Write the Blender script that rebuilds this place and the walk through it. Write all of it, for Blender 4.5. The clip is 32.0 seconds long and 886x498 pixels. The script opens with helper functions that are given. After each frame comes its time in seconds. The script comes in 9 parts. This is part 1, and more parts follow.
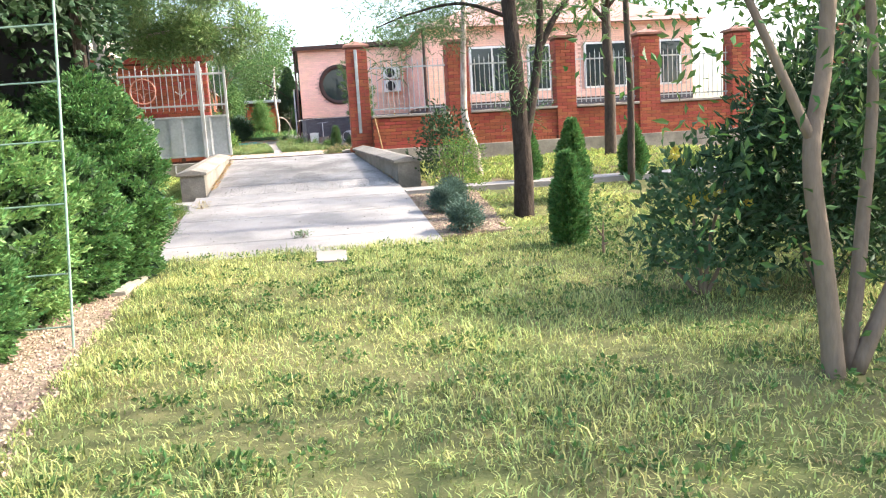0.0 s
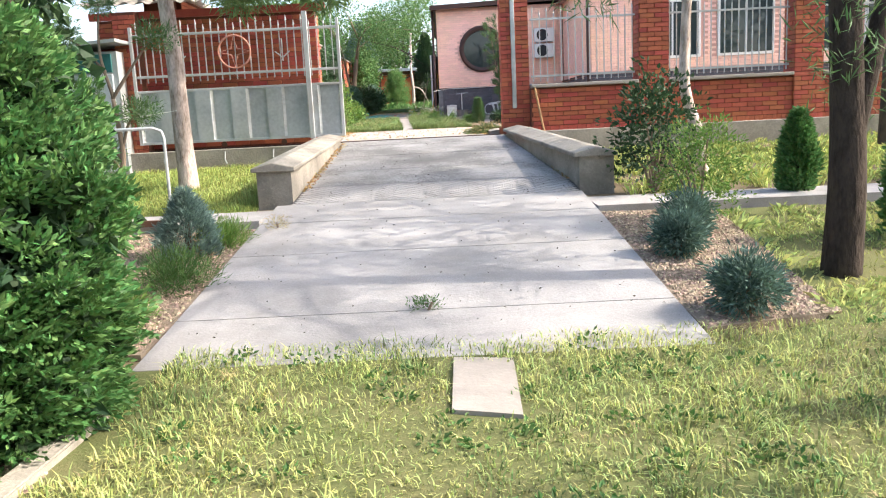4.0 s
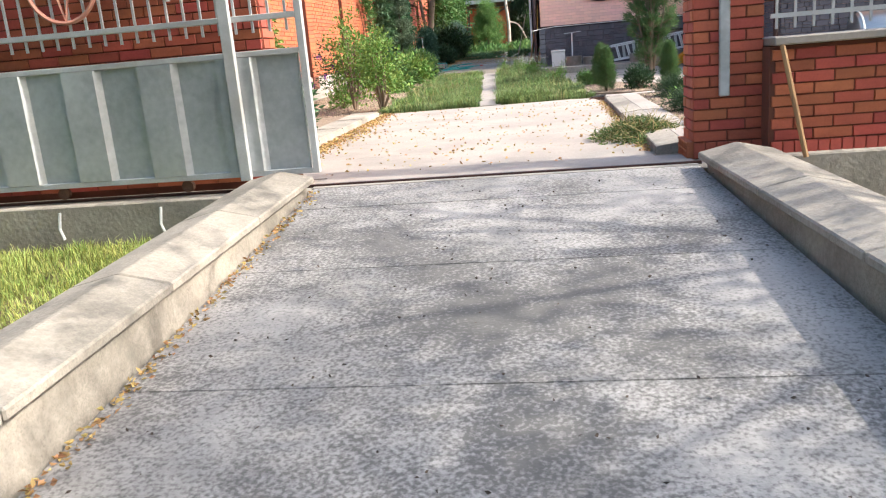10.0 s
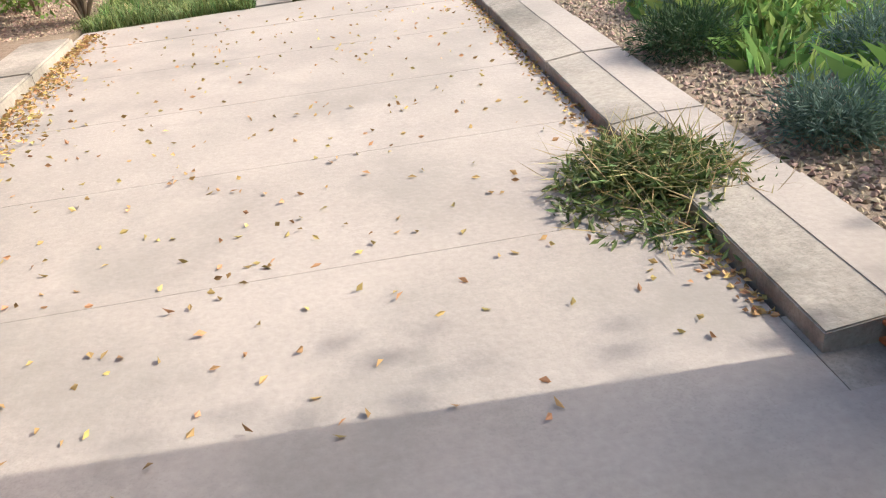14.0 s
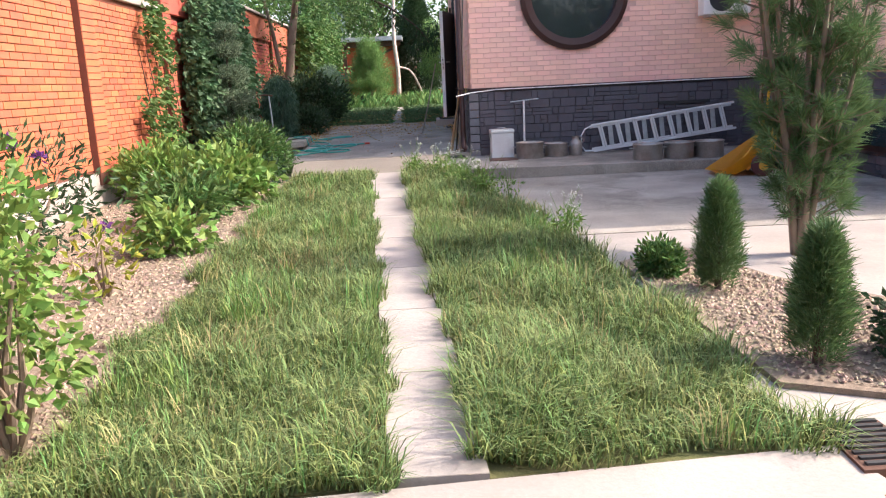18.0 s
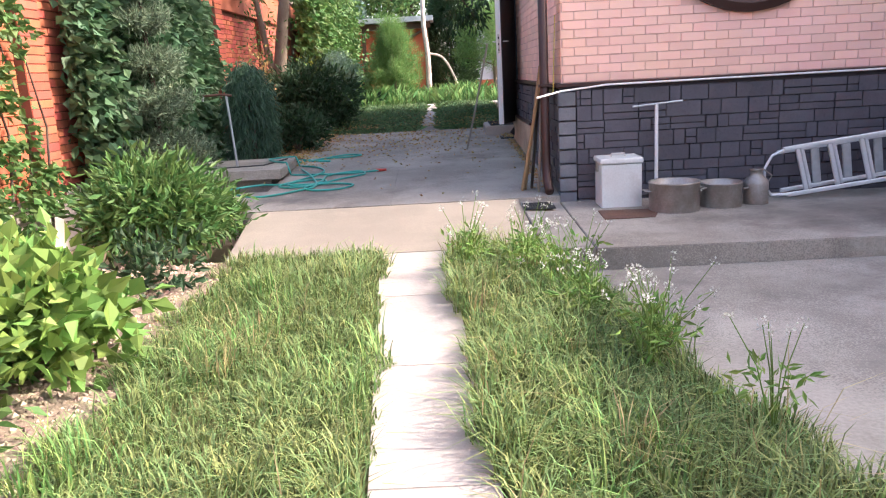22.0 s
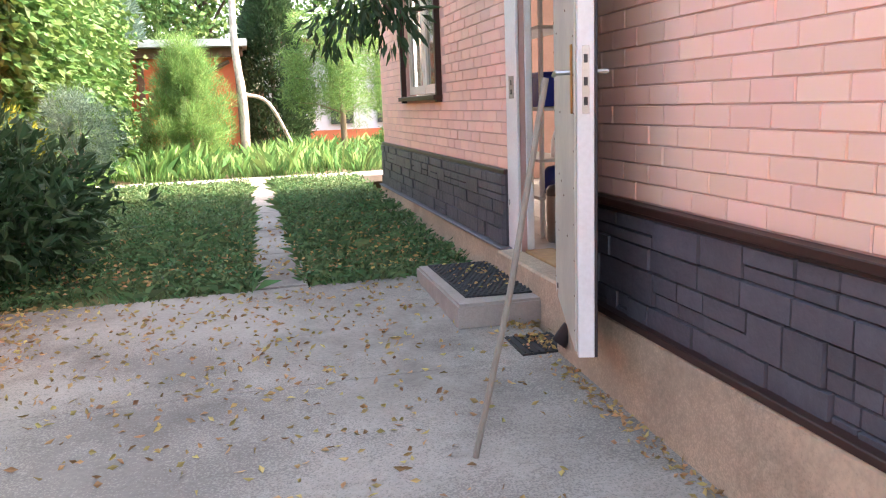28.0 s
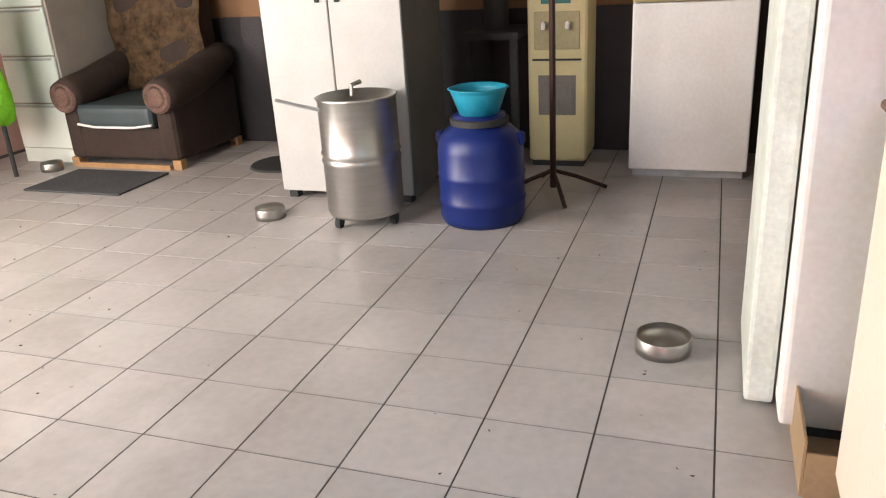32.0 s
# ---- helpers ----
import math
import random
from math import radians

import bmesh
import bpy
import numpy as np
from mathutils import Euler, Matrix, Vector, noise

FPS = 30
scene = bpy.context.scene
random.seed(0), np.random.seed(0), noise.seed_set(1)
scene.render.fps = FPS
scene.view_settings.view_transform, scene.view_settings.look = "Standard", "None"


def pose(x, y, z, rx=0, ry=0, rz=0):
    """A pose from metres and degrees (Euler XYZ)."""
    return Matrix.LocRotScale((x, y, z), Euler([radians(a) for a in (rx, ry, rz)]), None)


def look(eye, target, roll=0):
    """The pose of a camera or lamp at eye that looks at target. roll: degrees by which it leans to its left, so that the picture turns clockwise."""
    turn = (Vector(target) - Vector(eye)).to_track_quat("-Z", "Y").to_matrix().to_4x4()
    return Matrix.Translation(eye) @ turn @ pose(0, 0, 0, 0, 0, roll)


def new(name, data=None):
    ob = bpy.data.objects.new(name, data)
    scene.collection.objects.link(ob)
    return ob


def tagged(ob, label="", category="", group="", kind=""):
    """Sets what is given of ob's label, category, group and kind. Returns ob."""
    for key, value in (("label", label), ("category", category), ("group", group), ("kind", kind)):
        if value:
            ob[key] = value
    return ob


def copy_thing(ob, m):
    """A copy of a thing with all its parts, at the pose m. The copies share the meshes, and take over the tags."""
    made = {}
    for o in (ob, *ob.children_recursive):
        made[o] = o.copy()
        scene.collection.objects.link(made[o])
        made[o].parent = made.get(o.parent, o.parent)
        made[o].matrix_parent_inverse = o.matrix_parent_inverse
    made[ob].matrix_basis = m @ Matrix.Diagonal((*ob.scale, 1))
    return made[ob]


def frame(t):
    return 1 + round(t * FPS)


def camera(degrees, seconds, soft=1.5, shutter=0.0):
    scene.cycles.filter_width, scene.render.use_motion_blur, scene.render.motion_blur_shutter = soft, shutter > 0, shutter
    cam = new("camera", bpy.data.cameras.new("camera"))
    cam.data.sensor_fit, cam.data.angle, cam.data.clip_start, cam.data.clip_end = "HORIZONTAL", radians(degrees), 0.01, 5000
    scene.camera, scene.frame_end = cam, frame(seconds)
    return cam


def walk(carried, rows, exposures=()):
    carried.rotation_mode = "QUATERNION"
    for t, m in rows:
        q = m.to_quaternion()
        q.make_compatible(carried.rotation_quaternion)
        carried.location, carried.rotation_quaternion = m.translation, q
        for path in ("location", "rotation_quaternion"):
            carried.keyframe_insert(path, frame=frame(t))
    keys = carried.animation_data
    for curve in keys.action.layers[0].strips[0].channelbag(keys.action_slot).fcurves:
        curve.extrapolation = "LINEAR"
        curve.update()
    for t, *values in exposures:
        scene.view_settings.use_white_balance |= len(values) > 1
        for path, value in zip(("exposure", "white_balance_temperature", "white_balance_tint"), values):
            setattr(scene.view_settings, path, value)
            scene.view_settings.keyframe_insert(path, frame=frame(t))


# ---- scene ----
cam = camera(59.1, 32.0, 1.15)
METRES, EYE, TILT, LEAN, TURN = 40.0, 1.25, 0.0, 0.0, -9.5
ROWS = [
    (0.0, 0.0, 0.0, 0.0, -0.49, -8.14, 3.41),
    (0.5, -0.0009, 0.0127, 0.0007, 3.96, -7.17, 2.73),
    (1.0, -0.004, 0.0257, 0.0012, 5.98, -6.32, 2.1),
    (1.5, -0.0063, 0.0399, 0.0018, 6.69, -6.01, 2.13),
    (2.0, -0.0096, 0.0538, 0.0018, 6.84, -7.35, 2.64),
    (2.5, -0.0116, 0.0686, 0.0018, 6.51, -9.87, 2.87),
    (4.5, -0.0205, 0.1287, 0.0044, 11.16, -9.46, 2.9),
    (5.0, -0.0229, 0.1438, 0.0052, 13.24, -8.71, 3.11),
    (5.5, -0.0267, 0.1606, 0.0051, 15.59, -8.3, 3.27),
    (6.0, -0.0293, 0.176, 0.0061, 18.18, -8.31, 3.48),
    (6.5, -0.032, 0.1921, 0.006, 21.44, -8.88, 3.56),
    (7.0, -0.0334, 0.2069, 0.0066, 24.24, -9.63, 3.75),
    (7.5, -0.0361, 0.2235, 0.0062, 25.86, -10.39, 3.97),
    (8.0, -0.0379, 0.2401, 0.0074, 25.57, -11.22, 4.19),
    (8.5, -0.04, 0.258, 0.0091, 23.61, -11.66, 4.4),
    (9.0, -0.0426, 0.2736, 0.0117, 20.63, -12.11, 4.51),
    (9.5, -0.0455, 0.2903, 0.0141, 18.04, -12.81, 4.63),
    (10.0, -0.0492, 0.3037, 0.016, 16.58, -14.01, 4.68),
    (10.5, -0.0535, 0.3187, 0.0158, 16.69, -16.48, 4.97),
    (11.0, -0.058, 0.3336, 0.0172, 17.08, -19.33, 5.6),
    (11.5, -0.0611, 0.3487, 0.02, 15.44, -21.68, 6.05),
    (12.0, -0.0642, 0.361, 0.0225, 12.25, -24.1, 6.49),
    (12.5, -0.0669, 0.3751, 0.0235, 8.18, -26.99, 6.9),
    (13.0, -0.0694, 0.3886, 0.0243, 4.21, -29.98, 7.01),
    (13.5, -0.0729, 0.4023, 0.0254, 1.71, -30.67, 6.59),
    (14.0, -0.0754, 0.4156, 0.0272, 0.71, -28.6, 6.0),
    (14.5, -0.0798, 0.4295, 0.0289, 1.1, -24.68, 5.37),
    (15.0, -0.0831, 0.4422, 0.0307, 2.1, -19.82, 4.69),
    (15.5, -0.0888, 0.4554, 0.0318, 3.3, -15.0, 3.92),
    (17.5, -0.1058, 0.5138, 0.0319, 6.43, -10.72, 2.32),
    (18.0, -0.1089, 0.5304, 0.0312, 7.68, -12.07, 2.67),
    (18.5, -0.1136, 0.5465, 0.0311, 8.58, -13.5, 2.96),
    (19.0, -0.1159, 0.5631, 0.0308, 8.78, -14.45, 3.09),
    (19.5, -0.1197, 0.5785, 0.0311, 8.87, -15.18, 3.0),
    (20.0, -0.1209, 0.5951, 0.0305, 9.04, -15.19, 2.9),
    (20.5, -0.1246, 0.6114, 0.0308, 9.54, -14.93, 2.97),
    (21.0, -0.1275, 0.6283, 0.0309, 9.74, -14.3, 3.03),
    (21.5, -0.1321, 0.6448, 0.0316, 9.84, -13.63, 3.12),
    (22.0, -0.1357, 0.6619, 0.0318, 9.68, -12.71, 3.09),
    (22.5, -0.1406, 0.6777, 0.0326, 9.8, -11.86, 2.9),
    (23.0, -0.144, 0.695, 0.0329, 9.76, -11.04, 2.72),
    (23.5, -0.1492, 0.7113, 0.0333, 9.97, -10.48, 2.55),
    (24.0, -0.1523, 0.7293, 0.0335, 10.18, -10.19, 2.51),
    (24.5, -0.1564, 0.7454, 0.034, 10.08, -10.06, 2.47),
    (25.0, -0.1588, 0.7625, 0.034, 9.28, -9.74, 2.46),
    (25.5, -0.1634, 0.7779, 0.0344, 7.82, -9.38, 2.37),
    (27.5, -0.1779, 0.836, 0.0376, -2.05, -9.59, 1.72),
    (28.0, -0.18, 0.8534, 0.0384, -4.58, -10.56, 2.1),
    (28.5, -0.1824, 0.8703, 0.0397, -8.17, -11.62, 2.7),
    (29.0, -0.1829, 0.8874, 0.0401, -13.65, -12.7, 3.51),
    (29.5, -0.1837, 0.9045, 0.0409, -20.21, -13.9, 4.23),
    (30.0, -0.1812, 0.9205, 0.0413, -27.61, -14.41, 4.76),
    (30.5, -0.1782, 0.9358, 0.0422, -36.17, -14.87, 4.78),
    (31.0, -0.1713, 0.948, 0.042, -45.95, -15.94, 5.71),
    (31.5, -0.1639, 0.9583, 0.0427, -56.22, -17.72, 5.71),
    (32.0, -0.1552, 0.9677, 0.0448, -61.79, -21.08, 3.23),
]
walk(cam, [(t, pose(0, 0, EYE, TILT, LEAN, TURN) @ pose(METRES * x, METRES * y, METRES * z, 90 + pitch, roll, yaw)) for t, x, y, z, yaw, pitch, roll in ROWS],
     [(0, 2.25, 6600, 10), (1, 2.1, 6500, 10), (3.5, 1.95, 6500, 9), (6, 1.8, 6350, 8), (9, 1.68, 6350, 9), (10, 1.66, 6350, 8), (12, 1.3, 6350, 8), (13, 1.22, 6350, 8), (14, 1.33, 6500, 8), (15, 1.15, 6500, 9), (17.5, 1.65, 6500, 14), (19, 1.9, 6500, 18), (20, 2.05, 6500, 16), (23, 2.32, 6600, 17), (25, 2.65, 6750, 15), (27.5, 3.27, 7300, 15), (29, 3.52, 7400, 14), (30, 3.85, 7400, 10), (31, 3.82, 7200, 4), (32, 4.18, 6700, 9)])

# ---- light ----
SUN_EL, SUN_AZ = radians(38.5), radians(-2.5)      # sun stands over +x, a little towards -y
world = bpy.data.worlds.new("sky")
scene.world = world
world.use_nodes = True
wn = world.node_tree
sky = wn.nodes.new("ShaderNodeTexSky")
sky.sky_type, sky.sun_disc = "NISHITA", False
sky.sun_elevation, sky.sun_rotation = SUN_EL, radians(90) - SUN_AZ
sky.air_density, sky.dust_density, sky.ozone_density = 1.0, 3.5, 0.6
wn.nodes["Background"].inputs[1].default_value = 0.15
wn.links.new(sky.outputs[0], wn.nodes["Background"].inputs[0])
sun = new("sun", bpy.data.lights.new("sun", "SUN"))
sun.data.energy, sun.data.angle, sun.data.color = 2.25, radians(0.6), (1.0, 0.93, 0.82)
sun.matrix_world = look((40 * math.cos(SUN_AZ), 40 * math.sin(SUN_AZ), 40 * math.tan(SUN_EL)), (0, 0, 0))


# ---- materials ----
def mat(name, base, alt=None, rough=0.8, metal=0.0, scale=6.0, fine=60.0, mix=0.5, bump=0.15, spec=0.4, stain=None, vary=0.0, island=0.0, coat=0.0, stretch=None, through_light=0.0, speck=None, pits=0.3, grain=115, pit_at=(1.13, 1.27)):
    m = bpy.data.materials.new(name)
    m.use_nodes = True
    nt = m.node_tree
    n, l = nt.nodes, nt.links
    b = n["Principled BSDF"]
    b.inputs["Roughness"].default_value = rough
    b.inputs["Metallic"].default_value = metal
    b.inputs["Specular IOR Level"].default_value = spec
    b.inputs["Coat Weight"].default_value = coat
    geo = n.new("ShaderNodeNewGeometry")
    vec = geo.outputs["Position"]
    if stretch:
        mp = n.new("ShaderNodeMapping")
        mp.inputs["Scale"].default_value = stretch
        l.new(vec, mp.inputs["Vector"])
        vec = mp.outputs[0]
    big = n.new("ShaderNodeTexNoise")
    big.inputs["Scale"].default_value, big.inputs["Detail"].default_value = scale, 5
    l.new(vec, big.inputs["Vector"])
    fin = n.new("ShaderNodeTexNoise")
    fin.inputs["Scale"].default_value, fin.inputs["Detail"].default_value = fine, 4
    l.new(vec, fin.inputs["Vector"])
    alt = alt or [c * 0.7 for c in base]
    ramp = n.new("ShaderNodeMix")
    ramp.data_type = "RGBA"
    ramp.inputs[6].default_value, ramp.inputs[7].default_value = (*base, 1), (*alt, 1)
    add = n.new("ShaderNodeMath")
    add.operation = "MULTIPLY_ADD"
    l.new(fin.outputs[0], add.inputs[0])
    add.inputs[1].default_value = 0.6
    l.new(big.outputs[0], add.inputs[2])
    rng = n.new("ShaderNodeMapRange")
    rng.inputs[1].default_value, rng.inputs[2].default_value = 0.8 - 0.35 * (1 - mix) - 0.05, 0.8 + 0.3
    rng.inputs[3].default_value, rng.inputs[4].default_value = 0, 1
    l.new(add.outputs[0], rng.inputs[0])
    l.new(rng.outputs[0], ramp.inputs[0])
    col = ramp.outputs[2]
    if stain:
        st = n.new("ShaderNodeTexNoise")
        st.inputs["Scale"].default_value, st.inputs["Detail"].default_value = 1.1, 8
        st.inputs["Roughness"].default_value = 0.68
        l.new(vec, st.inputs["Vector"])
        sr = n.new("ShaderNodeMapRange")
        sr.inputs[1].default_value, sr.inputs[2].default_value, sr.inputs[4].default_value = 0.5, 0.68, 0.8
        l.new(st.outputs[0], sr.inputs[0])
        sm = n.new("ShaderNodeMix")
        sm.data_type = "RGBA"
        sm.inputs[7].default_value = (*stain, 1)
        l.new(sr.outputs[0], sm.inputs[0])
        l.new(col, sm.inputs[6])
        col = sm.outputs[2]
    if speck:
        sp_ = n.new("ShaderNodeTexNoise")
        sp_.inputs["Scale"].default_value, sp_.inputs["Detail"].default_value = grain, 3
        l.new(vec, sp_.inputs["Vector"])
        lw_ = n.new("ShaderNodeTexNoise")
        lw_.inputs["Scale"].default_value, lw_.inputs["Detail"].default_value = 0.75, 6
        lw_.inputs["Roughness"].default_value = 0.62
        l.new(vec, lw_.inputs["Vector"])
        sa = n.new("ShaderNodeMath")
        sa.operation = "MULTIPLY_ADD"
        l.new(lw_.outputs[0], sa.inputs[0])
        sa.inputs[1].default_value = 1.3
        l.new(sp_.outputs[0], sa.inputs[2])
        sq_ = n.new("ShaderNodeMapRange")
        sq_.inputs[1].default_value, sq_.inputs[2].default_value, sq_.inputs[4].default_value = *pit_at, pits
        l.new(sa.outputs[0], sq_.inputs[0])
        sx = n.new("ShaderNodeMix")
        sx.data_type = "RGBA"
        sx.inputs[7].default_value = (*speck, 1)
        l.new(sq_.outputs[0], sx.inputs[0])
        l.new(col, sx.inputs[6])
        col = sx.outputs[2]
    if vary or island:
        src = geo.outputs["Random Per Island"] if island else n.new("ShaderNodeObjectInfo").outputs["Random"]
        vr = n.new("ShaderNodeMapRange")
        amt = island or vary
        vr.inputs[3].default_value, vr.inputs[4].default_value = 1 - amt, 1 + amt
        l.new(src, vr.inputs[0])
        hs = n.new("ShaderNodeHueSaturation")
        l.new(vr.outputs[0], hs.inputs["Value"])
        hr = n.new("ShaderNodeMapRange")
        hr.inputs[3].default_value, hr.inputs[4].default_value = 0.5 - amt * 0.08, 0.5 + amt * 0.08
        fr = n.new("ShaderNodeMath")
        fr.operation = "FRACT"
        ml = n.new("ShaderNodeMath")
        ml.operation = "MULTIPLY"
        ml.inputs[1].default_value = 7.31
        l.new(src, ml.inputs[0])
        l.new(ml.outputs[0], fr.inputs[0])
        l.new(fr.outputs[0], hr.inputs[0])
        l.new(hr.outputs[0], hs.inputs["Hue"])
        l.new(col, hs.inputs["Color"])
        col = hs.outputs[0]
    l.new(col, b.inputs["Base Color"])
    if bump:
        bp = n.new("ShaderNodeBump")
        bp.inputs["Strength"].default_value, bp.inputs["Distance"].default_value = bump, 0.02
        l.new(add.outputs[0], bp.inputs["Height"])
        l.new(bp.outputs[0], b.inputs["Normal"])
    if through_light:
        tr = n.new("ShaderNodeBsdfTranslucent")
        l.new(col, tr.inputs["Color"])
        mx = n.new("ShaderNodeMixShader")
        mx.inputs[0].default_value = through_light
        l.new(b.outputs[0], mx.inputs[1])
        l.new(tr.outputs[0], mx.inputs[2])
        l.new(mx.outputs[0], n["Material Output"].inputs["Surface"])
    return m


def glass(name, tint=(0.8, 0.88, 0.88), dark=False):
    m = mat(name, (0.03, 0.04, 0.045) if dark else tint, rough=0.03, bump=0, spec=0.6)
    if not dark:
        m.node_tree.nodes["Principled BSDF"].inputs["Transmission Weight"].default_value = 0.95
    return m


CONC = mat("concrete", (0.37, 0.35, 0.34), (0.28, 0.263, 0.255), rough=0.9, scale=2.2, fine=45, bump=0.3, stain=(0.25, 0.235, 0.225), speck=(0.15, 0.14, 0.135))
CONC_R = mat("ramp_concrete", (0.385, 0.365, 0.35), (0.27, 0.256, 0.247), rough=0.9, scale=1.8, fine=50, mix=0.65, bump=0.35, stain=(0.215, 0.205, 0.195), speck=(0.09, 0.085, 0.08), pits=0.8, grain=58, pit_at=(1.07, 1.33))
CONC_P = mat("patio_concrete", (0.38, 0.34, 0.29), (0.24, 0.215, 0.18), rough=0.9, scale=1.7, fine=50, mix=0.65, bump=0.3, stain=(0.13, 0.112, 0.094), speck=(0.10, 0.088, 0.075), pits=0.45)
CONC_L = mat("light_concrete", (0.40, 0.35, 0.31), (0.30, 0.262, 0.232), rough=0.92, scale=1.6, fine=40, bump=0.2, stain=(0.255, 0.23, 0.205), speck=(0.26, 0.235, 0.21))
# light concrete darkened in its colour, so the sunlit front slab does not clip
CONC_DIM = mat("dimmed_concrete", (0.245, 0.208, 0.168), (0.195, 0.165, 0.133), rough=0.92, scale=1.9, fine=60, bump=0.25, stain=(0.185, 0.157, 0.125), speck=(0.14, 0.12, 0.098), pits=0.35)
CONC_D = mat("weathered_concrete", (0.40, 0.355, 0.30), (0.23, 0.205, 0.175), rough=0.95, scale=2.5, fine=35, mix=0.65, bump=0.4, stain=(0.13, 0.12, 0.10), speck=(0.15, 0.135, 0.115))
PLINTH = mat("plinth_render", (0.58, 0.43, 0.30), (0.38, 0.29, 0.21), rough=0.95, scale=2.5, fine=40, mix=0.7, bump=0.5, stain=(0.24, 0.18, 0.13), speck=(0.2, 0.16, 0.12))
SOIL = mat("garden_ground", (0.20, 0.15, 0.10), (0.12, 0.10, 0.06), rough=1, scale=2.0, fine=50, bump=0.5, spec=0.1)
TURF = mat("turf_soil", (0.10, 0.12, 0.045), (0.17, 0.15, 0.075), rough=1, scale=1.5, fine=70, bump=0.6, spec=0.05)
GRAVEL = mat("gravel_bed", (0.27, 0.205, 0.15), (0.16, 0.12, 0.085), rough=0.95, scale=20, fine=90, bump=0.6, stain=(0.26, 0.21, 0.15))
PEBBLE = mat("pebble", (0.36, 0.275, 0.20), (0.24, 0.18, 0.13), rough=0.85, scale=8, bump=0.1, island=0.5)
RED_BR = mat("red_brick", (0.42, 0.105, 0.06), (0.31, 0.075, 0.045), rough=0.8, scale=5, fine=70, bump=0.15, vary=0.18)
RED_BR_I = mat("red_brick_joined", (0.42, 0.105, 0.06), (0.31, 0.075, 0.045), rough=0.8, scale=5, fine=70, bump=0.15, island=0.18)
ORA_BR = mat("orange_brick", (0.50, 0.145, 0.066), (0.37, 0.10, 0.048), rough=0.8, scale=3, fine=70, bump=0.15, vary=0.1)
ORA_BR_I = mat("orange_brick_joined", (0.50, 0.145, 0.066), (0.37, 0.10, 0.048), rough=0.8, scale=3, fine=70, bump=0.15, island=0.1)
PNK_BR = mat("pink_brick", (0.85, 0.52, 0.46), (0.84, 0.54, 0.37), rough=0.78, scale=0.7, fine=60, bump=0.12, vary=0.07)
PNK_BR_I = mat("pink_brick_joined", (0.85, 0.52, 0.46), (0.84, 0.54, 0.37), rough=0.78, scale=0.7, fine=60, bump=0.12, island=0.07)
MORTAR_R = mat("dark_mortar", (0.17, 0.06, 0.04), (0.12, 0.05, 0.035), rough=1)
MORTAR_P = mat("pink_mortar", (0.66, 0.42, 0.36), (0.56, 0.35, 0.29), rough=1)
STONE = mat("slate_stone", (0.098, 0.091, 0.107), (0.072, 0.066, 0.078), rough=0.55, scale=5, fine=30, bump=0.5, vary=0.13)
STONE_I = mat("slate_stone_joined", (0.098, 0.091, 0.107), (0.072, 0.066, 0.078), rough=0.55, scale=5, fine=30, bump=0.5, island=0.13)
STONE_G = mat("pale_quoin_stone", (0.17, 0.172, 0.186), (0.115, 0.117, 0.13), rough=0.75, scale=5, fine=30, bump=0.5, vary=0.2)
STONE_BK = mat("stone_joint", (0.07, 0.065, 0.077), rough=1)
ZINC = mat("galvanised_sheet", (0.54, 0.56, 0.57), (0.38, 0.40, 0.41), rough=0.45, metal=0.35, scale=2.5, fine=20, bump=0.05, stain=(0.27, 0.28, 0.28))
ALU = mat("aluminium", (0.76, 0.77, 0.78), (0.64, 0.65, 0.66), rough=0.35, metal=0.35, bump=0.03)
STEEL = mat("stainless_steel", (0.50, 0.49, 0.47), (0.42, 0.41, 0.39), rough=0.36, metal=1.0, bump=0.03, stretch=(1, 1, 8))
OLDPOT = mat("worn_pot_metal", (0.42, 0.39, 0.36), (0.28, 0.25, 0.22), rough=0.5, metal=0.6, bump=0.1, stain=(0.16, 0.13, 0.11))
WHITE = mat("white_paint", (0.80, 0.79, 0.77), (0.68, 0.66, 0.63), rough=0.5, scale=3, bump=0.04)
CREAM = mat("cream_paint", (0.80, 0.71, 0.60), (0.72, 0.63, 0.52), rough=0.5, scale=3, bump=0.04)
GREYP = mat("grey_board", (0.54, 0.51, 0.43), (0.44, 0.41, 0.34), rough=0.6, scale=2.5, fine=25, bump=0.05, stain=(0.38, 0.35, 0.31))
DKBR = mat("brown_metal", (0.055, 0.025, 0.02), (0.04, 0.018, 0.015), rough=0.45, metal=0.2, bump=0.04)
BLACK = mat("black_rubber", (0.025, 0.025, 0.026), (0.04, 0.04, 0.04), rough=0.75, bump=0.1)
RUST = mat("rusty_steel", (0.17, 0.085, 0.055), (0.10, 0.055, 0.04), rough=0.8, metal=0.3, bump=0.25)
WOOD = mat("raw_wood", (0.42, 0.25, 0.12), (0.29, 0.16, 0.075), rough=0.75, scale=3, fine=30, stretch=(6, 6, 0.6), bump=0.2)
WOODG = mat("grey_stick", (0.30, 0.26, 0.21), (0.2, 0.17, 0.14), rough=0.85, stretch=(6, 6, 0.6), bump=0.2)
BARK = mat("bark", (0.10, 0.073, 0.056), (0.04, 0.03, 0.024), rough=0.95, scale=10, fine=40, stretch=(1, 1, 0.35), bump=0.9)
BARK_DK = mat("dark_pine_bark", (0.062, 0.046, 0.037), (0.02, 0.015, 0.013), rough=1.0, scale=14, fine=45, mix=0.75, stretch=(1, 1, 0.4), bump=1.0, spec=0.2)
BARK_P = mat("pale_bark", (0.66, 0.54, 0.48), (0.20, 0.14, 0.11), rough=0.95, scale=15, fine=50, mix=0.72, stretch=(1, 1, 0.35), bump=0.7)
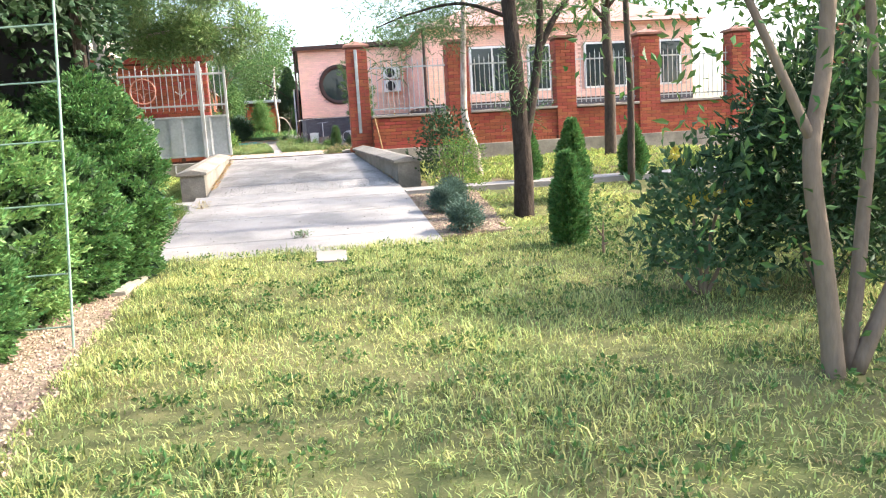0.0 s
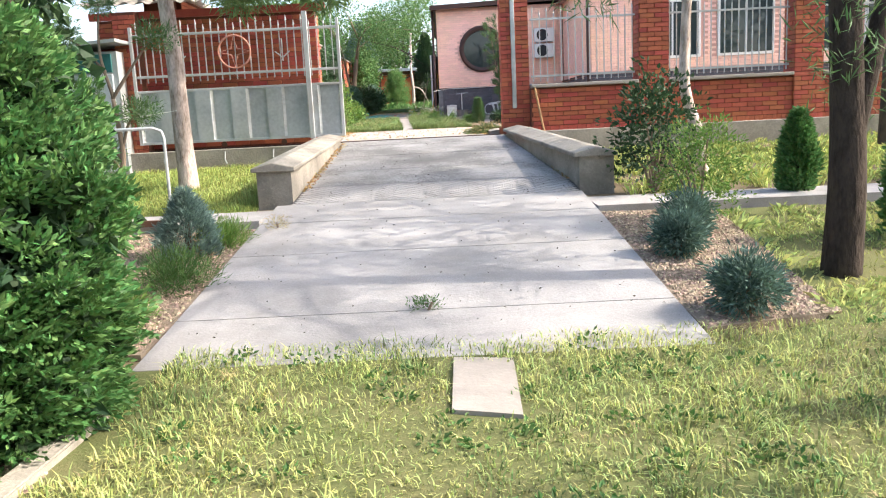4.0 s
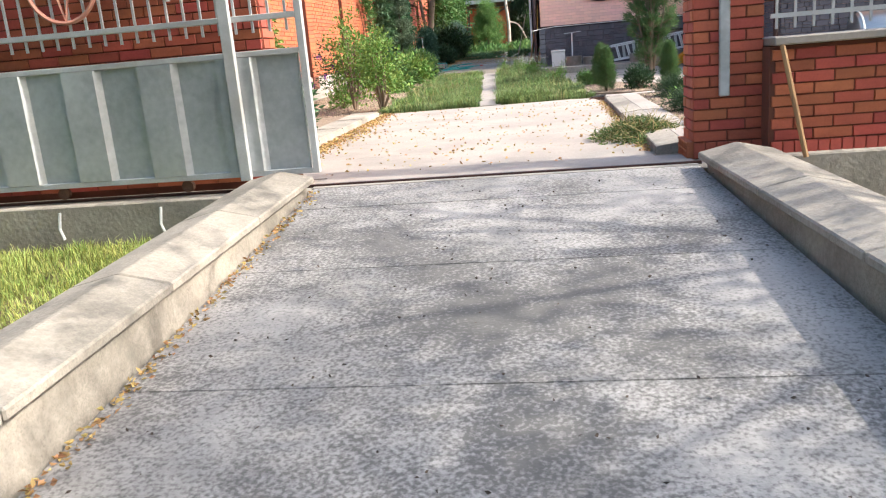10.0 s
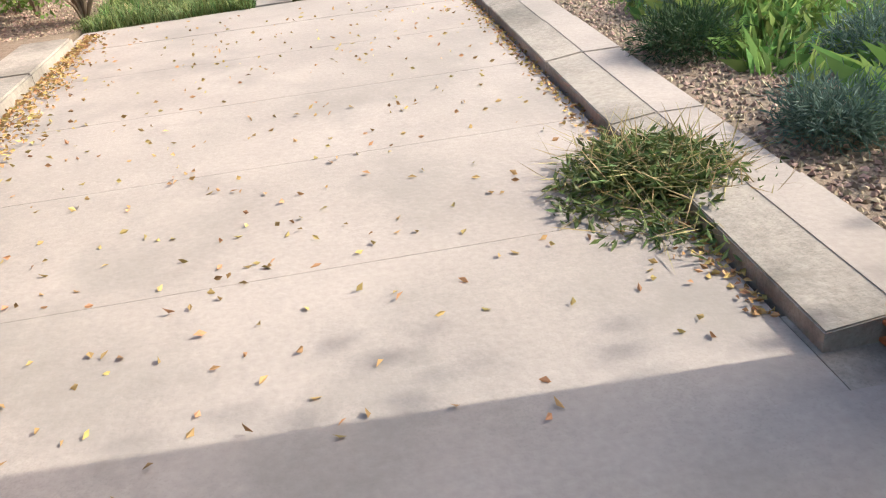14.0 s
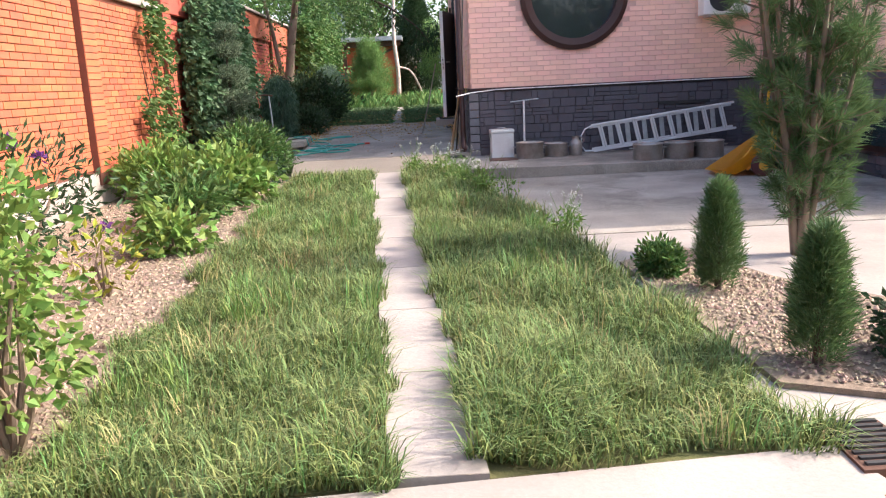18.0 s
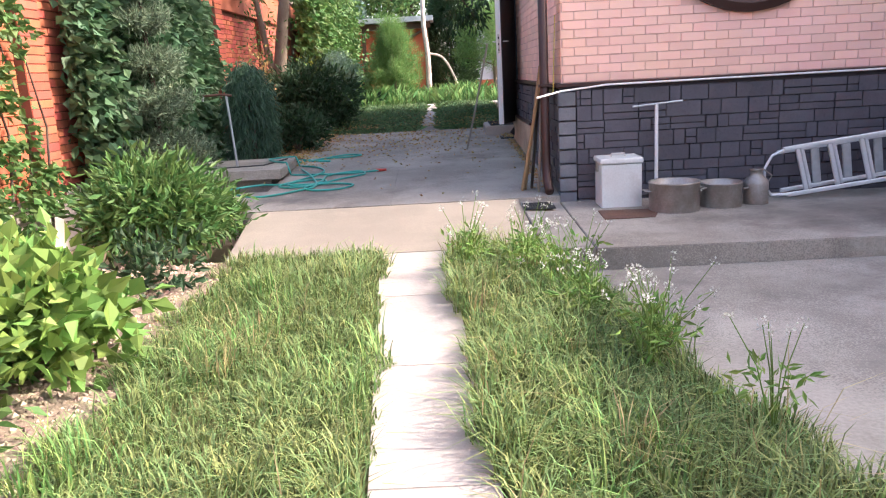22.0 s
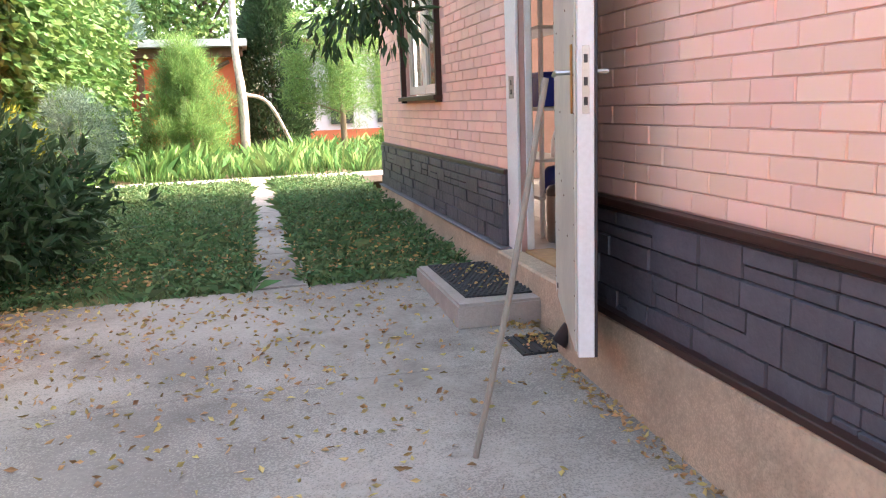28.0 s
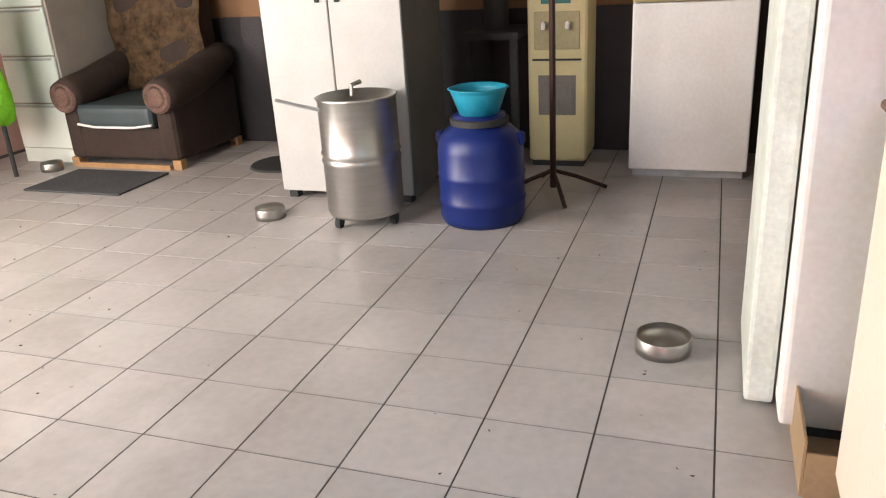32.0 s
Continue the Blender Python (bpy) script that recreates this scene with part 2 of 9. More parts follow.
BARK_T = mat("tan_bark", (0.24, 0.18, 0.13), (0.15, 0.11, 0.08), rough=0.95, scale=9, fine=50, stretch=(1, 1, 0.3), bump=0.5)


def leafmat(name, c, amt=0.35, rough=0.55, tl=0.3, alt=None, scale=3):
    return mat(name, c, alt or [v * 0.72 for v in c], rough=rough, scale=scale, fine=20, bump=0, island=amt, spec=0.3, through_light=tl)


THUJA = leafmat("thuja_leaf", (0.12, 0.25, 0.075), alt=(0.07, 0.155, 0.05))
THUJA_L = leafmat("light_thuja_leaf", (0.21, 0.35, 0.115), alt=(0.13, 0.25, 0.08))
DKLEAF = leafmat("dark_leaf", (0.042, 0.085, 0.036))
MIDLEAF = leafmat("mid_leaf", (0.095, 0.185, 0.05))
LTLEAF = leafmat("light_leaf", (0.175, 0.29, 0.065))
YELLEAF = leafmat("yellow_green_leaf", (0.25, 0.27, 0.03))
SPRUCE_G = leafmat("grey_green_needle", (0.16, 0.22, 0.13))
BOUGH = leafmat("sunny_pine_needle", (0.20, 0.30, 0.11))
SPRUCE_B = leafmat("blue_spruce_needle", (0.19, 0.28, 0.245))
WEEP = leafmat("weeping_needle", (0.07, 0.14, 0.085))
BLUELEAF = leafmat("blue_needle", (0.12, 0.195, 0.155))
IVYLEAF = leafmat("ivy_leaf", (0.085, 0.165, 0.075))
PINELEAF = leafmat("pine_needle", (0.115, 0.20, 0.075))
BRPINE = leafmat("young_pine_needle", (0.17, 0.30, 0.09))
GRASS_G = leafmat("grass_blade", (0.145, 0.215, 0.07), amt=0.6, rough=0.6, alt=(0.22, 0.27, 0.10), scale=1.6)
# brighter copy of grass_blade: sunlight on the side lawns put into the colour
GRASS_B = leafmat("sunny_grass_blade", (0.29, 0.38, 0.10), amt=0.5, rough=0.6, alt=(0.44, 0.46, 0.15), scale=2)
GRASS_W = leafmat("weed_blade", (0.15, 0.27, 0.075), amt=0.5, rough=0.6, alt=(0.22, 0.33, 0.10), scale=2)
GRASS_M = leafmat("meadow_blade", (0.09, 0.19, 0.055), amt=0.5, rough=0.6, alt=(0.14, 0.24, 0.08), scale=2)
GRASS_L = leafmat("lawn_blade", (0.32, 0.39, 0.14), amt=0.5, rough=0.65, alt=(0.52, 0.52, 0.19), scale=1.3)
GRASS_D = leafmat("straw_blade", (0.46, 0.38, 0.19), amt=0.35, rough=0.8)
DRYLEAF = leafmat("dry_leaf", (0.47, 0.31, 0.13), amt=0.42, rough=0.8, tl=0.15)
WHITEF = leafmat("white_flower", (0.7, 0.7, 0.62), amt=0.15)
YELF = leafmat("yellow_flower", (0.75, 0.6, 0.12), amt=0.2)
PURF = leafmat("purple_flower", (0.16, 0.06, 0.24), amt=0.3)
PINKF = leafmat("pink_tuft", (0.42, 0.24, 0.16), amt=0.3)


# ---- mesh tools ----
def mesh_of(name, v, f, material):
    """A mesh from vertex and face arrays; faces all of one size."""
    v, f = np.asarray(v, np.float32), np.asarray(f, np.int32)
    me = bpy.data.meshes.new(name)
    me.vertices.add(len(v))
    me.vertices.foreach_set("co", v.ravel())
    k = f.shape[1]
    me.loops.add(f.size)
    me.loops.foreach_set("vertex_index", f.ravel())
    me.polygons.add(len(f))
    me.polygons.foreach_set("loop_start", np.arange(0, f.size, k, dtype=np.int32))
    me.update(calc_edges=True)
    me.shade_flat()
    if material:
        me.materials.append(material)
    return me


def part(name, bm, material, parent=None, label="", smooth=False):
    me = bpy.data.meshes.new(name)
    bmesh.ops.recalc_face_normals(bm, faces=bm.faces)
    bm.to_mesh(me)
    bm.free()
    me.materials.append(material)
    if smooth:
        me.polygons.foreach_set("use_smooth", [True] * len(me.polygons))
    ob = new(name, me)
    ob.parent = parent
    if label:
        ob["label"] = label
    return ob


def mpart(name, me, parent=None, label="", at=None, kind=""):
    ob = new(name, me)
    ob.parent = parent
    if at is not None:
        ob.matrix_basis = at
    if label:
        ob["label"] = label
    if kind:
        ob["kind"] = kind
    return ob


def thing(name, label, category, at=None, group="", kind=""):
    ob = new(name)
    ob.empty_display_size = 0.1
    if at is not None:
        ob.matrix_basis = at if isinstance(at, Matrix) else Matrix.Translation(at)
    return tagged(ob, label, category, group, kind)


def box(x0, x1, y0, y1, z0, z1, bev=0.0, bm=None, seg=1):
    b = bm or bmesh.new()
    r = bmesh.ops.create_cube(b, size=1, matrix=Matrix.Translation(((x0 + x1) / 2, (y0 + y1) / 2, (z0 + z1) / 2)) @ Matrix.Diagonal((x1 - x0, y1 - y0, z1 - z0, 1)))
    if bev:
        es = {e for vv in r["verts"] for e in vv.link_edges}
        bmesh.ops.bevel(b, geom=list(es), offset=bev, segments=seg, affect="EDGES", profile=0.6)
    return b


def prism(pts, z0, z1, bm=None, bev=0.0):
    """An upright prism over a plan outline; z1 may be a function of (x, y)."""
    b = bm or bmesh.new()
    top = z1 if callable(z1) else (lambda x, y: z1)
    bot = z0 if callable(z0) else (lambda x, y: z0)
    lo = [b.verts.new((x, y, bot(x, y))) for x, y in pts]
    hi = [b.verts.new((x, y, top(x, y))) for x, y in pts]
    n = len(pts)
    b.faces.new(lo[::-1])
    b.faces.new(hi)
    for i in range(n):
        b.faces.new((lo[i], lo[(i + 1) % n], hi[(i + 1) % n], hi[i]))
    if bev:
        bmesh.ops.bevel(b, geom=[e for e in b.edges if e.verts[0] in hi and e.verts[1] in hi], offset=bev, segments=2, affect="EDGES")
    return b


def lathe(profile, seg=24, bm=None, at=(0, 0, 0)):
    """Turn (r, z) pairs round the upright axis."""
    b = bm or bmesh.new()
    rings = []
    for r, z in profile:
        if r < 1e-5:
            rings.append([b.verts.new((at[0], at[1], at[2] + z))])
        else:
            rings.append([b.verts.new((at[0] + r * math.cos(2 * math.pi * i / seg), at[1] + r * math.sin(2 * math.pi * i / seg), at[2] + z)) for i in range(seg)])
    for p, q in zip(rings, rings[1:]):
        for i in range(seg):
            j = (i + 1) % seg
            if len(p) == 1 and len(q) == 1:
                continue
            if len(p) == 1:
                b.faces.new((p[0], q[i], q[j]))
            elif len(q) == 1:
                b.faces.new((p[i], q[0], p[j]))
            else:
                b.faces.new((p[i], p[j], q[j], q[i]))
    return b


def tube(points, radius, seg=8, bm=None, closed=False):
    """A round bar along points; radius is a number or one for each point."""
    b = bm or bmesh.new()
    pts = [Vector(p) for p in points]
    n = len(pts)
    rs = radius if isinstance(radius, (list, tuple)) else [radius] * n
    rings = []
    ref = None
    for i, p in enumerate(pts):
        d = (pts[(i + 1) % n] - pts[i - 1]) if closed else (pts[min(i + 1, n - 1)] - pts[max(i - 1, 0)])
        d.normalize()
        if ref is None:
            ref = Vector((0, 0, 1)) if abs(d.z) < 0.9 else Vector((1, 0, 0))
        u = d.cross(ref).normalized()
        w = u.cross(d).normalized()
        ref = w
        rings.append([b.verts.new(p + (u * math.cos(2 * math.pi * k / seg) + w * math.sin(2 * math.pi * k / seg)) * rs[i]) for k in range(seg)])
    pairs = list(zip(rings, rings[1:])) + ([(rings[-1], rings[0])] if closed else [])
    for p, q in pairs:
        for k in range(seg):
            b.faces.new((p[k], p[(k + 1) % seg], q[(k + 1) % seg], q[k]))
    if not closed:
        b.faces.new(rings[0][::-1])
        b.faces.new(rings[-1])
    return b


def bezier(pts, n=12):
    """A smooth line through pts (Catmull-Rom)."""
    p = [Vector(q) for q in pts]
    p = [p[0] * 2 - p[1]] + p + [p[-1] * 2 - p[-2]]
    out = []
    for i in range(1, len(p) - 2):
        for k in range(n):
            t = k / n
            out.append(0.5 * ((2 * p[i]) + (p[i + 1] - p[i - 1]) * t + (2 * p[i - 1] - 5 * p[i] + 4 * p[i + 1] - p[i + 2]) * t * t + (3 * p[i] - p[i - 1] - 3 * p[i + 1] + p[i + 2]) * t ** 3))
    out.append(p[-2])
    return out


# ---- levels of the ground ----
OUT_Y, OUT_Z = [-400, 8.6, 9.5, 12.4, 14.5, 17.7], [0.05, 0.06, 0.10, 0.42, 0.55, 0.71]
RAMP_Y, RAMP_Z = [8.9, 9.5, 12.4, 17.75], [0.09, 0.14, 0.47, 1.03]
IN_Y, IN_Z = [17.75, 24.4, 30, 34, 39, 43, 46, 400], [1.01, 1.08, 1.25, 1.39, 1.57, 1.70, 1.75, 1.80]


def gz(y):
    """Height of the walked line: lawn, ramp, yard, patio."""
    if y < 8.9:
        return float(np.interp(y, OUT_Y, OUT_Z))
    return float(np.interp(y, RAMP_Y, RAMP_Z)) if y < 17.75 else float(np.interp(y, IN_Y, IN_Z))


def oz(y):
    """Height of the open ground beside it."""
    return float(np.interp(y, OUT_Y, OUT_Z)) if y < 17.75 else float(np.interp(y, IN_Y, IN_Z)) - 0.03


# ---- ground ----
xs = [-400, -120, -40, -20] + [-12 + i for i in range(25)] + [20, 40, 120, 400]
ys = [-400, -100, -30, -8] + [-4 + 0.75 * i for i in range(29)] + [17.74, 17.76] + [18.5 + i for i in range(32)] + [60, 90, 200, 400]
gv = [(x, y, oz(y) - (0.25 if 18 < y < 46.6 and -9 < x < 9 else 0.02)) for y in ys for x in xs]
gf = [(j * len(xs) + i, j * len(xs) + i + 1, (j + 1) * len(xs) + i + 1, (j + 1) * len(xs) + i) for j in range(len(ys) - 1) for i in range(len(xs) - 1)]
tagged(mpart("ground", mesh_of("ground", gv, gf, SOIL)), "brown garden earth under lawns and beds", "ground", kind="structure")


def cut(pts, k, side):
    """The part of a plan outline with y above (side 1) or below (side -1) k."""
    out = []
    for (x0, y0), (x1, y1) in zip(pts, pts[1:] + pts[:1]):
        a, c = side * (y0 - k), side * (y1 - k)
        if a >= 0:
            out.append((x0, y0))
        if a * c < 0:
            f = a / (a - c)
            out.append((x0 + f * (x1 - x0), y0 + f * (y1 - y0)))
    return out


def bands(pts, lo, hi, bev=0.0):
    """A sheet that follows the fall of the ground: one prism for each stretch of even slope."""
    ks = sorted({*OUT_Y, *RAMP_Y, *IN_Y})
    y0, y1 = min(p[1] for p in pts), max(p[1] for p in pts)
    ks = [k for k in ks if y0 + 0.01 < k < y1 - 0.01]
    if not ks:
        return prism(pts, lo, hi, bev=bev)
    b = bmesh.new()
    rest = list(pts)
    for k in ks:
        q = cut(rest, k, -1)
        rest = cut(rest, k, 1)
        if len(q) > 2:
            prism(q, lo, hi, bm=b)
    if len(rest) > 2:
        prism(rest, lo, hi, bm=b)
    return b


def slab(name, pts, thick, z, material, label, category="paving", bev=0.008):
    return tagged(part(name, bands(pts, lambda x, y: z(x, y) - thick, z, bev), material), label, category, kind="structure")


# ramp and its joints: slabs parted by narrow gaps
ramp = thing("ramp", "grey concrete driveway ramp with worn slabs and thin joints", "driveway", kind="structure")
RL, RR = -1.76, 1.5
SKEW = lambda y: 1.5 - 0.092 * max(y - 13.0, 0)      # the east edge runs in towards the gate
cuts = [8.78, 9.56, 11.0, 12.1, 12.92]
for a, b in zip(cuts, cuts[1:]):
    part("slab", prism([(RL, a + 0.003), (RR, a + 0.003), (RR, b - 0.003), (RL, b - 0.003)], lambda x, y: gz(y) - 0.16, lambda x, y: gz(y), bev=0.004), CONC, ramp)
for a, b in zip([13.87, 14.9, 16.1, 17.2], [14.9, 16.1, 17.2, 17.72]):
    part("slab", prism([(-1.62, a + 0.002), (SKEW(a), a + 0.002), (SKEW(b), b - 0.002), (-1.62, b - 0.002)], lambda x, y: gz(y) - 0.3, lambda x, y: gz(y), bev=0.003), CONC_R, ramp)

# low walls beside the ramp, with pitched caps
def low_wall(x0, x1, label, sk=0.0):
    w = thing("low_wall", label, "wall", kind="structure")
    n = 5
    part("wall_body", prism([(x0, 13.2), (x1, 13.2), (x1 - sk * 4.6, 17.6), (x0 - sk * 4.6, 17.6)], 0.3, lambda x, y: float(np.interp(y, [13.0, 17.7], [0.86, 1.08]))), CONC_D, w)
    for i in range(4):
        y0, y1 = 13.15 + i * 1.125, 13.15 + (i + 1) * 1.125 - 0.008
        b = bmesh.new()
        xm = (x0 + x1) / 2
        sec = [(x0 - 0.05, 0.0), (x1 + 0.05, 0.0), (x1 + 0.05, 0.045), (xm, 0.10), (x0 - 0.05, 0.045)]
        rings = []
        for y in (y0, y1):
            z = float(np.interp(y, [13.0, 17.7], [0.862, 1.082]))
            rings.append([b.verts.new((x - sk * (y - 13), y, z + dz)) for x, dz in sec])
        for k in range(5):
            b.faces.new((rings[0][k], rings[0][(k + 1) % 5], rings[1][(k + 1) % 5], rings[1][k]))
        b.faces.new(rings[0][::-1])
        b.faces.new(rings[1])
        bmesh.ops.bevel(b, geom=b.edges[:], offset=0.008, segments=1, affect="EDGES")
        part("cap", b, CONC_D, w)
    for z in (0.5, 0.68):
        part("form_line", box(x0 - 0.004, x1 + 0.004, 13.196, 13.21, z, z + 0.006), CONC_D, w)
    return w


low_wall(-2.02, -1.64, "weathered board-marked concrete wall with pitched cap")
low_wall(1.52, 1.9, "weathered board-marked concrete wall with pitched cap", 0.092)

# grooved strip at the foot of the ramp: concrete diamonds parted by grooves
strip = thing("grooved_strip", "concrete strip scored with a diamond grid", "paving", kind="structure")
GROOVE = mat("groove_dirt", (0.105, 0.095, 0.085), (0.06, 0.055, 0.05), rough=1.0, scale=8, bump=0.3)
part("bed", prism([(-1.62, 12.923), (1.5, 12.923), (1.5, 13.868), (-1.62, 13.868)], 0.2, lambda x, y: gz(y) - 0.013), GROOVE, strip)
p, d = 0.105, 0.0475
tile_me = mesh_of("diamond", [(d, 0, 0), (0, d, 0), (-d, 0, 0), (0, -d, 0), (0.05, 0, -0.015), (0, 0.05, -0.015), (-0.05, 0, -0.015), (0, -0.05, -0.015)],
                  [(0, 1, 2, 3), (4, 5, 1, 0), (5, 6, 2, 1), (6, 7, 3, 2), (7, 4, 0, 3)], CONC)
slope = Matrix.Rotation(math.atan(0.105), 4, "X")
rest, halves = [], []
for r in range(0, 18):
    for c in range(0, 30):
        x, y = -1.56 + c * p + (p / 2 if r % 2 else 0), 12.95 + r * p / 2
        if x > 1.44:
            continue
        if r == 0:
            halves.append(((x - d, y), (x + d, y), (x, y + d)))
        elif r == 17:
            halves.append(((x + d, y), (x - d, y), (x, y - d)))
        elif (r * 30 + c) % 5 < 3:
            mpart("diamond", tile_me, strip, at=Matrix.Translation((x, y, gz(y))) @ slope)
        else:
            rest.append(((x + d, y), (x, y + d), (x - d, y), (x, y - d)))
for k, group in ((4, rest), (3, halves)):
    mpart("diamonds", mesh_of("diamonds", [(x, y, gz(y)) for q in group for x, y in q], np.arange(k * len(group)).reshape(-1, k), CONC), strip, kind="stuff")
for y0, y1 in ((12.925, 12.945), (13.848, 13.866)):
    part("border", prism([(-1.62, y0), (1.5, y0), (1.5, y1), (-1.62, y1)], lambda x, y: gz(y) - 0.03, lambda x, y: gz(y)), CONC, strip)

# crossing walk at the foot of the ramp
slab("walkway_west", [(-9, 12.05), (-1.77, 12.1), (-1.77, 12.95), (-9, 13.0)], 0.14, lambda x, y: 0.47, CONC, "pale concrete garden walk beside the ramp")
slab("walkway_east", [(1.51, 12.1), (12, 12.0), (12, 12.75), (1.51, 12.9)], 0.14, lambda x, y: 0.46, CONC, "pale concrete garden walk beside the ramp")
slab("stepping_slab", [(0.02, 7.95), (0.33, 7.85), (0.36, 8.66), (0.04, 8.72)], 0.06, lambda x, y: 0.085, CONC_L, "small pale concrete stepping slab in the lawn")
slab("lawn_edging", [(-1.74, 7.0), (-1.62, 7.0), (-1.58, 8.1), (-1.7, 8.1)], 0.14, lambda x, y: 0.10, CONC_D, "low concrete lawn edging stone", "edging")
part_bed = slab("gravel_strip", [(-3.6, 1.0), (-1.15, 1.0), (-1.5, 4.6), (-1.66, 7.6), (-3.6, 8.6)], 0.05, lambda x, y: 0.062, GRAVEL, "dry gravelly soil at the foot of the hedge", "gravel", bev=0)
slab("bed_west", [(-6, 9.2), (-1.78, 9.0), (-1.78, 12.05), (-6, 12.05)], 0.06, lambda x, y: oz(y) + 0.02, GRAVEL, "brown gravel bed beside the driveway", "gravel", bev=0)
slab("bed_east", [(1.51, 9.0), (2.4, 9.2), (2.6, 12.0), (1.51, 12.08)], 0.06, lambda x, y: oz(y) + 0.02, GRAVEL, "brown gravel bed beside the driveway", "gravel", bev=0)

# retaining footing under the fence, gate rail
tagged(part("retaining_wall_west", box(-9, -1.63, 17.62, 18.0, 0.2, 1.02, 0.01), CONC_D), "weathered concrete footing under the gate", "wall", kind="structure")
tagged(part("retaining_wall_east", box(1.52, 16, 17.7, 18.2, 0.2, 1.06, 0.01), CONC_D), "weathered concrete footing under the brick fence", "wall", kind="structure")
rail = thing("gate_track", "rusty steel sliding gate track set in the concrete", "gate track", kind="structure")
part("sill_slab", box(-1.64, 1.07, 17.725, 18.25, 0.8, 1.028), CONC_L, rail)
part("sill_end", box(1.075, 1.515, 17.61, 18.25, 0.8, 1.02), CONC_D, rail)
part("rail", box(-5.2, 1.1, 17.80, 17.832, 1.02, 1.042, 0.003), DKBR, rail)

# inner drive with slabs
drive = thing("inner_drive", "pale concrete drive with fallen leaves and fine joints", "driveway", kind="structure")
dcuts = [18.26, 19.3, 20.35, 21.4, 22.45, 23.4]
for a, b in zip(dcuts, dcuts[1:]):
    part("slab", prism([(-2.3, a + 0.0007), (0.86, a + 0.0007), (0.86, b - 0.0007), (-2.3, b - 0.0007)], lambda x, y: gz(y) - 0.12, lambda x, y: gz(y), bev=0.001), CONC_L, drive)
part("slab", prism([(-2.42, 23.408), (0.88, 23.408), (0.72, 24.35), (-2.4, 24.1)], lambda x, y: gz(y) - 0.12, lambda x, y: gz(y), bev=0.001), CONC_L, drive)
part("slab", prism([(0.865, 18.255), (1.5, 18.255), (1.5, 18.6), (0.865, 18.6)], 0.85, lambda x, y: gz(y) - 0.004), CONC_D, drive)
part("slab", prism([(1.06, 17.9), (-1.63, 17.9), (-2.3, 18.0), (-2.3, 18.24), (1.06, 18.24)], 0.8, 1.012), CONC_D, drive)
kerb = thing("drive_kerb", "weathered concrete kerb of flat slabs beside the drive", "kerb", kind="structure")
rk_ = random.Random(8)
y0 = 18.42
while y0 < 23.6:
    y1 = min(y0 + rk_.uniform(0.75, 1.25), 23.62)
    h_ = 0.055 + rk_.uniform(-0.006, 0.006)
    part("kerb_stone", prism([(0.88 + rk_.uniform(0, 0.012), y0), (1.1, y0), (1.1, y1 - 0.004), (0.88 + rk_.uniform(0, 0.012), y1 - 0.004)], 0.95, lambda x, y: gz(y) + h_ + (x - 0.88) * 0.12, bev=0.005), CONC_D, kerb)
    part("kerb_back", prism([(1.102, y0), (1.32, y0), (1.32, y1 - 0.003), (1.102, y1 - 0.003)], 0.95, lambda x, y: gz(y) + h_ + 0.024, bev=0.004), CONC_L, kerb)
    y0 = y1
kerbw = thing("drive_kerb", "weathered concrete kerb of flat slabs beside the drive", "kerb", kind="structure")
for i in range(5):
    y0, y1 = 18.3 + i * 1.05, 18.3 + (i + 1) * 1.05 - 0.012
    part("kerb_stone", prism([(-2.72, y0), (-2.33, y0), (-2.33, y1), (-2.72, y1)], 0.95, lambda x, y: gz(y) + 0.09, bev=0.015), CONC_D, kerbw)
# raised edge that turns along the yard
ek = thing("bed_edging", "pale concrete edging along the planted bed", "kerb", kind="structure")
part("edging", prism([(0.9, 23.62), (2.3, 24.0), (5.2, 23.9), (5.2, 24.15), (2.25, 24.25), (0.9, 23.85)], 0.95, lambda x, y: gz(y) + 0.06, bev=0.01), CONC_L, ek)
slab("bed_yard", [(1.33, 18.2), (9, 18.2), (9, 23.9), (2.3, 23.98), (1.33, 23.7)], 0.1, lambda x, y: gz(y) + 0.05, GRAVEL, "brown gravel bed with junipers and weeds", "gravel", bev=0)
slab("bed_wall", [(-4.5, 18.2), (-2.74, 18.2), (-2.74, 23.6), (-2.44, 24.2), (-2.5, 32.2), (-4.5, 32.2)], 0.1, lambda x, y: gz(y) + 0.01, GRAVEL, "brown gravel bed along the brick wall", "gravel", bev=0)

# narrow garden path of slabs
path = thing("garden_path", "narrow pale concrete slab path between the lawns", "path", kind="structure")


def px0(y):
    return float(np.interp(y, [24.2, 32.3], [-0.97, -1.50]))


def px1(y):
    return float(np.interp(y, [24.2, 32.3], [-0.60, -1.04]))


y = 24.28
while y < 32.2:
    y1 = min(y + 1.0, 32.24)
    part("slab", prism([(px0(y), y), (px1(y), y), (px1(y1), y1 - 0.004), (px0(y1), y1 - 0.004)], lambda a, b: gz(b) - 0.1, lambda a, b: gz(b) + 0.005, bev=0.002), CONC_L, path)
    y = y1
slab("lawn_soil_west", [(-2.45, 24.15), (-0.94, 24.3), (-1.46, 32.24), (-2.55, 32.24)], 0.08, lambda x, y: gz(y) - 0.03, TURF, "turf soil under the tall grass", "lawn", bev=0)
slab("lawn_soil_east", [(-0.63, 24.3), (0.72, 24.4), (0.5, 27.0), (0.25, 29.2), (-0.42, 32.24), (-1.08, 32.24)], 0.08, lambda x, y: gz(y) - 0.03, TURF, "turf soil under the tall grass", "lawn", bev=0)

# yard
yard = thing("yard_paving", "grey concrete yard paving in large slabs", "paving", kind="structure")


def yz(x, y):
    return float(np.interp(y, [24, 32], [1.07, 1.19]))


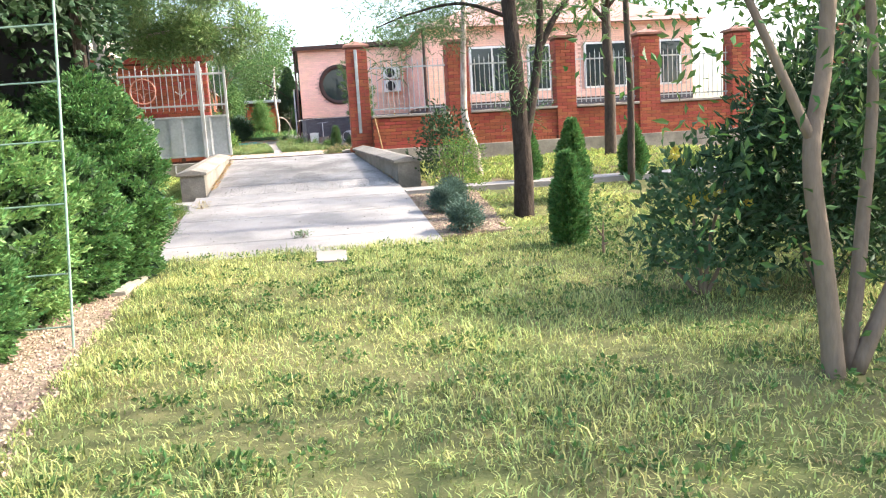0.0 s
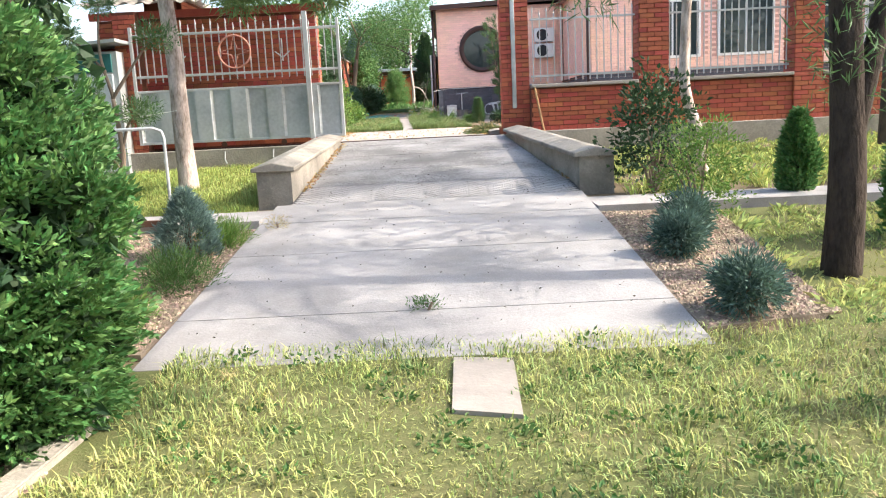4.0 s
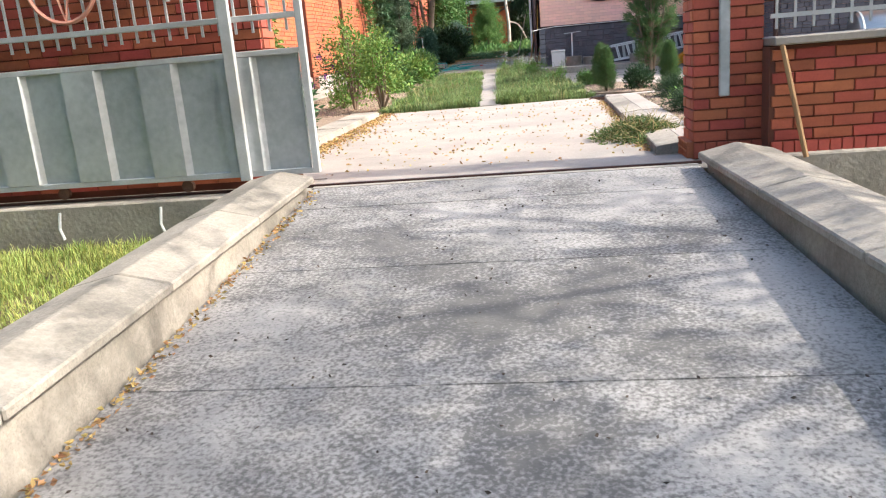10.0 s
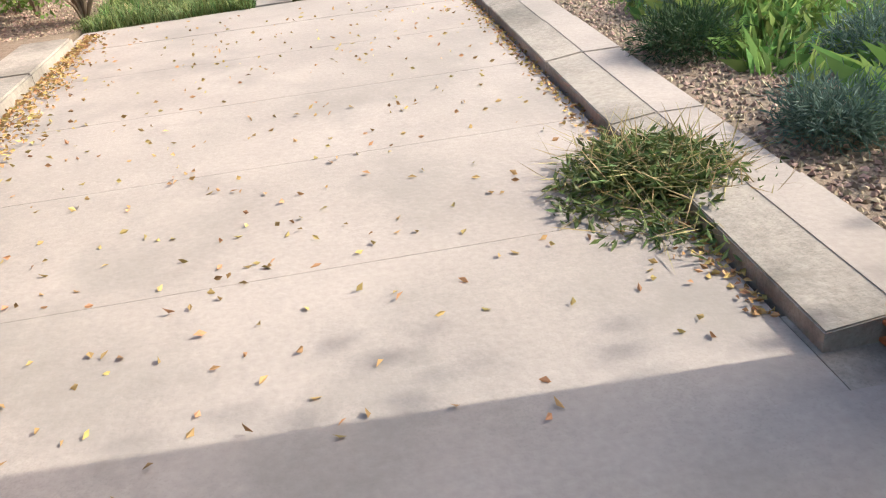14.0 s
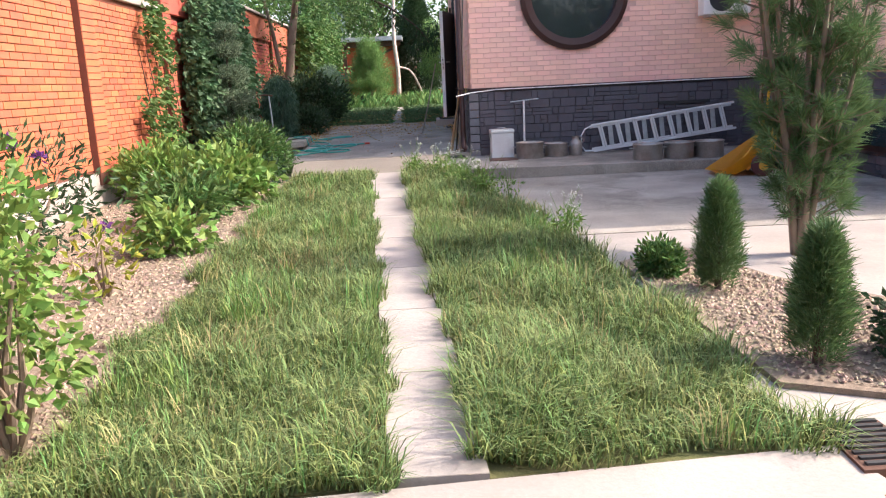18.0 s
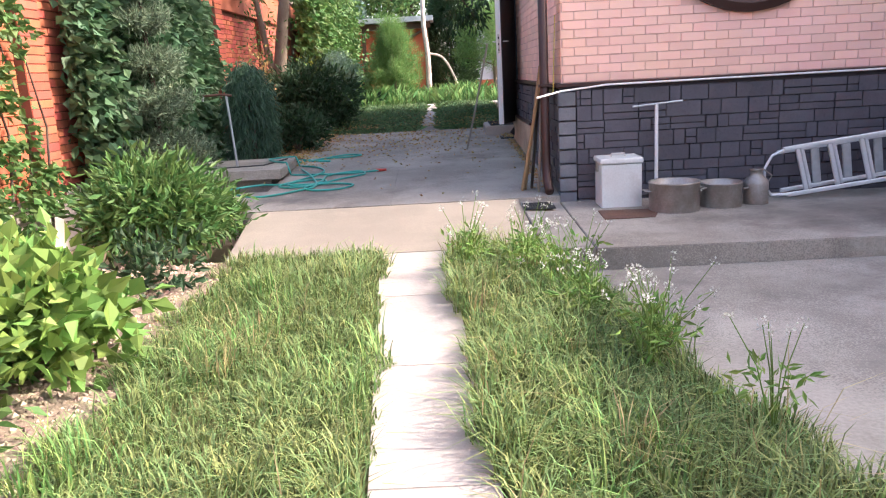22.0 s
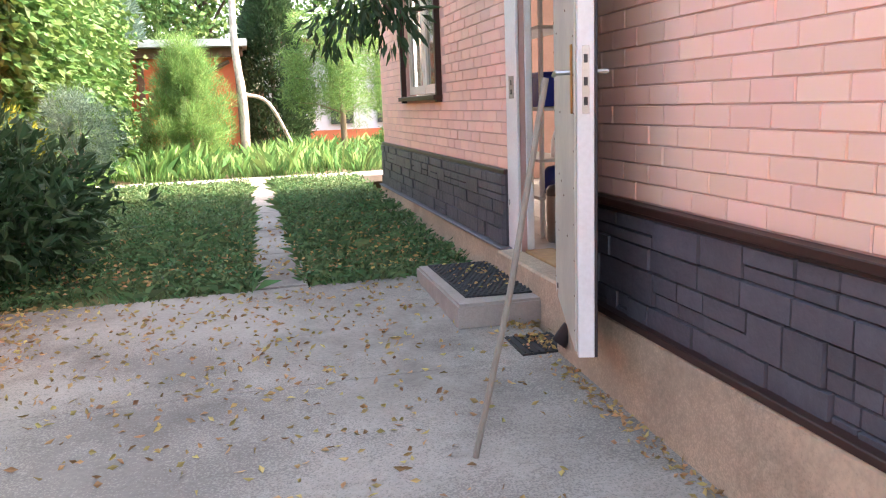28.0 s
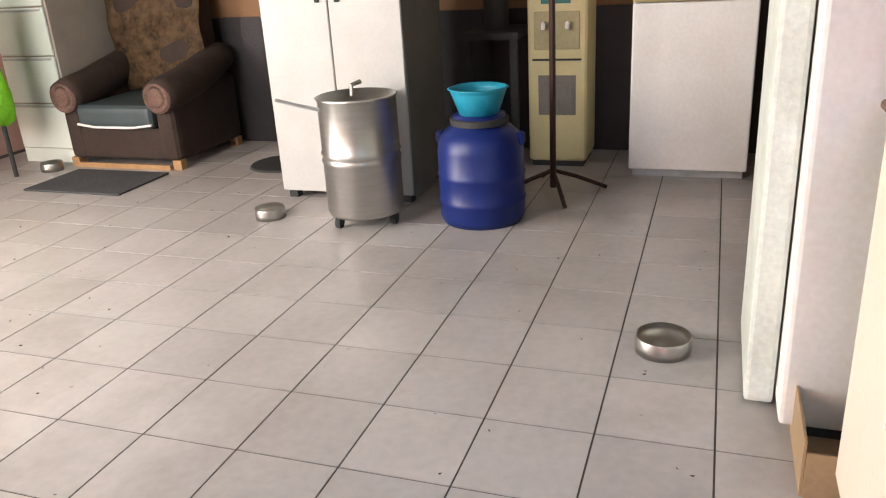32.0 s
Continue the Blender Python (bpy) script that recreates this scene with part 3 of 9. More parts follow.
for pts in ([(0.74, 24.28), (2.2, 24.27), (2.05, 25.35), (0.62, 26.9), (0.62, 24.9)], [(2.22, 24.27), (5.3, 24.17), (5.3, 25.2), (2.1, 25.42)], [(5.32, 24.17), (14, 24.1), (14, 28.6), (5.32, 28.6)],
            [(2.09, 25.44), (5.3, 25.22), (5.3, 28.3), (1.9, 28.3), (0.42, 28.3), (0.6, 27.0)], [(0.4, 28.32), (4.55, 28.32), (4.55, 32.04), (-0.38, 32.04), (0.24, 29.3)]):
    part("slab", prism(pts, 0.9, yz, bev=0.006), CONC_L if pts[0][1] < 28 else CONC_P, yard)
slab("gravel_ring", [(0.76, 24.9), (1.4, 24.6), (2.1, 24.75), (2.42, 25.2), (2.1, 25.8), (1.5, 26.6), (1.2, 27.6), (0.62, 27.2)], 0.1, lambda x, y: yz(x, y) + 0.03, GRAVEL, "pale gravel round the conifers", "gravel", bev=0)
ledge = thing("front_ledge", "grey concrete ledge raised along the house front", "ledge", kind="structure")
for q in ([(-0.38, 32.05), (-0.05, 32.05), (-0.02, 34.0), (-0.38, 34.0)], [(-0.042, 32.05), (4.55, 32.05), (4.55, 34.0), (-0.012, 34.0)]):
    part("ledge_slab", prism(q, 1.0, lambda x, y: float(np.interp(x, [-0.4, 0.6], [1.36, 1.295])), bev=0.006), CONC_P, ledge)
slab("front_slab", [(-2.58, 32.26), (-0.39, 32.26), (-0.39, 33.93), (-2.78, 33.93)], 0.2, lambda x, y: gz(y), CONC_DIM, "large pale concrete slab before the patio")
pat = thing("patio", "grey concrete patio strewn with dry leaves", "patio", kind="structure")
for pts in ([(-2.86, 33.96), (-1.543, 33.96), (-1.593, 36.607), (-2.9, 36.607)], [(-1.54, 33.96), (0.05, 33.96), (0.05, 36.607), (-1.59, 36.607)], [(-3.0, 36.61), (0.0, 36.61), (0.0, 38.307), (-3.1, 38.307)], [(-3.1, 38.31), (0.0, 38.31), (0.0, 40.12), (-3.2, 40.05)]):
    part("slab", prism(pts, lambda x, y: gz(y) - 0.2, lambda x, y: gz(y), bev=0.0), CONC_P, pat)
path2 = thing("back_path", "narrow grey slab path behind the patio", "path", kind="structure")
for i in range(6):
    y0, y1 = 40.12 + i * 1.08, 40.12 + (i + 1) * 1.08 - 0.012
    part("slab", prism([(-1.5, y0), (-1.14, y0), (-1.13, y1), (-1.48, y1)], lambda x, y: gz(y) - 0.1, lambda x, y: gz(y) + 0.004, bev=0.004), CONC_P, path2)
slab("cross_path", [(-6, 46.65), (6, 46.55), (6, 47.35), (-6, 47.4)], 0.1, lambda x, y: gz(y) + 0.01, CONC_L, "pale concrete cross path", "path")
slab("back_lawn_soil", [(-4.4, 40.1), (-1.51, 40.1), (-1.5, 46.6), (-4.4, 46.6)], 0.08, lambda x, y: gz(y) - 0.03, TURF, "turf soil behind the patio", "lawn", bev=0)
slab("side_lawn_soil", [(-1.12, 40.14), (-0.06, 40.14), (-0.02, 46.5), (-1.12, 46.5)], 0.08, lambda x, y: gz(y) - 0.03, TURF, "turf soil along the house", "lawn", bev=0)


# ---- house ----
WX, FY = 0.03, 34.02            # outer planes of the wall cores
TRIM, EAVE, FLOOR = 2.36, 5.2, 1.83
DOOR_Y0, DOOR_Y1, DOOR_Z = 38.43, 39.51, 3.95
NX, NTRIM, NEND, WIN_IN = 0.17, 2.335, 44.4, 0.27     # the wall steps back a little past the door
WIN = (41.45, 42.9, 2.86, 4.38)
RW = (1.65, 3.72, 0.78)         # round window: x, z, radius


def wall_with_holes(u0, u1, z0, z1, holes, put):
    """Boxes round rectangular openings: put(u0, u1, z0, z1) for each piece."""
    us = sorted({u0, u1, *[h[0] for h in holes], *[h[1] for h in holes]})
    for a, b in zip(us, us[1:]):
        spans = sorted([(h[2], h[3]) for h in holes if h[0] <= a and h[1] >= b])
        z = z0
        for s, e in spans:
            if s > z:
                put(a, b, z, s)
            z = e
        if z < z1:
            put(a, b, z, z1)


b = bmesh.new()
wall_with_holes(34.38, DOOR_Y0, 1.0, EAVE, [], lambda a, c, d, e: box(WX, WIN_IN, a, c, d, e, bm=b))
box(NX, WIN_IN, DOOR_Y0, DOOR_Y1 + 0.02, DOOR_Z, EAVE, bm=b)
wall_with_holes(DOOR_Y1 + 0.02, NEND - 0.36, 1.0, EAVE, [WIN], lambda a, c, d, e: box(NX, WIN_IN, a, c, d, e, bm=b))
wall_side = tagged(part("wall_west", b, MORTAR_P), "pink brick house wall over dark stone, with door and window", "wall", kind="structure")
b = bmesh.new()
# front wall with a round opening
cx, cz, cr = RW
n = 32
ring = [(cx + cr * math.cos(2 * math.pi * i / n), cz + cr * math.sin(2 * math.pi * i / n)) for i in range(n)]
sq = []
for i in range(n):
    c, s = math.cos(2 * math.pi * i / n), math.sin(2 * math.pi * i / n)
    m = max(abs(c), abs(s))
    sq.append((cx + 1.0 * c / m, cz + 1.0 * s / m))
for yy, flip in ((FY, False), (FY + 0.36, True)):
    rv = [b.verts.new((x, yy, z)) for x, z in ring]
    sv = [b.verts.new((x, yy, z)) for x, z in sq]
    for i in range(n):
        b.faces.new((rv[i], rv[(i + 1) % n], sv[(i + 1) % n], sv[i]))
    if not flip:
        front_ring = rv
    else:
        for i in range(n):
            b.faces.new((front_ring[i], front_ring[(i + 1) % n], rv[(i + 1) % n], rv[i]))
wall_with_holes(WX, 4.6, 1.0, EAVE, [(cx - 1.0, cx + 1.0, cz - 1.0, cz + 1.0)], lambda a, c, d, e: box(a, c, FY, FY + 0.36, d, e, bm=b))
wall_front = tagged(part("wall_south", b, MORTAR_P), "pink brick house front over dark stone, with a round window", "wall", kind="structure")
b = bmesh.new()
wall_with_holes(NX, 5.4, 1.0, EAVE, [(0.34, 1.5, 1.95, 4.1)], lambda a, c, d, e: box(a, c, NEND - 0.36, NEND, d, e, bm=b))
tagged(part("wall_north", b, MORTAR_P), "pink plastered house back wall with a window", "wall", kind="structure")
INWALL = mat("room_wall", (0.26, 0.14, 0.075), (0.20, 0.11, 0.06), rough=0.8, scale=2, bump=0.1)
tagged(part("wall_east", box(5.05, 5.4, 34.38, NEND - 0.36, 1.0, EAVE), INWALL), "ochre plastered inner wall of the room", "wall", kind="structure")
tagged(part("wall_inner", box(WIN_IN, 5.05, 36.5, 36.62, 1.0, 4.3), INWALL), "ochre plastered partition wall of the room", "wall", kind="structure")
tagged(part("ceiling", box(WIN_IN, 5.05, 34.38, NEND - 0.36, 4.3, 4.45), mat("dull_ceiling", (0.28, 0.265, 0.245), (0.22, 0.21, 0.19), rough=0.9)), "dull grey-white ceiling of the room", "ceiling", kind="structure")
tagged(part("floor_base", box(WIN_IN, 5.05, 36.62, NEND - 0.36, 1.4, FLOOR - 0.0025), mat("grout", (0.10, 0.088, 0.078), rough=0.95)), "dark grout bed of the tiled floor", "floor", kind="structure")
roof = thing("house_roof", "dark brown metal roof edge over pink brick", "roof", kind="structure")
part("roof_deck", prism([(-0.18, 33.78), (5.5, 33.78), (5.5, 44.6), (-0.18, 44.6)], lambda x, y: EAVE + 0.03 * (x + 0.2), lambda x, y: EAVE + 0.03 * (x + 0.2) + 0.09), DKBR, roof)
part("fascia", prism([(-0.2, 33.74), (5.5, 33.74), (5.5, 33.775), (-0.2, 33.775)], lambda x, y: EAVE - 0.06 + 0.03 * (x + 0.2), lambda x, y: EAVE + 0.1 + 0.03 * (x + 0.2)), DKBR, roof)
# trim ledge and plinth
tr = thing("house_trim", "dark brown metal drip ledge between brick and stone", "trim", kind="structure")
part("ledge_front", box(-0.03, 4.55, 33.955, 34.02, TRIM - 0.02, TRIM + 0.012, 0.004), DKBR, tr)
part("ledge_side", box(-0.03, WX, 34.02, DOOR_Y0 - 0.08, TRIM - 0.02, TRIM + 0.012, 0.004), DKBR, tr)
part("ledge_side", box(0.138, NX, DOOR_Y1 + 0.19, NEND + 0.03, NTRIM - 0.02, NTRIM + 0.012, 0.004), DKBR, tr)
part("foot_ledge", box(-0.05, WX, 36.12, DOOR_Y0 - 0.08, 1.875, 1.905, 0.004), DKBR, tr)
for ya, yb in ((DOOR_Y1 + 0.13, 41.35), (41.36, NEND + 0.02)):
    part("foot_ledge", box(0.085, NX, ya, yb, 1.825, 1.842, 0.004), mat("dull_lead_sheet", (0.20, 0.19, 0.21), (0.13, 0.12, 0.13), rough=0.5, metal=0.4), tr)
tagged(part("plinth_north", box(0.1, NX, DOOR_Y0 + 0.3, NEND + 0.01, 1.2, 1.823, 0.01), PLINTH), "rough tan rendered plinth along the house foot", "plinth", kind="structure")
tagged(part("plinth", box(-0.045, WX, 36.12, DOOR_Y0 - 0.06, 1.2, 1.873, 0.01), PLINTH), "rough tan rendered plinth along the house foot", "plinth", kind="structure")
# door frame and leaf
frame_door = thing("door_frame", "white painted wooden door frame with a steel strike plate", "door frame", kind="structure")
PINKP = mat("dusty_pink_paint", (0.62, 0.40, 0.35), (0.52, 0.33, 0.29), rough=0.6)
part("jamb", box(0.163, 0.185, DOOR_Y1 - 0.01, DOOR_Y1 + 0.19, FLOOR + 0.005, DOOR_Z + 0.1, 0.008, seg=2), WHITE, frame_door, "white painted jamb with chipped edge")
part("jamb_stop", box(0.1855, 0.226, DOOR_Y1 + 0.002, DOOR_Y1 + 0.06, FLOOR + 0.008, DOOR_Z, 0.004), PINKP, frame_door, "dusty pink painted rebate")
part("jamb_inner", box(0.2265, 0.275, DOOR_Y1, DOOR_Y1 + 0.08, FLOOR + 0.01, DOOR_Z, 0.006), WHITE, frame_door)
part("jamb_chip", box(0.1605, 0.1632, DOOR_Y1 + 0.15, DOOR_Y1 + 0.156, 2.12, 2.155), BLACK, frame_door)
part("jamb", box(0.07, 0.27, DOOR_Y0 - 0.1, DOOR_Y0, FLOOR + 0.03, DOOR_Z + 0.1, 0.006), WHITE, frame_door)
part("head", box(0.15, 0.27, DOOR_Y0, DOOR_Y1 - 0.011, DOOR_Z, DOOR_Z + 0.1, 0.006), WHITE, frame_door)
sp = part("strike_plate", box(0.1595, 0.1628, DOOR_Y1 + 0.03, DOOR_Y1 + 0.12, 2.80, 2.938, 0.001), OLDPOT, frame_door, "worn steel strike plate")
part("latch_hole", box(0.158, 0.1594, DOOR_Y1 + 0.06, DOOR_Y1 + 0.082, 2.825, 2.855), BLACK, sp)
part("latch_hole", box(0.158, 0.1594, DOOR_Y1 + 0.063, DOOR_Y1 + 0.08, 2.88, 2.912), BLACK, sp)
part("threshold", box(0.207, 0.40, DOOR_Y0, DOOR_Y1 - 0.002, FLOOR - 0.03, FLOOR + 0.014, 0.006), WOOD, frame_door, "worn brown wooden threshold")
part("sill_block", box(0.055, 0.206, DOOR_Y0 - 0.055, DOOR_Y1 + 0.125, 1.5, FLOOR + 0.004, 0.012), PLINTH, frame_door, "worn concrete door sill")
leaf = thing("door_leaf", "open pale grey board door with white edge and brass handle", "door", Matrix.Translation((0.075, DOOR_Y0 + 0.035, FLOOR)) @ Matrix.Rotation(radians(-18), 4, "Z"))
DARKP = mat("dark_door_skin", (0.035, 0.028, 0.03), rough=0.5)
LEN = 1.02
part("core", box(-0.066, -0.004, -LEN, 0, -0.02, 2.02, 0.003), WHITE, leaf, "white painted door edge")
part("inner_panel", box(-0.076, -0.067, -LEN + 0.015, -0.01, 0.0, 2.01, 0.002), GREYP, leaf, "stained grey fibreboard")
part("outer_skin", box(-0.003, 0.008, -LEN + 0.003, 0, -0.02, 2.02, 0.002), DARKP, leaf, "dark metal outer skin")
part("lock_plate", box(-0.048, -0.022, -LEN - 0.003, -LEN, 0.9, 1.14, 0.001), STEEL, leaf)
for z in (0.93, 1.0, 1.08):
    part("keyhole", box(-0.042, -0.028, -LEN - 0.005, -LEN - 0.002, z, z + 0.03), BLACK, leaf)
BRASS = mat("worn_brass", (0.50, 0.28, 0.10), (0.3, 0.18, 0.08), rough=0.4, metal=0.8, bump=0.05)
part("handle_plate", box(-0.084, -0.0765, -LEN + 0.05, -LEN + 0.09, 0.9, 1.15, 0.003), BRASS, leaf, "worn brass handle plate")
part("handle", tube([(-0.08, -LEN + 0.07, 1.05), (-0.13, -LEN + 0.07, 1.05), (-0.135, -LEN + 0.12, 1.053), (-0.135, -LEN + 0.19, 1.045)], 0.009), STEEL, leaf, "bent steel lever handle")
part("handle", tube([(0.008, -LEN + 0.07, 1.05), (0.05, -LEN + 0.07, 1.05), (0.055, -LEN + 0.18, 1.05)], 0.009), STEEL, leaf)
for z in [0.08 + 0.137 * i for i in range(15)]:
    for yy in (-LEN + 0.03, -0.03):
        part("nail", lathe([(0.004, 0), (0.0035, 0.002), (0, 0.0025)], 6), RUST, leaf).matrix_basis = Matrix.Translation((-0.0762, yy, z)) @ Matrix.Rotation(radians(-90), 4, "Y")
for yy, z in ((-0.3, 0.62), (-0.42, 0.6), (-0.55, 0.55), (-0.2, 1.25), (-0.66, 1.3), (-0.38, 0.9), (-0.25, 0.35), (-0.7, 0.4)):
    part("bolt", lathe([(0.0045, 0), (0.004, 0.002), (0.0015, 0.003), (0, 0.0015)], 8), RUST, leaf).matrix_basis = Matrix.Translation((-0.0762, yy, z)) @ Matrix.Rotation(radians(-90), 4, "Y")
# windows of the house
w1 = thing("window_1", "white wooden casement window in dark surround", "window", kind="structure")
part("surround", box(0.12, 0.17, WIN[0] - 0.05, WIN[0], WIN[2] - 0.06, WIN[3]), DKBR, w1)
part("surround", box(0.12, 0.17, WIN[1], WIN[1] + 0.05, WIN[2] - 0.06, WIN[3]), DKBR, w1)
part("window_sill", box(0.09, 0.25, WIN[0] - 0.06, WIN[1] + 0.06, WIN[2] - 0.04, WIN[2] + 0.0, 0.004), DKBR, w1)
for a, c in ((WIN[0] + 0.02, (WIN[0] + WIN[1]) / 2 - 0.01), ((WIN[0] + WIN[1]) / 2 + 0.01, WIN[1] - 0.02)):
    b = bmesh.new()
    box(0.2, 0.25, a, a + 0.07, WIN[2] + 0.02, WIN[3], bm=b)
    box(0.2, 0.25, c - 0.07, c, WIN[2] + 0.02, WIN[3], bm=b)
    box(0.201, 0.249, a + 0.07, c - 0.07, WIN[2] + 0.02, WIN[2] + 0.1, bm=b)
    box(0.201, 0.249, a + 0.07, c - 0.07, WIN[3] - 0.08, WIN[3], bm=b)
    part("window_frame", b, CREAM, w1)
    o = part("pane", box(0.222, 0.228, a + 0.07, c - 0.07, WIN[2] + 0.1, WIN[3] - 0.08), glass("window_glass", (0.78, 0.83, 0.83)), w1)
    o.visible_shadow = False
b = bmesh.new()
n_ = 60
cols = []
for i in range(n_ + 1):
    yy = WIN[0] + (WIN[1] - WIN[0]) * i / n_
    xx = 0.31 + 0.018 * math.sin(i * 1.35) + 0.008 * math.sin(i * 0.5)
    cols.append([b.verts.new((xx + d, yy, z)) for z in (WIN[2] - 0.03, WIN[3] + 0.05) for d in (0, 0.004)])
for p, q in zip(cols, cols[1:]):
    b.faces.new((p[0], q[0], q[2], p[2]))
    b.faces.new((p[1], p[3], q[3], q[1]))
    b.faces.new((p[2], q[2], q[3], p[3]))
    b.faces.new((p[0], p[1], q[1], q[0]))
tagged(part("curtain", b, mat("pale_curtain", (0.62, 0.59, 0.55), (0.54, 0.51, 0.47), rough=0.9, scale=9, bump=0.1, through_light=0.6), smooth=True), "thin pale curtain hanging in folds behind the casement window", "curtain")
w2 = thing("window_2", "round window with broad dark brown ring frame", "window", kind="structure")
b = bmesh.new()
tor = []
for i in range(48):
    a = 2 * math.pi * i / 48
    tor.append([b.verts.new((cx + r * math.cos(a), yy, cz + r * math.sin(a))) for r, yy in ((cr - 0.12, 34.2), (cr - 0.12, 33.97), (cr - 0.02, 33.95), (cr + 0.05, 33.97), (cr + 0.05, 34.2))])
for i in range(48):
    p, q = tor[i], tor[(i + 1) % 48]
    for k in range(5):
        b.faces.new((p[k], p[(k + 1) % 5], q[(k + 1) % 5], q[k]))
part("window_frame", b, DKBR, w2)
b = bmesh.new()
bmesh.ops.create_circle(b, cap_ends=True, radius=cr - 0.11, segments=48, matrix=Matrix.Translation((cx, 34.12, cz)) @ Matrix.Rotation(radians(90), 4, "X"))
part("pane", b, glass("round_glass", dark=True), w2)
# quoins and wing
wing = thing("house_wing", "pink brick wing over dark stone with glazed porch", "house wing", kind="structure")
b = bmesh.new()
box(4.62, 15, 28.72, 29.05, 0.9, 5.35, bm=b)
box(4.62, 4.95, 29.05, 34.0, 0.9, 5.35, bm=b)
part("wall", b, mat("pink_wing_wall", (0.60, 0.345, 0.285), (0.52, 0.30, 0.24), rough=0.8, scale=3, bump=0.1), wing)
b = bmesh.new()
v = [b.verts.new(c) for c in ((4.3, 28.3, 5.14), (15.4, 28.3, 5.14), (15.4, 34.5, 5.14), (4.3, 34.5, 5.14), (7.4, 31.4, 6.5), (12.4, 31.4, 6.5))]
for f in ((0, 1, 5, 4), (1, 2, 5), (2, 3, 4, 5), (3, 0, 4), (3, 2, 1, 0)):
    b.faces.new([v[i] for i in f])
part("roof", b, mat("terracotta_sheet", (0.34, 0.19, 0.16), (0.25, 0.15, 0.13), rough=0.7, scale=3, fine=20), wing)
part("drip_ledge", box(4.55, 15, 28.63, 28.72, 2.40, 2.44), DKBR, wing)
part("drip_ledge", box(4.55, 4.62, 28.72, 33.97, 2.40, 2.44), DKBR, wing)
for x in (6.2, 8.4, 10.6, 12.8):
    w = part("window_frame", box(x, x + 1.7, 28.66, 28.74, 2.75, 4.45, 0.01), WHITE, wing)
    for i in range(2):
        part("pane", box(x + 0.08 + i * 0.8, x + 0.82 + i * 0.8, 28.645, 28.66, 2.83, 4.37), glass("porch_glass", dark=True), w)
b = tube([(4.5, 28.6, 5.25), (4.52, 28.62, 4.8), (4.52, 28.62, 1.5), (4.4, 28.4, 1.28), (4.9, 28.2, 1.24)], 0.05)
part("drainpipe", b, DKBR, wing)
vent = part("cellar_window", box(4.53, 4.6, 30.2, 31.1, 1.45, 1.95, 0.01), DKBR, wing)
part("pane", box(4.52, 4.535, 30.28, 31.02, 1.53, 1.87), glass("cellar_glass", dark=True), vent)

# ---- left boundary wall ----
def base_top(y):
    return 1.45 if y < 21.9 else 1.655


LX = -4.55
wl = thing("wall_boundary", "tall orange brick boundary wall with pilasters on a pale base", "wall", kind="structure")
part("core", box(LX - 0.3, LX - 0.012, 18.2, 47.0, 0.9, 3.7), mat("dark_orange_mortar", (0.15, 0.05, 0.028), (0.10, 0.036, 0.022), rough=1), wl)
for y0, y1 in ((18.2, 22.0), (22.003, 47.0)):
    part("base", box(LX - 0.32, LX + 0.05, y0, y1, 0.8, base_top(y0), 0.01), CONC_L, wl)
part("top_course", box(LX - 0.34, LX + 0.05, 18.2, 33.8, 3.7, 3.8, 0.01), CONC_L, wl)
# north stretch in red brick: its shade is put into the brick colour
part("top_course", box(LX - 0.34, LX + 0.05, 36.7, 47.0, 3.7, 4.25, 0.01), RED_BR, wl)
part("top_course", box(LX - 0.34, LX + 0.06, 33.8, 36.7, 3.7, 4.25, 0.01), RED_BR, wl)
part("cap", box(LX - 0.38, LX + 0.12, 33.75, 47.1, 4.25, 4.31, 0.012), CONC_L, wl)
for y in (19.2, 22.1, 25.0, 27.95, 30.9, 33.85, 36.75, 39.7, 42.6, 45.6, 46.8):
    part("pilaster", box(LX - 0.01, LX + 0.074, y - 0.186, y + 0.186, gz(y) + 0.235, 3.69 if y < 33.5 else 4.24, 0.004), MORTAR_R, wl)

# ---- street side: gate, fence, huts ----
gate = thing("sliding_gate", "grey steel sliding gate, open, with bars over sheet panels", "gate")
GY, G0, G1, GB, GM, GT = 17.74, -4.98, -1.56, 1.14, 2.0, 3.04
GWH = mat("gate_paint", (0.56, 0.57, 0.57), (0.44, 0.44, 0.44), rough=0.5, metal=0.2, bump=0.06, stain=(0.4, 0.38, 0.36))
for x in (G0, G1 - 0.05):
    part("stile", box(x, x + 0.05, GY - 0.025, GY + 0.025, GB, GT, 0.004), GWH, gate)
for z in (GB, GM - 0.02, GM + 0.22, GT - 0.16):
    part("rail", box(G0 + 0.05, G1 - 0.05, GY - 0.022, GY + 0.022, z, z + 0.04, 0.004), GWH, gate)
part("post", box(-2.14, -2.06, GY - 0.075, GY - 0.03, GB - 0.02, GT + 0.12, 0.005), GWH, gate)
for i in range(6):
    x = -4.92 + 0.59 * i
    e = min(x + 0.59, G1 - 0.05)
    out = [(x, GY - 0.03), (x + 0.035, GY + 0.016), (x + 0.335, GY + 0.016), (x + 0.337, GY - 0.03), (e - 0.001, GY - 0.03)]
    if e - x < 0.5:
        out = out[:3] + [(e - 0.03, GY + 0.016), (e - 0.001, GY - 0.03)]
    part("panel", prism(out + [(u, v + 0.004) for u, v in out[::-1]], GB + 0.04, GM - 0.02), ZINC, gate)
nb = 27
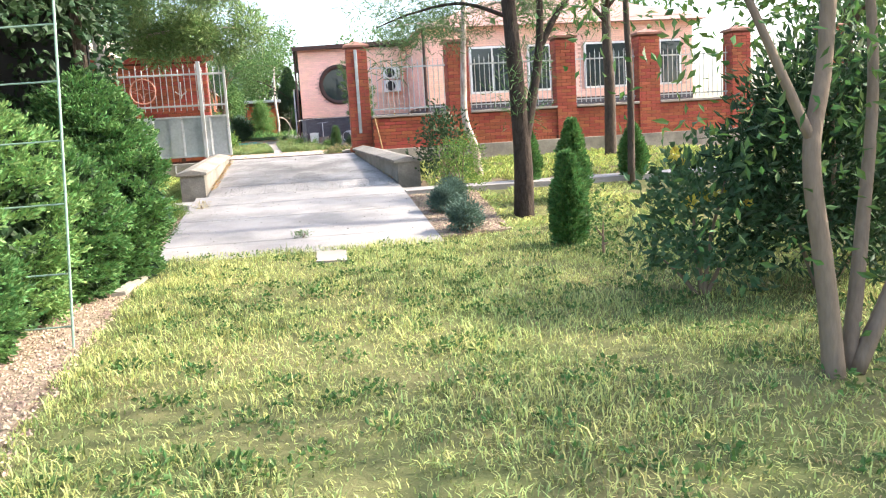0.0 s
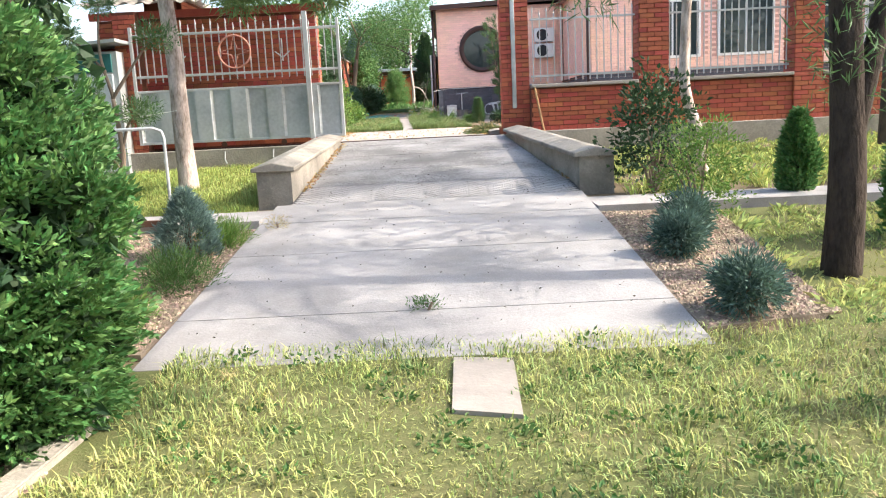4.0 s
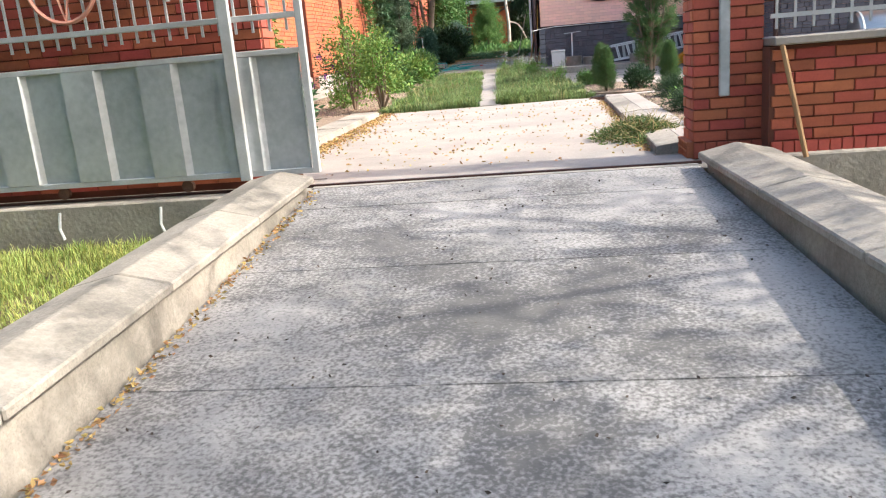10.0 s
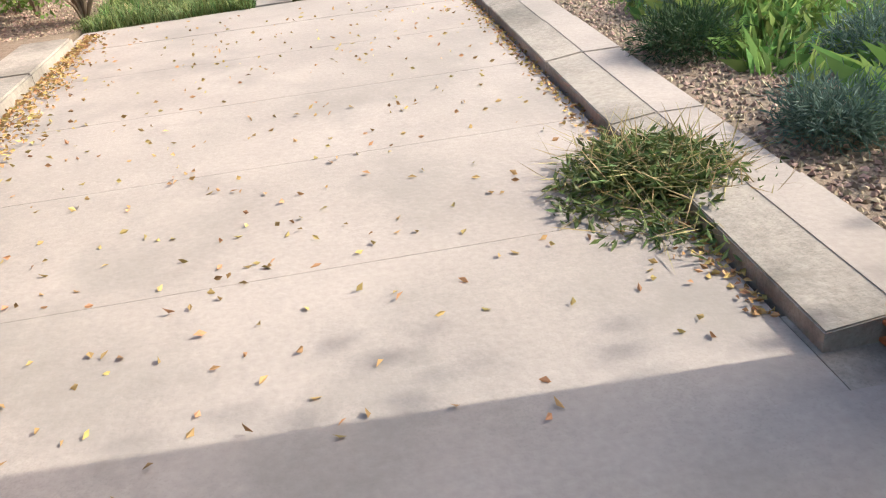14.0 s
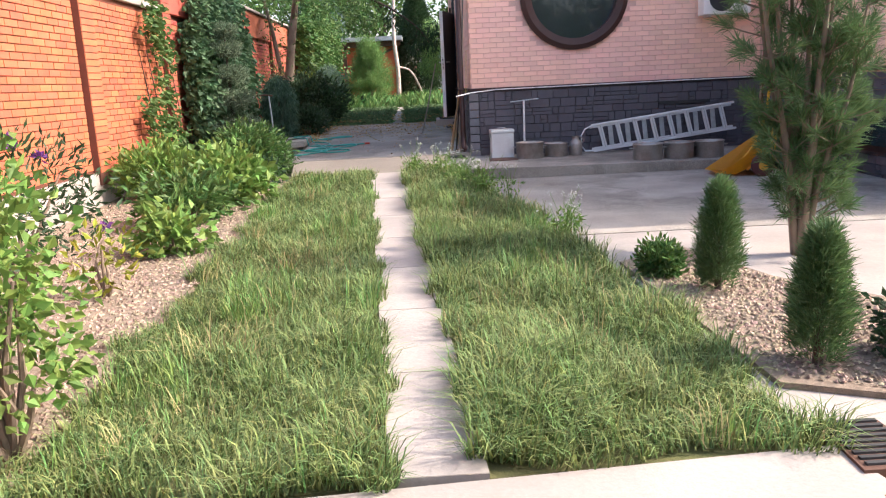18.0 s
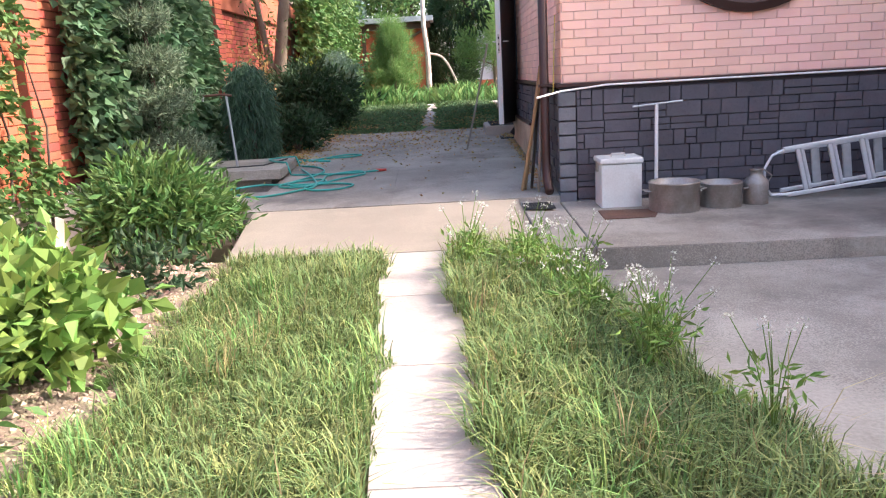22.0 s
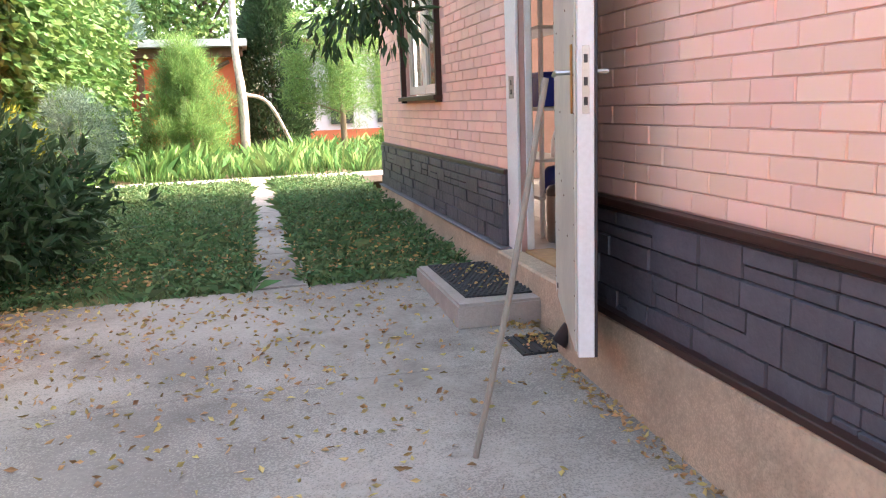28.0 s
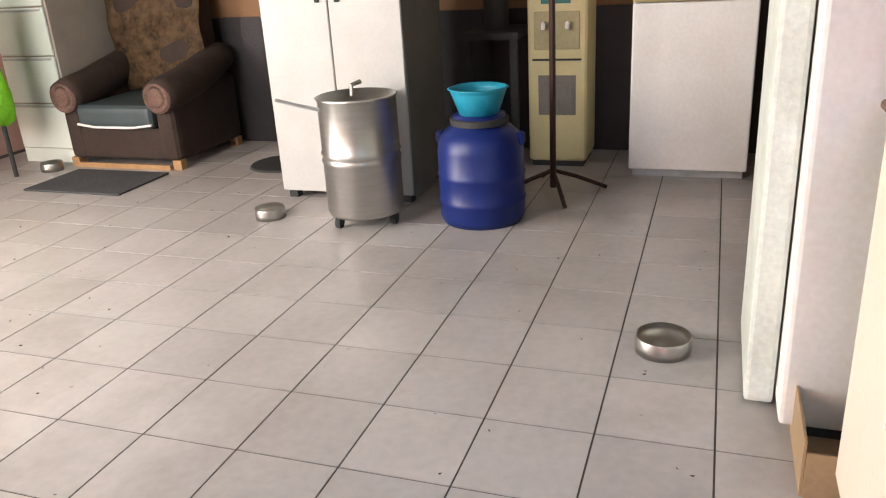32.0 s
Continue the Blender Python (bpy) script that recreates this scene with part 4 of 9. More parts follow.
for i in range(nb):
    x = G0 + 0.12 + i * (G1 - G0 - 0.24) / (nb - 1)
    short = i % 2
    b = box(x - 0.008, x + 0.008, GY - 0.008, GY + 0.008, GM + (0.14 if True else 0), GT - (0.0 if not short else 0.08), bm=None)
    lathe([(0.016, 0), (0.008, 0.05), (0, 0.09)], 6, bm=b, at=(x, GY, GT - (0.0 if not short else 0.08)))
    part("bar", b, GWH, gate)
ORN = mat("pale_red_paint", (0.55, 0.26, 0.20), (0.45, 0.2, 0.15), rough=0.5)
orn = part("ornament", tube([(-3.28 + 0.26 * math.cos(2 * math.pi * i / 28), GY - 0.02, 2.58 + 0.26 * math.sin(2 * math.pi * i / 28)) for i in range(28)], 0.016, 6, closed=True), ORN, gate, "round red steel ornament with a star")
star = []
for i in range(8):
    r = 0.25 if i % 2 == 0 else 0.07
    star.append((-3.28 + r * math.sin(math.pi * i / 4), GY - 0.02, 2.58 + r * math.cos(math.pi * i / 4)))
part("star", tube(star, 0.011, 5, closed=True), ORN, orn)
for x in (-4.2, -2.5):
    b = tube([(x - 0.12, GY - 0.02, 2.55), (x, GY - 0.02, 2.45), (x + 0.12, GY - 0.02, 2.55)], 0.012, 6)
    tube([(x, GY - 0.02, 2.75), (x, GY - 0.02, 2.4)], 0.014, 6, bm=b)
    part("scroll", b, GWH, gate)
for x in (-4.6, -3.6, -2.6, -1.75):
    part("roller", lathe([(0, -0.02), (0.045, -0.02), (0.03, 0), (0.045, 0.02), (0, 0.02)], 14), RUST, gate).matrix_basis = Matrix.Translation((x, GY + 0.05, 1.092)) @ Matrix.Rotation(radians(90), 4, "X")
for x in (-4.55, -3.55, -2.75):
    tagged(part("anchor_hook", tube([(x, 17.6, 0.98), (x - 0.01, 17.58, 0.86), (x + 0.02, 17.57, 0.78)], 0.012, 6), GWH), "bent white steel hook on the concrete footing", "hook")
hut = thing("gate_house", "red brick gate house with corrugated roof behind the gate", "gate house", kind="structure")
part("wall", box(-5.6, -1.98, 18.05, 18.3, 1.0, 3.2), MORTAR_R, hut)
part("pier", box(-5.25, -4.87, 17.8, 18.05, 0.98, 3.3, 0.01), MORTAR_R, hut)
b = bmesh.new()
nn = 80
rows_ = []
for j, (yy, zz) in enumerate(((17.75, 3.42), (20.6, 4.0))):
    rows_.append([b.verts.new((-5.85 + 4.15 * i / nn, yy, zz + 0.03 * math.sin(i * 1.25))) for i in range(nn + 1)])
for i in range(nn):
    b.faces.new((rows_[0][i], rows_[0][i + 1], rows_[1][i + 1], rows_[1][i]))
bmesh.ops.solidify(b, geom=b.faces[:], thickness=0.012)
part("roof", b, mat("asbestos_sheet", (0.40, 0.36, 0.32), (0.28, 0.25, 0.22), rough=0.95), hut)
part("fascia", box(-5.7, -1.8, 17.98, 18.04, 3.2, 3.32), RED_BR, hut)
# brick fence to the east
FENX = [(1.08, 1.55), (3.32, 3.82), (5.88, 6.36), (7.92, 8.45), (10.3, 10.8), (12.8, 13.3)]
fence = thing("brick_fence", "red brick fence with piers and white steel grilles", "fence", kind="structure")
for a, c in FENX:
    oy = 0.24 if a < 2 else 0.0
    dp_, ov = (0.38, 0.02) if a < 2 else (0.42, 0.05)
    ya_, yb_ = 17.78 + oy - ov, 17.78 + oy + dp_ + ov
    part("pier_core", box(a + 0.012, c - 0.012, 17.78 + oy, 17.78 + oy + dp_, 1.0, 3.36), MORTAR_R, fence)
    cap = bmesh.new()
    lo = [cap.verts.new(q) for q in ((a - 0.05, ya_, 3.36), (c + 0.05, ya_, 3.36), (c + 0.05, yb_, 3.36), (a - 0.05, yb_, 3.36))]
    hi = [cap.verts.new(q) for q in ((a - 0.05, ya_, 3.41), (c + 0.05, ya_, 3.41), (c + 0.05, yb_, 3.41), (a - 0.05, yb_, 3.41))]
    tp = cap.verts.new(((a + c) / 2, (ya_ + yb_) / 2, 3.52))
    cap.faces.new(lo[::-1])
    for i in range(4):
        cap.faces.new((lo[i], lo[(i + 1) % 4], hi[(i + 1) % 4], hi[i]))
        cap.faces.new((hi[i], hi[(i + 1) % 4], tp))
    part("pier_cap", cap, mat("tile_cap", (0.33, 0.16, 0.12), rough=0.8), fence)
for (a, c), (d, e) in zip(FENX, FENX[1:]):
    part("wall_core", box(c - 0.012, d + 0.012, 17.83, 18.12, 1.0, 1.76), MORTAR_R, fence)
    part("coping", box(c, d, 17.76, 18.18, 1.765, 1.82, 0.008), CONC_L, fence)
    gr = part("grille", box(c + 0.02, d - 0.02, 17.94, 17.97, 1.94, 1.97), GWH, fence, "white steel bar grille")
    for z in (2.86,):
        part("grille_rail", box(c + 0.02, d - 0.02, 17.94, 17.97, z, z + 0.03), GWH, gr)
    kk = int((d - c - 0.1) / 0.115)
    for i in range(kk + 1):
        x = c + 0.06 + i * (d - c - 0.12) / kk
        bb = box(x - 0.008, x + 0.008, 17.947, 17.963, 1.87, 3.0 - (0.06 if i % 2 else 0))
        lathe([(0.015, 0), (0.007, 0.05), (0, 0.1)], 6, bm=bb, at=(x, 17.955, 3.0 - (0.06 if i % 2 else 0)))
        part("bar", bb, GWH, gr)
part("conduit", box(1.25, 1.32, 17.975, 18.01, 1.45, 3.3, 0.008), ZINC, fence, "grey steel cable channel")
tagged(part("wooden_pole", tube([(1.72, 17.62, 1.05), (1.6, 17.78, 1.78)], 0.018, 8), WOOD), "plain wooden pole leaning on the brick fence", "pole")
# green corrugated fence and shed
gf_ = thing("sheet_fence", "dark green corrugated metal fence", "fence", kind="structure")
GREEN = mat("green_sheet", (0.004, 0.065, 0.024), (0.003, 0.045, 0.017), rough=0.35, bump=0.03, coat=0.3)
x_, y0_, y1_ = -6.3, 10.2, 17.4
zz = np.linspace(0.5, 2.36, 61)
for k in range(4):
    b0 = bmesh.new()
    ya, yb = y0_ + k * 1.8, y0_ + (k + 1) * 1.8 - 0.01
    cols = []
    for i, z in enumerate(zz):
        ph = (i % 12)
        off = 0.085 if 3 <= ph <= 8 else (0.04 if ph in (2, 9) else 0.0)
        cols.append((b0.verts.new((x_ + off, ya, z)), b0.verts.new((x_ + off, yb, z))))
    for p, q in zip(cols, cols[1:]):
        b0.faces.new((p[0], p[1], q[1], q[0]))
    part("sheet", b0, GREEN, gf_)
part("cap", box(x_ - 0.03, x_ + 0.09, y0_, y1_, 2.36, 2.43, 0.01), GREEN, gf_)
shed = thing("shed", "pale grey steel shed with padlocked door and teal lintel", "shed")
part("body", box(-6.28, -5.12, 17.5, 19.0, 0.6, 2.66), ZINC, shed)
TEAL = mat("teal_paint", (0.03, 0.16, 0.16), rough=0.5)
dpan = part("door", box(-6.08, -5.2, 17.45, 17.495, 0.74, 2.3, 0.006), mat("pale_blue_paint", (0.55, 0.60, 0.64), (0.46, 0.5, 0.54), rough=0.5), shed, "pale blue-grey painted steel door")
part("padlock", box(-5.36, -5.28, 17.41, 17.45, 1.55, 1.66, 0.01), BLACK, dpan)
part("hasp", box(-5.34, -5.2, 17.435, 17.45, 1.68, 1.73, 0.004), BLACK, dpan)
part("lintel", box(-6.1, -5.2, 17.46, 17.495, 2.33, 2.62, 0.006), TEAL, shed, "teal painted panel")
part("roof", prism([(-6.6, 17.2), (-5.0, 17.2), (-5.0, 19.2), (-6.6, 19.2)], lambda x, y: 2.68 + 0.06 * (x + 6.6), lambda x, y: 2.73 + 0.06 * (x + 6.6)), ZINC, shed)

# ---- far side ----
far = thing("back_gate", "red brick garage with steel braced gate and pale roof", "garage", kind="structure")
part("wall", box(-8.5, -1.5, 53.0, 53.3, 1.6, 3.95), mat("far_red_brick", (0.60, 0.13, 0.05), (0.46, 0.10, 0.045), rough=0.8, scale=4, fine=30), far)
part("roof", prism([(-8.8, 52.5), (-1.3, 52.5), (-1.3, 57), (-8.8, 57)], lambda x, y: 4.15, lambda x, y: 4.3), ZINC, far)
part("beam", box(-8.6, -1.4, 52.75, 52.95, 3.95, 4.14), RUST, far)
for x in (-5.9, -3.6, -1.6):
    part("post", box(x, x + 0.12, 52.85, 52.97, 1.7, 3.95), RUST, far)
part("brace", tube([(-3.4, 52.9, 3.1), (-1.7, 52.9, 3.85)], 0.05, 6), RUST, far)
pale = thing("pale_pavilion", "pale grey panelled building with red base and dark windows", "building", kind="structure")
part("wall", box(-0.8, 9, 56.0, 60, 1.7, 4.4), mat("pale_panel", (0.55, 0.55, 0.6), (0.45, 0.45, 0.5), rough=0.7), pale)
part("base", box(-0.85, 9, 55.9, 56.0, 1.7, 2.2), RED_BR, pale)
part("roof", box(-1.0, 9.2, 55.6, 60.2, 4.4, 4.55), RUST, pale)
for i in range(7):
    part("window", box(-0.5 + i * 1.25, 0.1 + i * 1.25, 55.93, 56.0, 2.35, 4.2), glass("far_glass", dark=True), pale)
tagged(part("wall_far", box(-30, 30, 62, 62.4, 1.0, 3.4), mat("far_wall", (0.40, 0.22, 0.16), rough=0.9)), "plain brick wall at the end of the plot", "wall", kind="structure")


# ---- plants ----
def unit(v):
    return v / np.maximum(np.linalg.norm(v, axis=1, keepdims=True), 1e-6)


def leaf_mesh(name, pts, dirs, length, width, material, rng, fold=0.25, spread=0.6):
    """One folded leaf (two triangles) at each point."""
    n = len(pts)
    d = unit(np.asarray(dirs) + rng.normal(0, spread, (n, 3)))
    side = unit(np.cross(d, rng.normal(0, 1, (n, 3))))
    nor = np.cross(d, side)
    L = (length * rng.uniform(0.65, 1.25, (n, 1)))
    W = (width * rng.uniform(0.7, 1.2, (n, 1)))
    mid = pts + d * L * 0.45
    v = np.stack([pts, mid + side * W / 2 + nor * W * fold, pts + d * L, mid - side * W / 2 + nor * W * fold], 1).reshape(-1, 3)
    i = np.arange(n) * 4
    f = np.concatenate([np.stack([i, i + 1, i + 2], 1), np.stack([i, i + 2, i + 3], 1)])
    return mesh_of(name, v, f, material)


def clumped(centers, per, radius, rng):
    """Points scattered about centres, with the way outwards from each centre."""
    o = rng.normal(0, 1, (len(centers) * per, 3))
    o = unit(o) * rng.uniform(0.2, 1, (len(o), 1)) ** 0.5
    return np.repeat(centers, per, 0) + o * radius, o


def shell(n, rx, ry, rz, rng, inner=0.75, rough=0.15, low=-1.0):
    d = unit(rng.normal(0, 1, (int(n * 2.5), 3)))
    d = d[d[:, 2] > low][:n]
    k = rng.uniform(inner, 1.0, (len(d), 1)) + rng.normal(0, rough, (len(d), 1)) * 0.6
    return d * k * np.array([rx, ry, rz]), d


def stems(base, tops, r, parent, material, name="stem", seg=6):
    for i, t in enumerate(tops):
        a, c = Vector(base), Vector(t)
        m = (a + c) / 2 + Vector((random.uniform(-0.05, 0.05), random.uniform(-0.05, 0.05), 0.05))
        part(name, tube([a, m, c], [r, r * 0.75, r * 0.35], seg), material, parent)


def shrub(name, label, category, at, rx, ry, rz, material, leaf, clumps, per, seed, stem=None, lw=0.5, nstem=5, up=0.3, inner=0.55, spread=0.7, extra=None, group=""):
    """A leafy bush: stems and a crown of leaf clumps, uneven in outline."""
    rng = np.random.default_rng(seed)
    random.seed(seed)
    t = thing(name, label, category, at, group)
    c, d = shell(clumps, rx, ry, rz, rng, inner=inner, rough=0.2, low=-0.75)
    c[:, 2] += rz * 0.98
    c[:, 2] = np.maximum(c[:, 2], 0.04)
    pts, o = clumped(c, per, leaf * 1.6, rng)
    dirs = np.repeat(d, per, 0) * 0.7 + o * 0.6 + np.array([0, 0, up])
    mpart("crown", leaf_mesh("crown", pts, dirs, leaf, leaf * lw, material, rng, spread=spread), t)
    tops = [tuple(c[rng.integers(len(c))] * np.array([0.7, 0.7, 0.9])) for _ in range(nstem)]
    stems((0, 0, -0.03), tops, 0.012 + 0.01 * rz, t, stem or BARK_T)
    if extra:
        em, en, el = extra
        q = c[rng.integers(0, len(c), en)] + d[rng.integers(0, len(d), en)] * 0.02
        q = q[np.argsort(-q[:, 2])]
        for fl in q:
            p2, o2 = clumped(fl[None], 16, el * 0.25, rng)
            mpart("flower", leaf_mesh("flower", p2, o2 + np.array([0, 0, 0.5]), el * 0.5, el * 0.4, em, rng), t)
    return t


def conifer(name, label, at, h, r, material, seed, n=900, per=10, leaf=0.06, lw=0.45, tip=0.04, round_=0.75, group="", low=0.03, trunk=BARK, spread=0.4, up=0.7):
    """A cone or column of upright sprays round a short trunk."""
    rng = np.random.default_rng(seed)
    t = thing(name, label, "conifer", at, group)
    z = rng.uniform(0, 1, n) ** 0.85
    prof = np.sin(np.clip(z * 0.9 + 0.12, 0, 1) * np.pi) ** 0.5 * (1 - z) ** (1 - round_ * 0.8) + tip
    prof = prof / prof.max()
    a = rng.uniform(0, 2 * np.pi, n)
    wob = 1 + 0.12 * np.sin(a * 3 + z * 9) + rng.normal(0, 0.07, n)
    rr = r * prof * wob * rng.uniform(0.72, 1.0, n)
    c = np.stack([rr * np.cos(a), rr * np.sin(a), low + z * (h - low)], 1)
    d = np.stack([np.cos(a), np.sin(a), np.zeros(n)], 1)
    pts, o = clumped(c, per, leaf * 0.9, rng)
    dirs = np.repeat(d, per, 0) * 0.8 + np.array([0, 0, up]) + o * 0.35
    mpart("crown", leaf_mesh("crown", pts, dirs, leaf, leaf * lw, material, rng, spread=spread), t)
    part("trunk", tube([(0, 0, -0.05), (0, 0, h * 0.4), (0, 0, h * 0.85)], [0.02 + r * 0.07, 0.015 + r * 0.04, 0.006], 7), trunk, t)
    return t


def limbs_tree(name, label, at, trunk_pts, radii, limbs, bark, leafs, seed, clump_r=0.35, per=60, leaf=0.09, lw=0.3, spread=0.9, up=0.2, extra_clumps=(), category="tree", droop=0.0):
    """A tree: tapered trunk, limbs and separate leaf clumps along the limbs."""
    rng = np.random.default_rng(seed)
    t = thing(name, label, category, at)
    part("trunk", tube(bezier(trunk_pts, 6), list(np.interp(np.linspace(0, 1, (len(trunk_pts) - 1) * 6 + 1), np.linspace(0, 1, len(radii)), radii)), 10), bark, t, smooth=True)
    cent = []
    for pts, r in limbs:
        line = bezier(pts, 6)
        part("limb", tube(line, list(np.linspace(r, r * 0.25, len(line))), 7), bark, t, smooth=True)
        for q in line[len(line) // 3::2]:
            for _ in range(2):
                cent.append(np.array(q) + rng.normal(0, clump_r * 0.7, 3))
    cent += [np.array(c) for c in extra_clumps]
    if cent and leafs:
        cent = np.array(cent)
        pts, o = clumped(cent, per, clump_r, rng)
        pts[:, 2] -= droop * rng.uniform(0, 1, len(pts)) * clump_r
        mpart("crown", leaf_mesh("crown", pts, o + np.array([0, 0, up - droop]), leaf, leaf * lw, leafs, rng, spread=spread), t)
    return t


def grass(name, label, inside, box_, n, h, material, seed, zf, width=0.006, lean=0.35, patch=None, tall=False, per=45):
    """Blades in leaning tufts, each a bent strip of two triangles, or three where tall, as one object of stuff."""
    rng = np.random.default_rng(seed)
    m_ = n // per
    tx, ty = rng.uniform(box_[0], box_[1], m_), rng.uniform(box_[2], box_[3], m_)
    ta, th, ts = rng.uniform(0, 2 * np.pi, m_), rng.uniform(0.55, 1.25, m_), rng.uniform(0.03, 0.15, m_)
    k = rng.integers(0, m_, n)
    ox, oy = rng.normal(0, 1, n) * ts[k], rng.normal(0, 1, n) * ts[k]
    x, y = tx[k] + ox, ty[k] + oy
    keep = inside(x, y)
    x, y, k, ox, oy = x[keep], y[keep], k[keep], ox[keep], oy[keep]
    hh = (h[0] + (h[1] - h[0]) * rng.uniform(0, 1, len(x)) ** 1.5) * th[k]
    if patch:
        pn = 0.5 + 0.5 * np.sin(x * patch + 1.7 * np.sin(y * patch * 0.8)) * np.cos(y * patch * 0.9 + np.sin(x * patch * 1.3))
        hh = hh * (0.6 + 0.65 * pn)
    z = np.array([zf(b) for b in y]) - 0.012
    a = np.arctan2(oy + 0.06 * np.sin(ta[k]), ox + 0.06 * np.cos(ta[k])) + rng.normal(0, 0.6, len(x))
    l = lean * rng.uniform(0.2, 1.3, len(x)) * hh
    dx, dy = np.cos(a), np.sin(a)
    half = width * (0.5 if tall else 0.36)
    sx, sy = -dy * half, dx * half
    p = np.stack([x, y, z], 1)
    s = np.stack([sx, sy, 0 * sx], 1)
    m = p + np.stack([dx * l * 0.35, dy * l * 0.35, hh * 0.6], 1)
    tipp = p + np.stack([dx * l, dy * l, hh * (1 - 0.25 * l / np.maximum(hh, 1e-3))], 1)
    v = np.stack([p - s, p + s, m + s * 0.8, m - s * 0.8, tipp], 1).reshape(-1, 3)
    i = np.arange(len(x)) * 5
    f = [np.stack([i, i + 1, i + 2], 1), np.stack([i, i + 2, i + 3], 1), np.stack([i + 3, i + 2, i + 4], 1)] if tall else [np.stack([i, i + 1, i + 2], 1), np.stack([i, i + 2, i + 4], 1)]
    f = np.concatenate(f)
    return tagged(mpart(name, mesh_of(name, v, f, material)), label, "grass", kind="stuff")


def poly_in(pts):
    P = np.array(pts)

    def f(x, y):
        c = np.zeros(len(x), bool)
        j = len(P) - 1
        for i in range(len(P)):
            c ^= ((P[i, 1] > y) != (P[j, 1] > y)) & (x < (P[j, 0] - P[i, 0]) * (y - P[i, 1]) / (P[j, 1] - P[i, 1] + 1e-9) + P[i, 0])
            j = i
        return c
    return f


# lawns
turf = tagged(part("front_lawn_soil", bands([(-1.6, -3), (9, -3), (9, 12.0), (2.55, 12.0), (2.3, 9.1), (1.55, 8.77), (-1.75, 8.77), (-1.5, 5.0), (-1.1, 1.0), (-1.3, -3)], lambda x, y: oz(y) - 0.1, lambda x, y: oz(y) + 0.004), TURF), "mown front lawn turf", "lawn", kind="structure")
FL = poly_in([(-1.55, 9.05), (-1.6, 7.5), (-1.5, 5.2), (-1.32, 3.0), (-1.45, -0.5), (4.2, -0.5), (4.6, 6), (5.0, 11.9), (2.6, 11.9), (2.3, 9.1)])


def noslab(x, y):
    return ~((x > 0.02) & (x < 0.36) & (y > 7.85) & (y < 8.6))


def rag(x, y):
    return x > np.interp(y, [-0.5, 1.0, 4.6, 7.6, 9.0], [-1.4, -1.34, -1.48, -1.58, -1.64]) + 0.16 * np.sin(y * 5.1) * np.sin(y * 1.7 + 1) + 0.07 * np.sin(y * 17)


OY = lambda y: float(np.interp(y, OUT_Y, OUT_Z))
grass("front_lawn", "short patchy green lawn", lambda x, y: FL(x, y) & noslab(x, y) & rag(x, y), (-1.75, 3.8, 0.6, 9.1), 150000, (0.025, 0.085), GRASS_L, 1, OY, 0.0072, 1.0, patch=2.3, tall=True, per=14)
grass("front_lawn_far", "short green lawn below the trees", lambda x, y: FL(x, y) & ((x > 3.7) | (y > 9.0)), (2.2, 5, 3, 12), 36000, (0.03, 0.1), GRASS_L, 16, OY, 0.009, 0.9, patch=2.3)
grass("front_lawn_tufts", "darker green tufts in the mown lawn", lambda x, y: FL(x, y) & noslab(x, y) & rag(x, y) & (np.sin(x * 2.1 + np.sin(y * 1.3)) * np.cos(y * 1.7 + x) > 0.05), (-1.75, 3.8, 0.7, 9.1), 46000, (0.03, 0.10), GRASS_G, 12, OY, 0.0065, 0.9, tall=True)
grass("front_lawn_straw", "dry straw in the mown lawn", lambda x, y: FL(x, y) & noslab(x, y) & rag(x, y) & (np.sin(x * 1.7 + 2) * np.cos(y * 1.2 + x * 0.6) > -0.2), (-1.75, 3.8, 0.7, 9.1), 28000, (0.015, 0.055), GRASS_D, 2, OY, 0.007, 1.5, patch=1.3, tall=True)
rl = np.random.default_rng(13)
cl = np.column_stack([rl.uniform(-1.2, 3.5, 420), rl.uniform(0.8, 9.0, 420)])
cl = cl[noslab(cl[:, 0], cl[:, 1]) & rag(cl[:, 0], cl[:, 1])]
p_, o_ = clumped(np.column_stack([cl, [OY(q) + 0.02 for q in cl[:, 1]]]), 22, 0.09, rl)
p_[:, 2] = np.abs(p_[:, 2] - 0.05) * 0.35 + 0.06 + np.interp(p_[:, 1], OUT_Y, OUT_Z) - 0.05
tagged(mpart("lawn_weeds", leaf_mesh("lawn_weeds", p_, o_ * np.array([1, 1, 0.2]) + np.array([0, 0, 0.4]), 0.035, 0.02, MIDLEAF, rl)), "small broad-leaved weeds in the lawn", "weeds", kind="stuff")
GW = poly_in([(-2.03, 13.0), (-5.0, 13.05), (-5.0, 17.6), (-2.03, 17.6)])
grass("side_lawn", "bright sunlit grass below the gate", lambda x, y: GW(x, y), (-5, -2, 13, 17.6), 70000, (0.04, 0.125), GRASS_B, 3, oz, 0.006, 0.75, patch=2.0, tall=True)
GE = poly_in([(1.95, 12.95), (9, 12.85), (9, 17.65), (1.55, 17.65)])
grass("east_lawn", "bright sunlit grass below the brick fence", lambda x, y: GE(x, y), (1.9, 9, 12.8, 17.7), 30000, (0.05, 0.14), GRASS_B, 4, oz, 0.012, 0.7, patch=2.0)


def wav(y, k):
    return 0.05 * np.sin(y * 6.1 + k) * np.sin(y * 2.3 + 2 * k) + 0.025 * np.sin(y * 23 + k)


def west_in(x, y):
    return (y > 24.2 + 0.05 * np.sin(x * 9)) & (y < 32.25) & (x > np.interp(y, [24.2, 32.2], [-2.42, -2.5]) + 2 * wav(y, 1)) & (x < np.interp(y, [24.2, 32.3], [-0.97, -1.5]) + 0.015 + wav(y, 2))


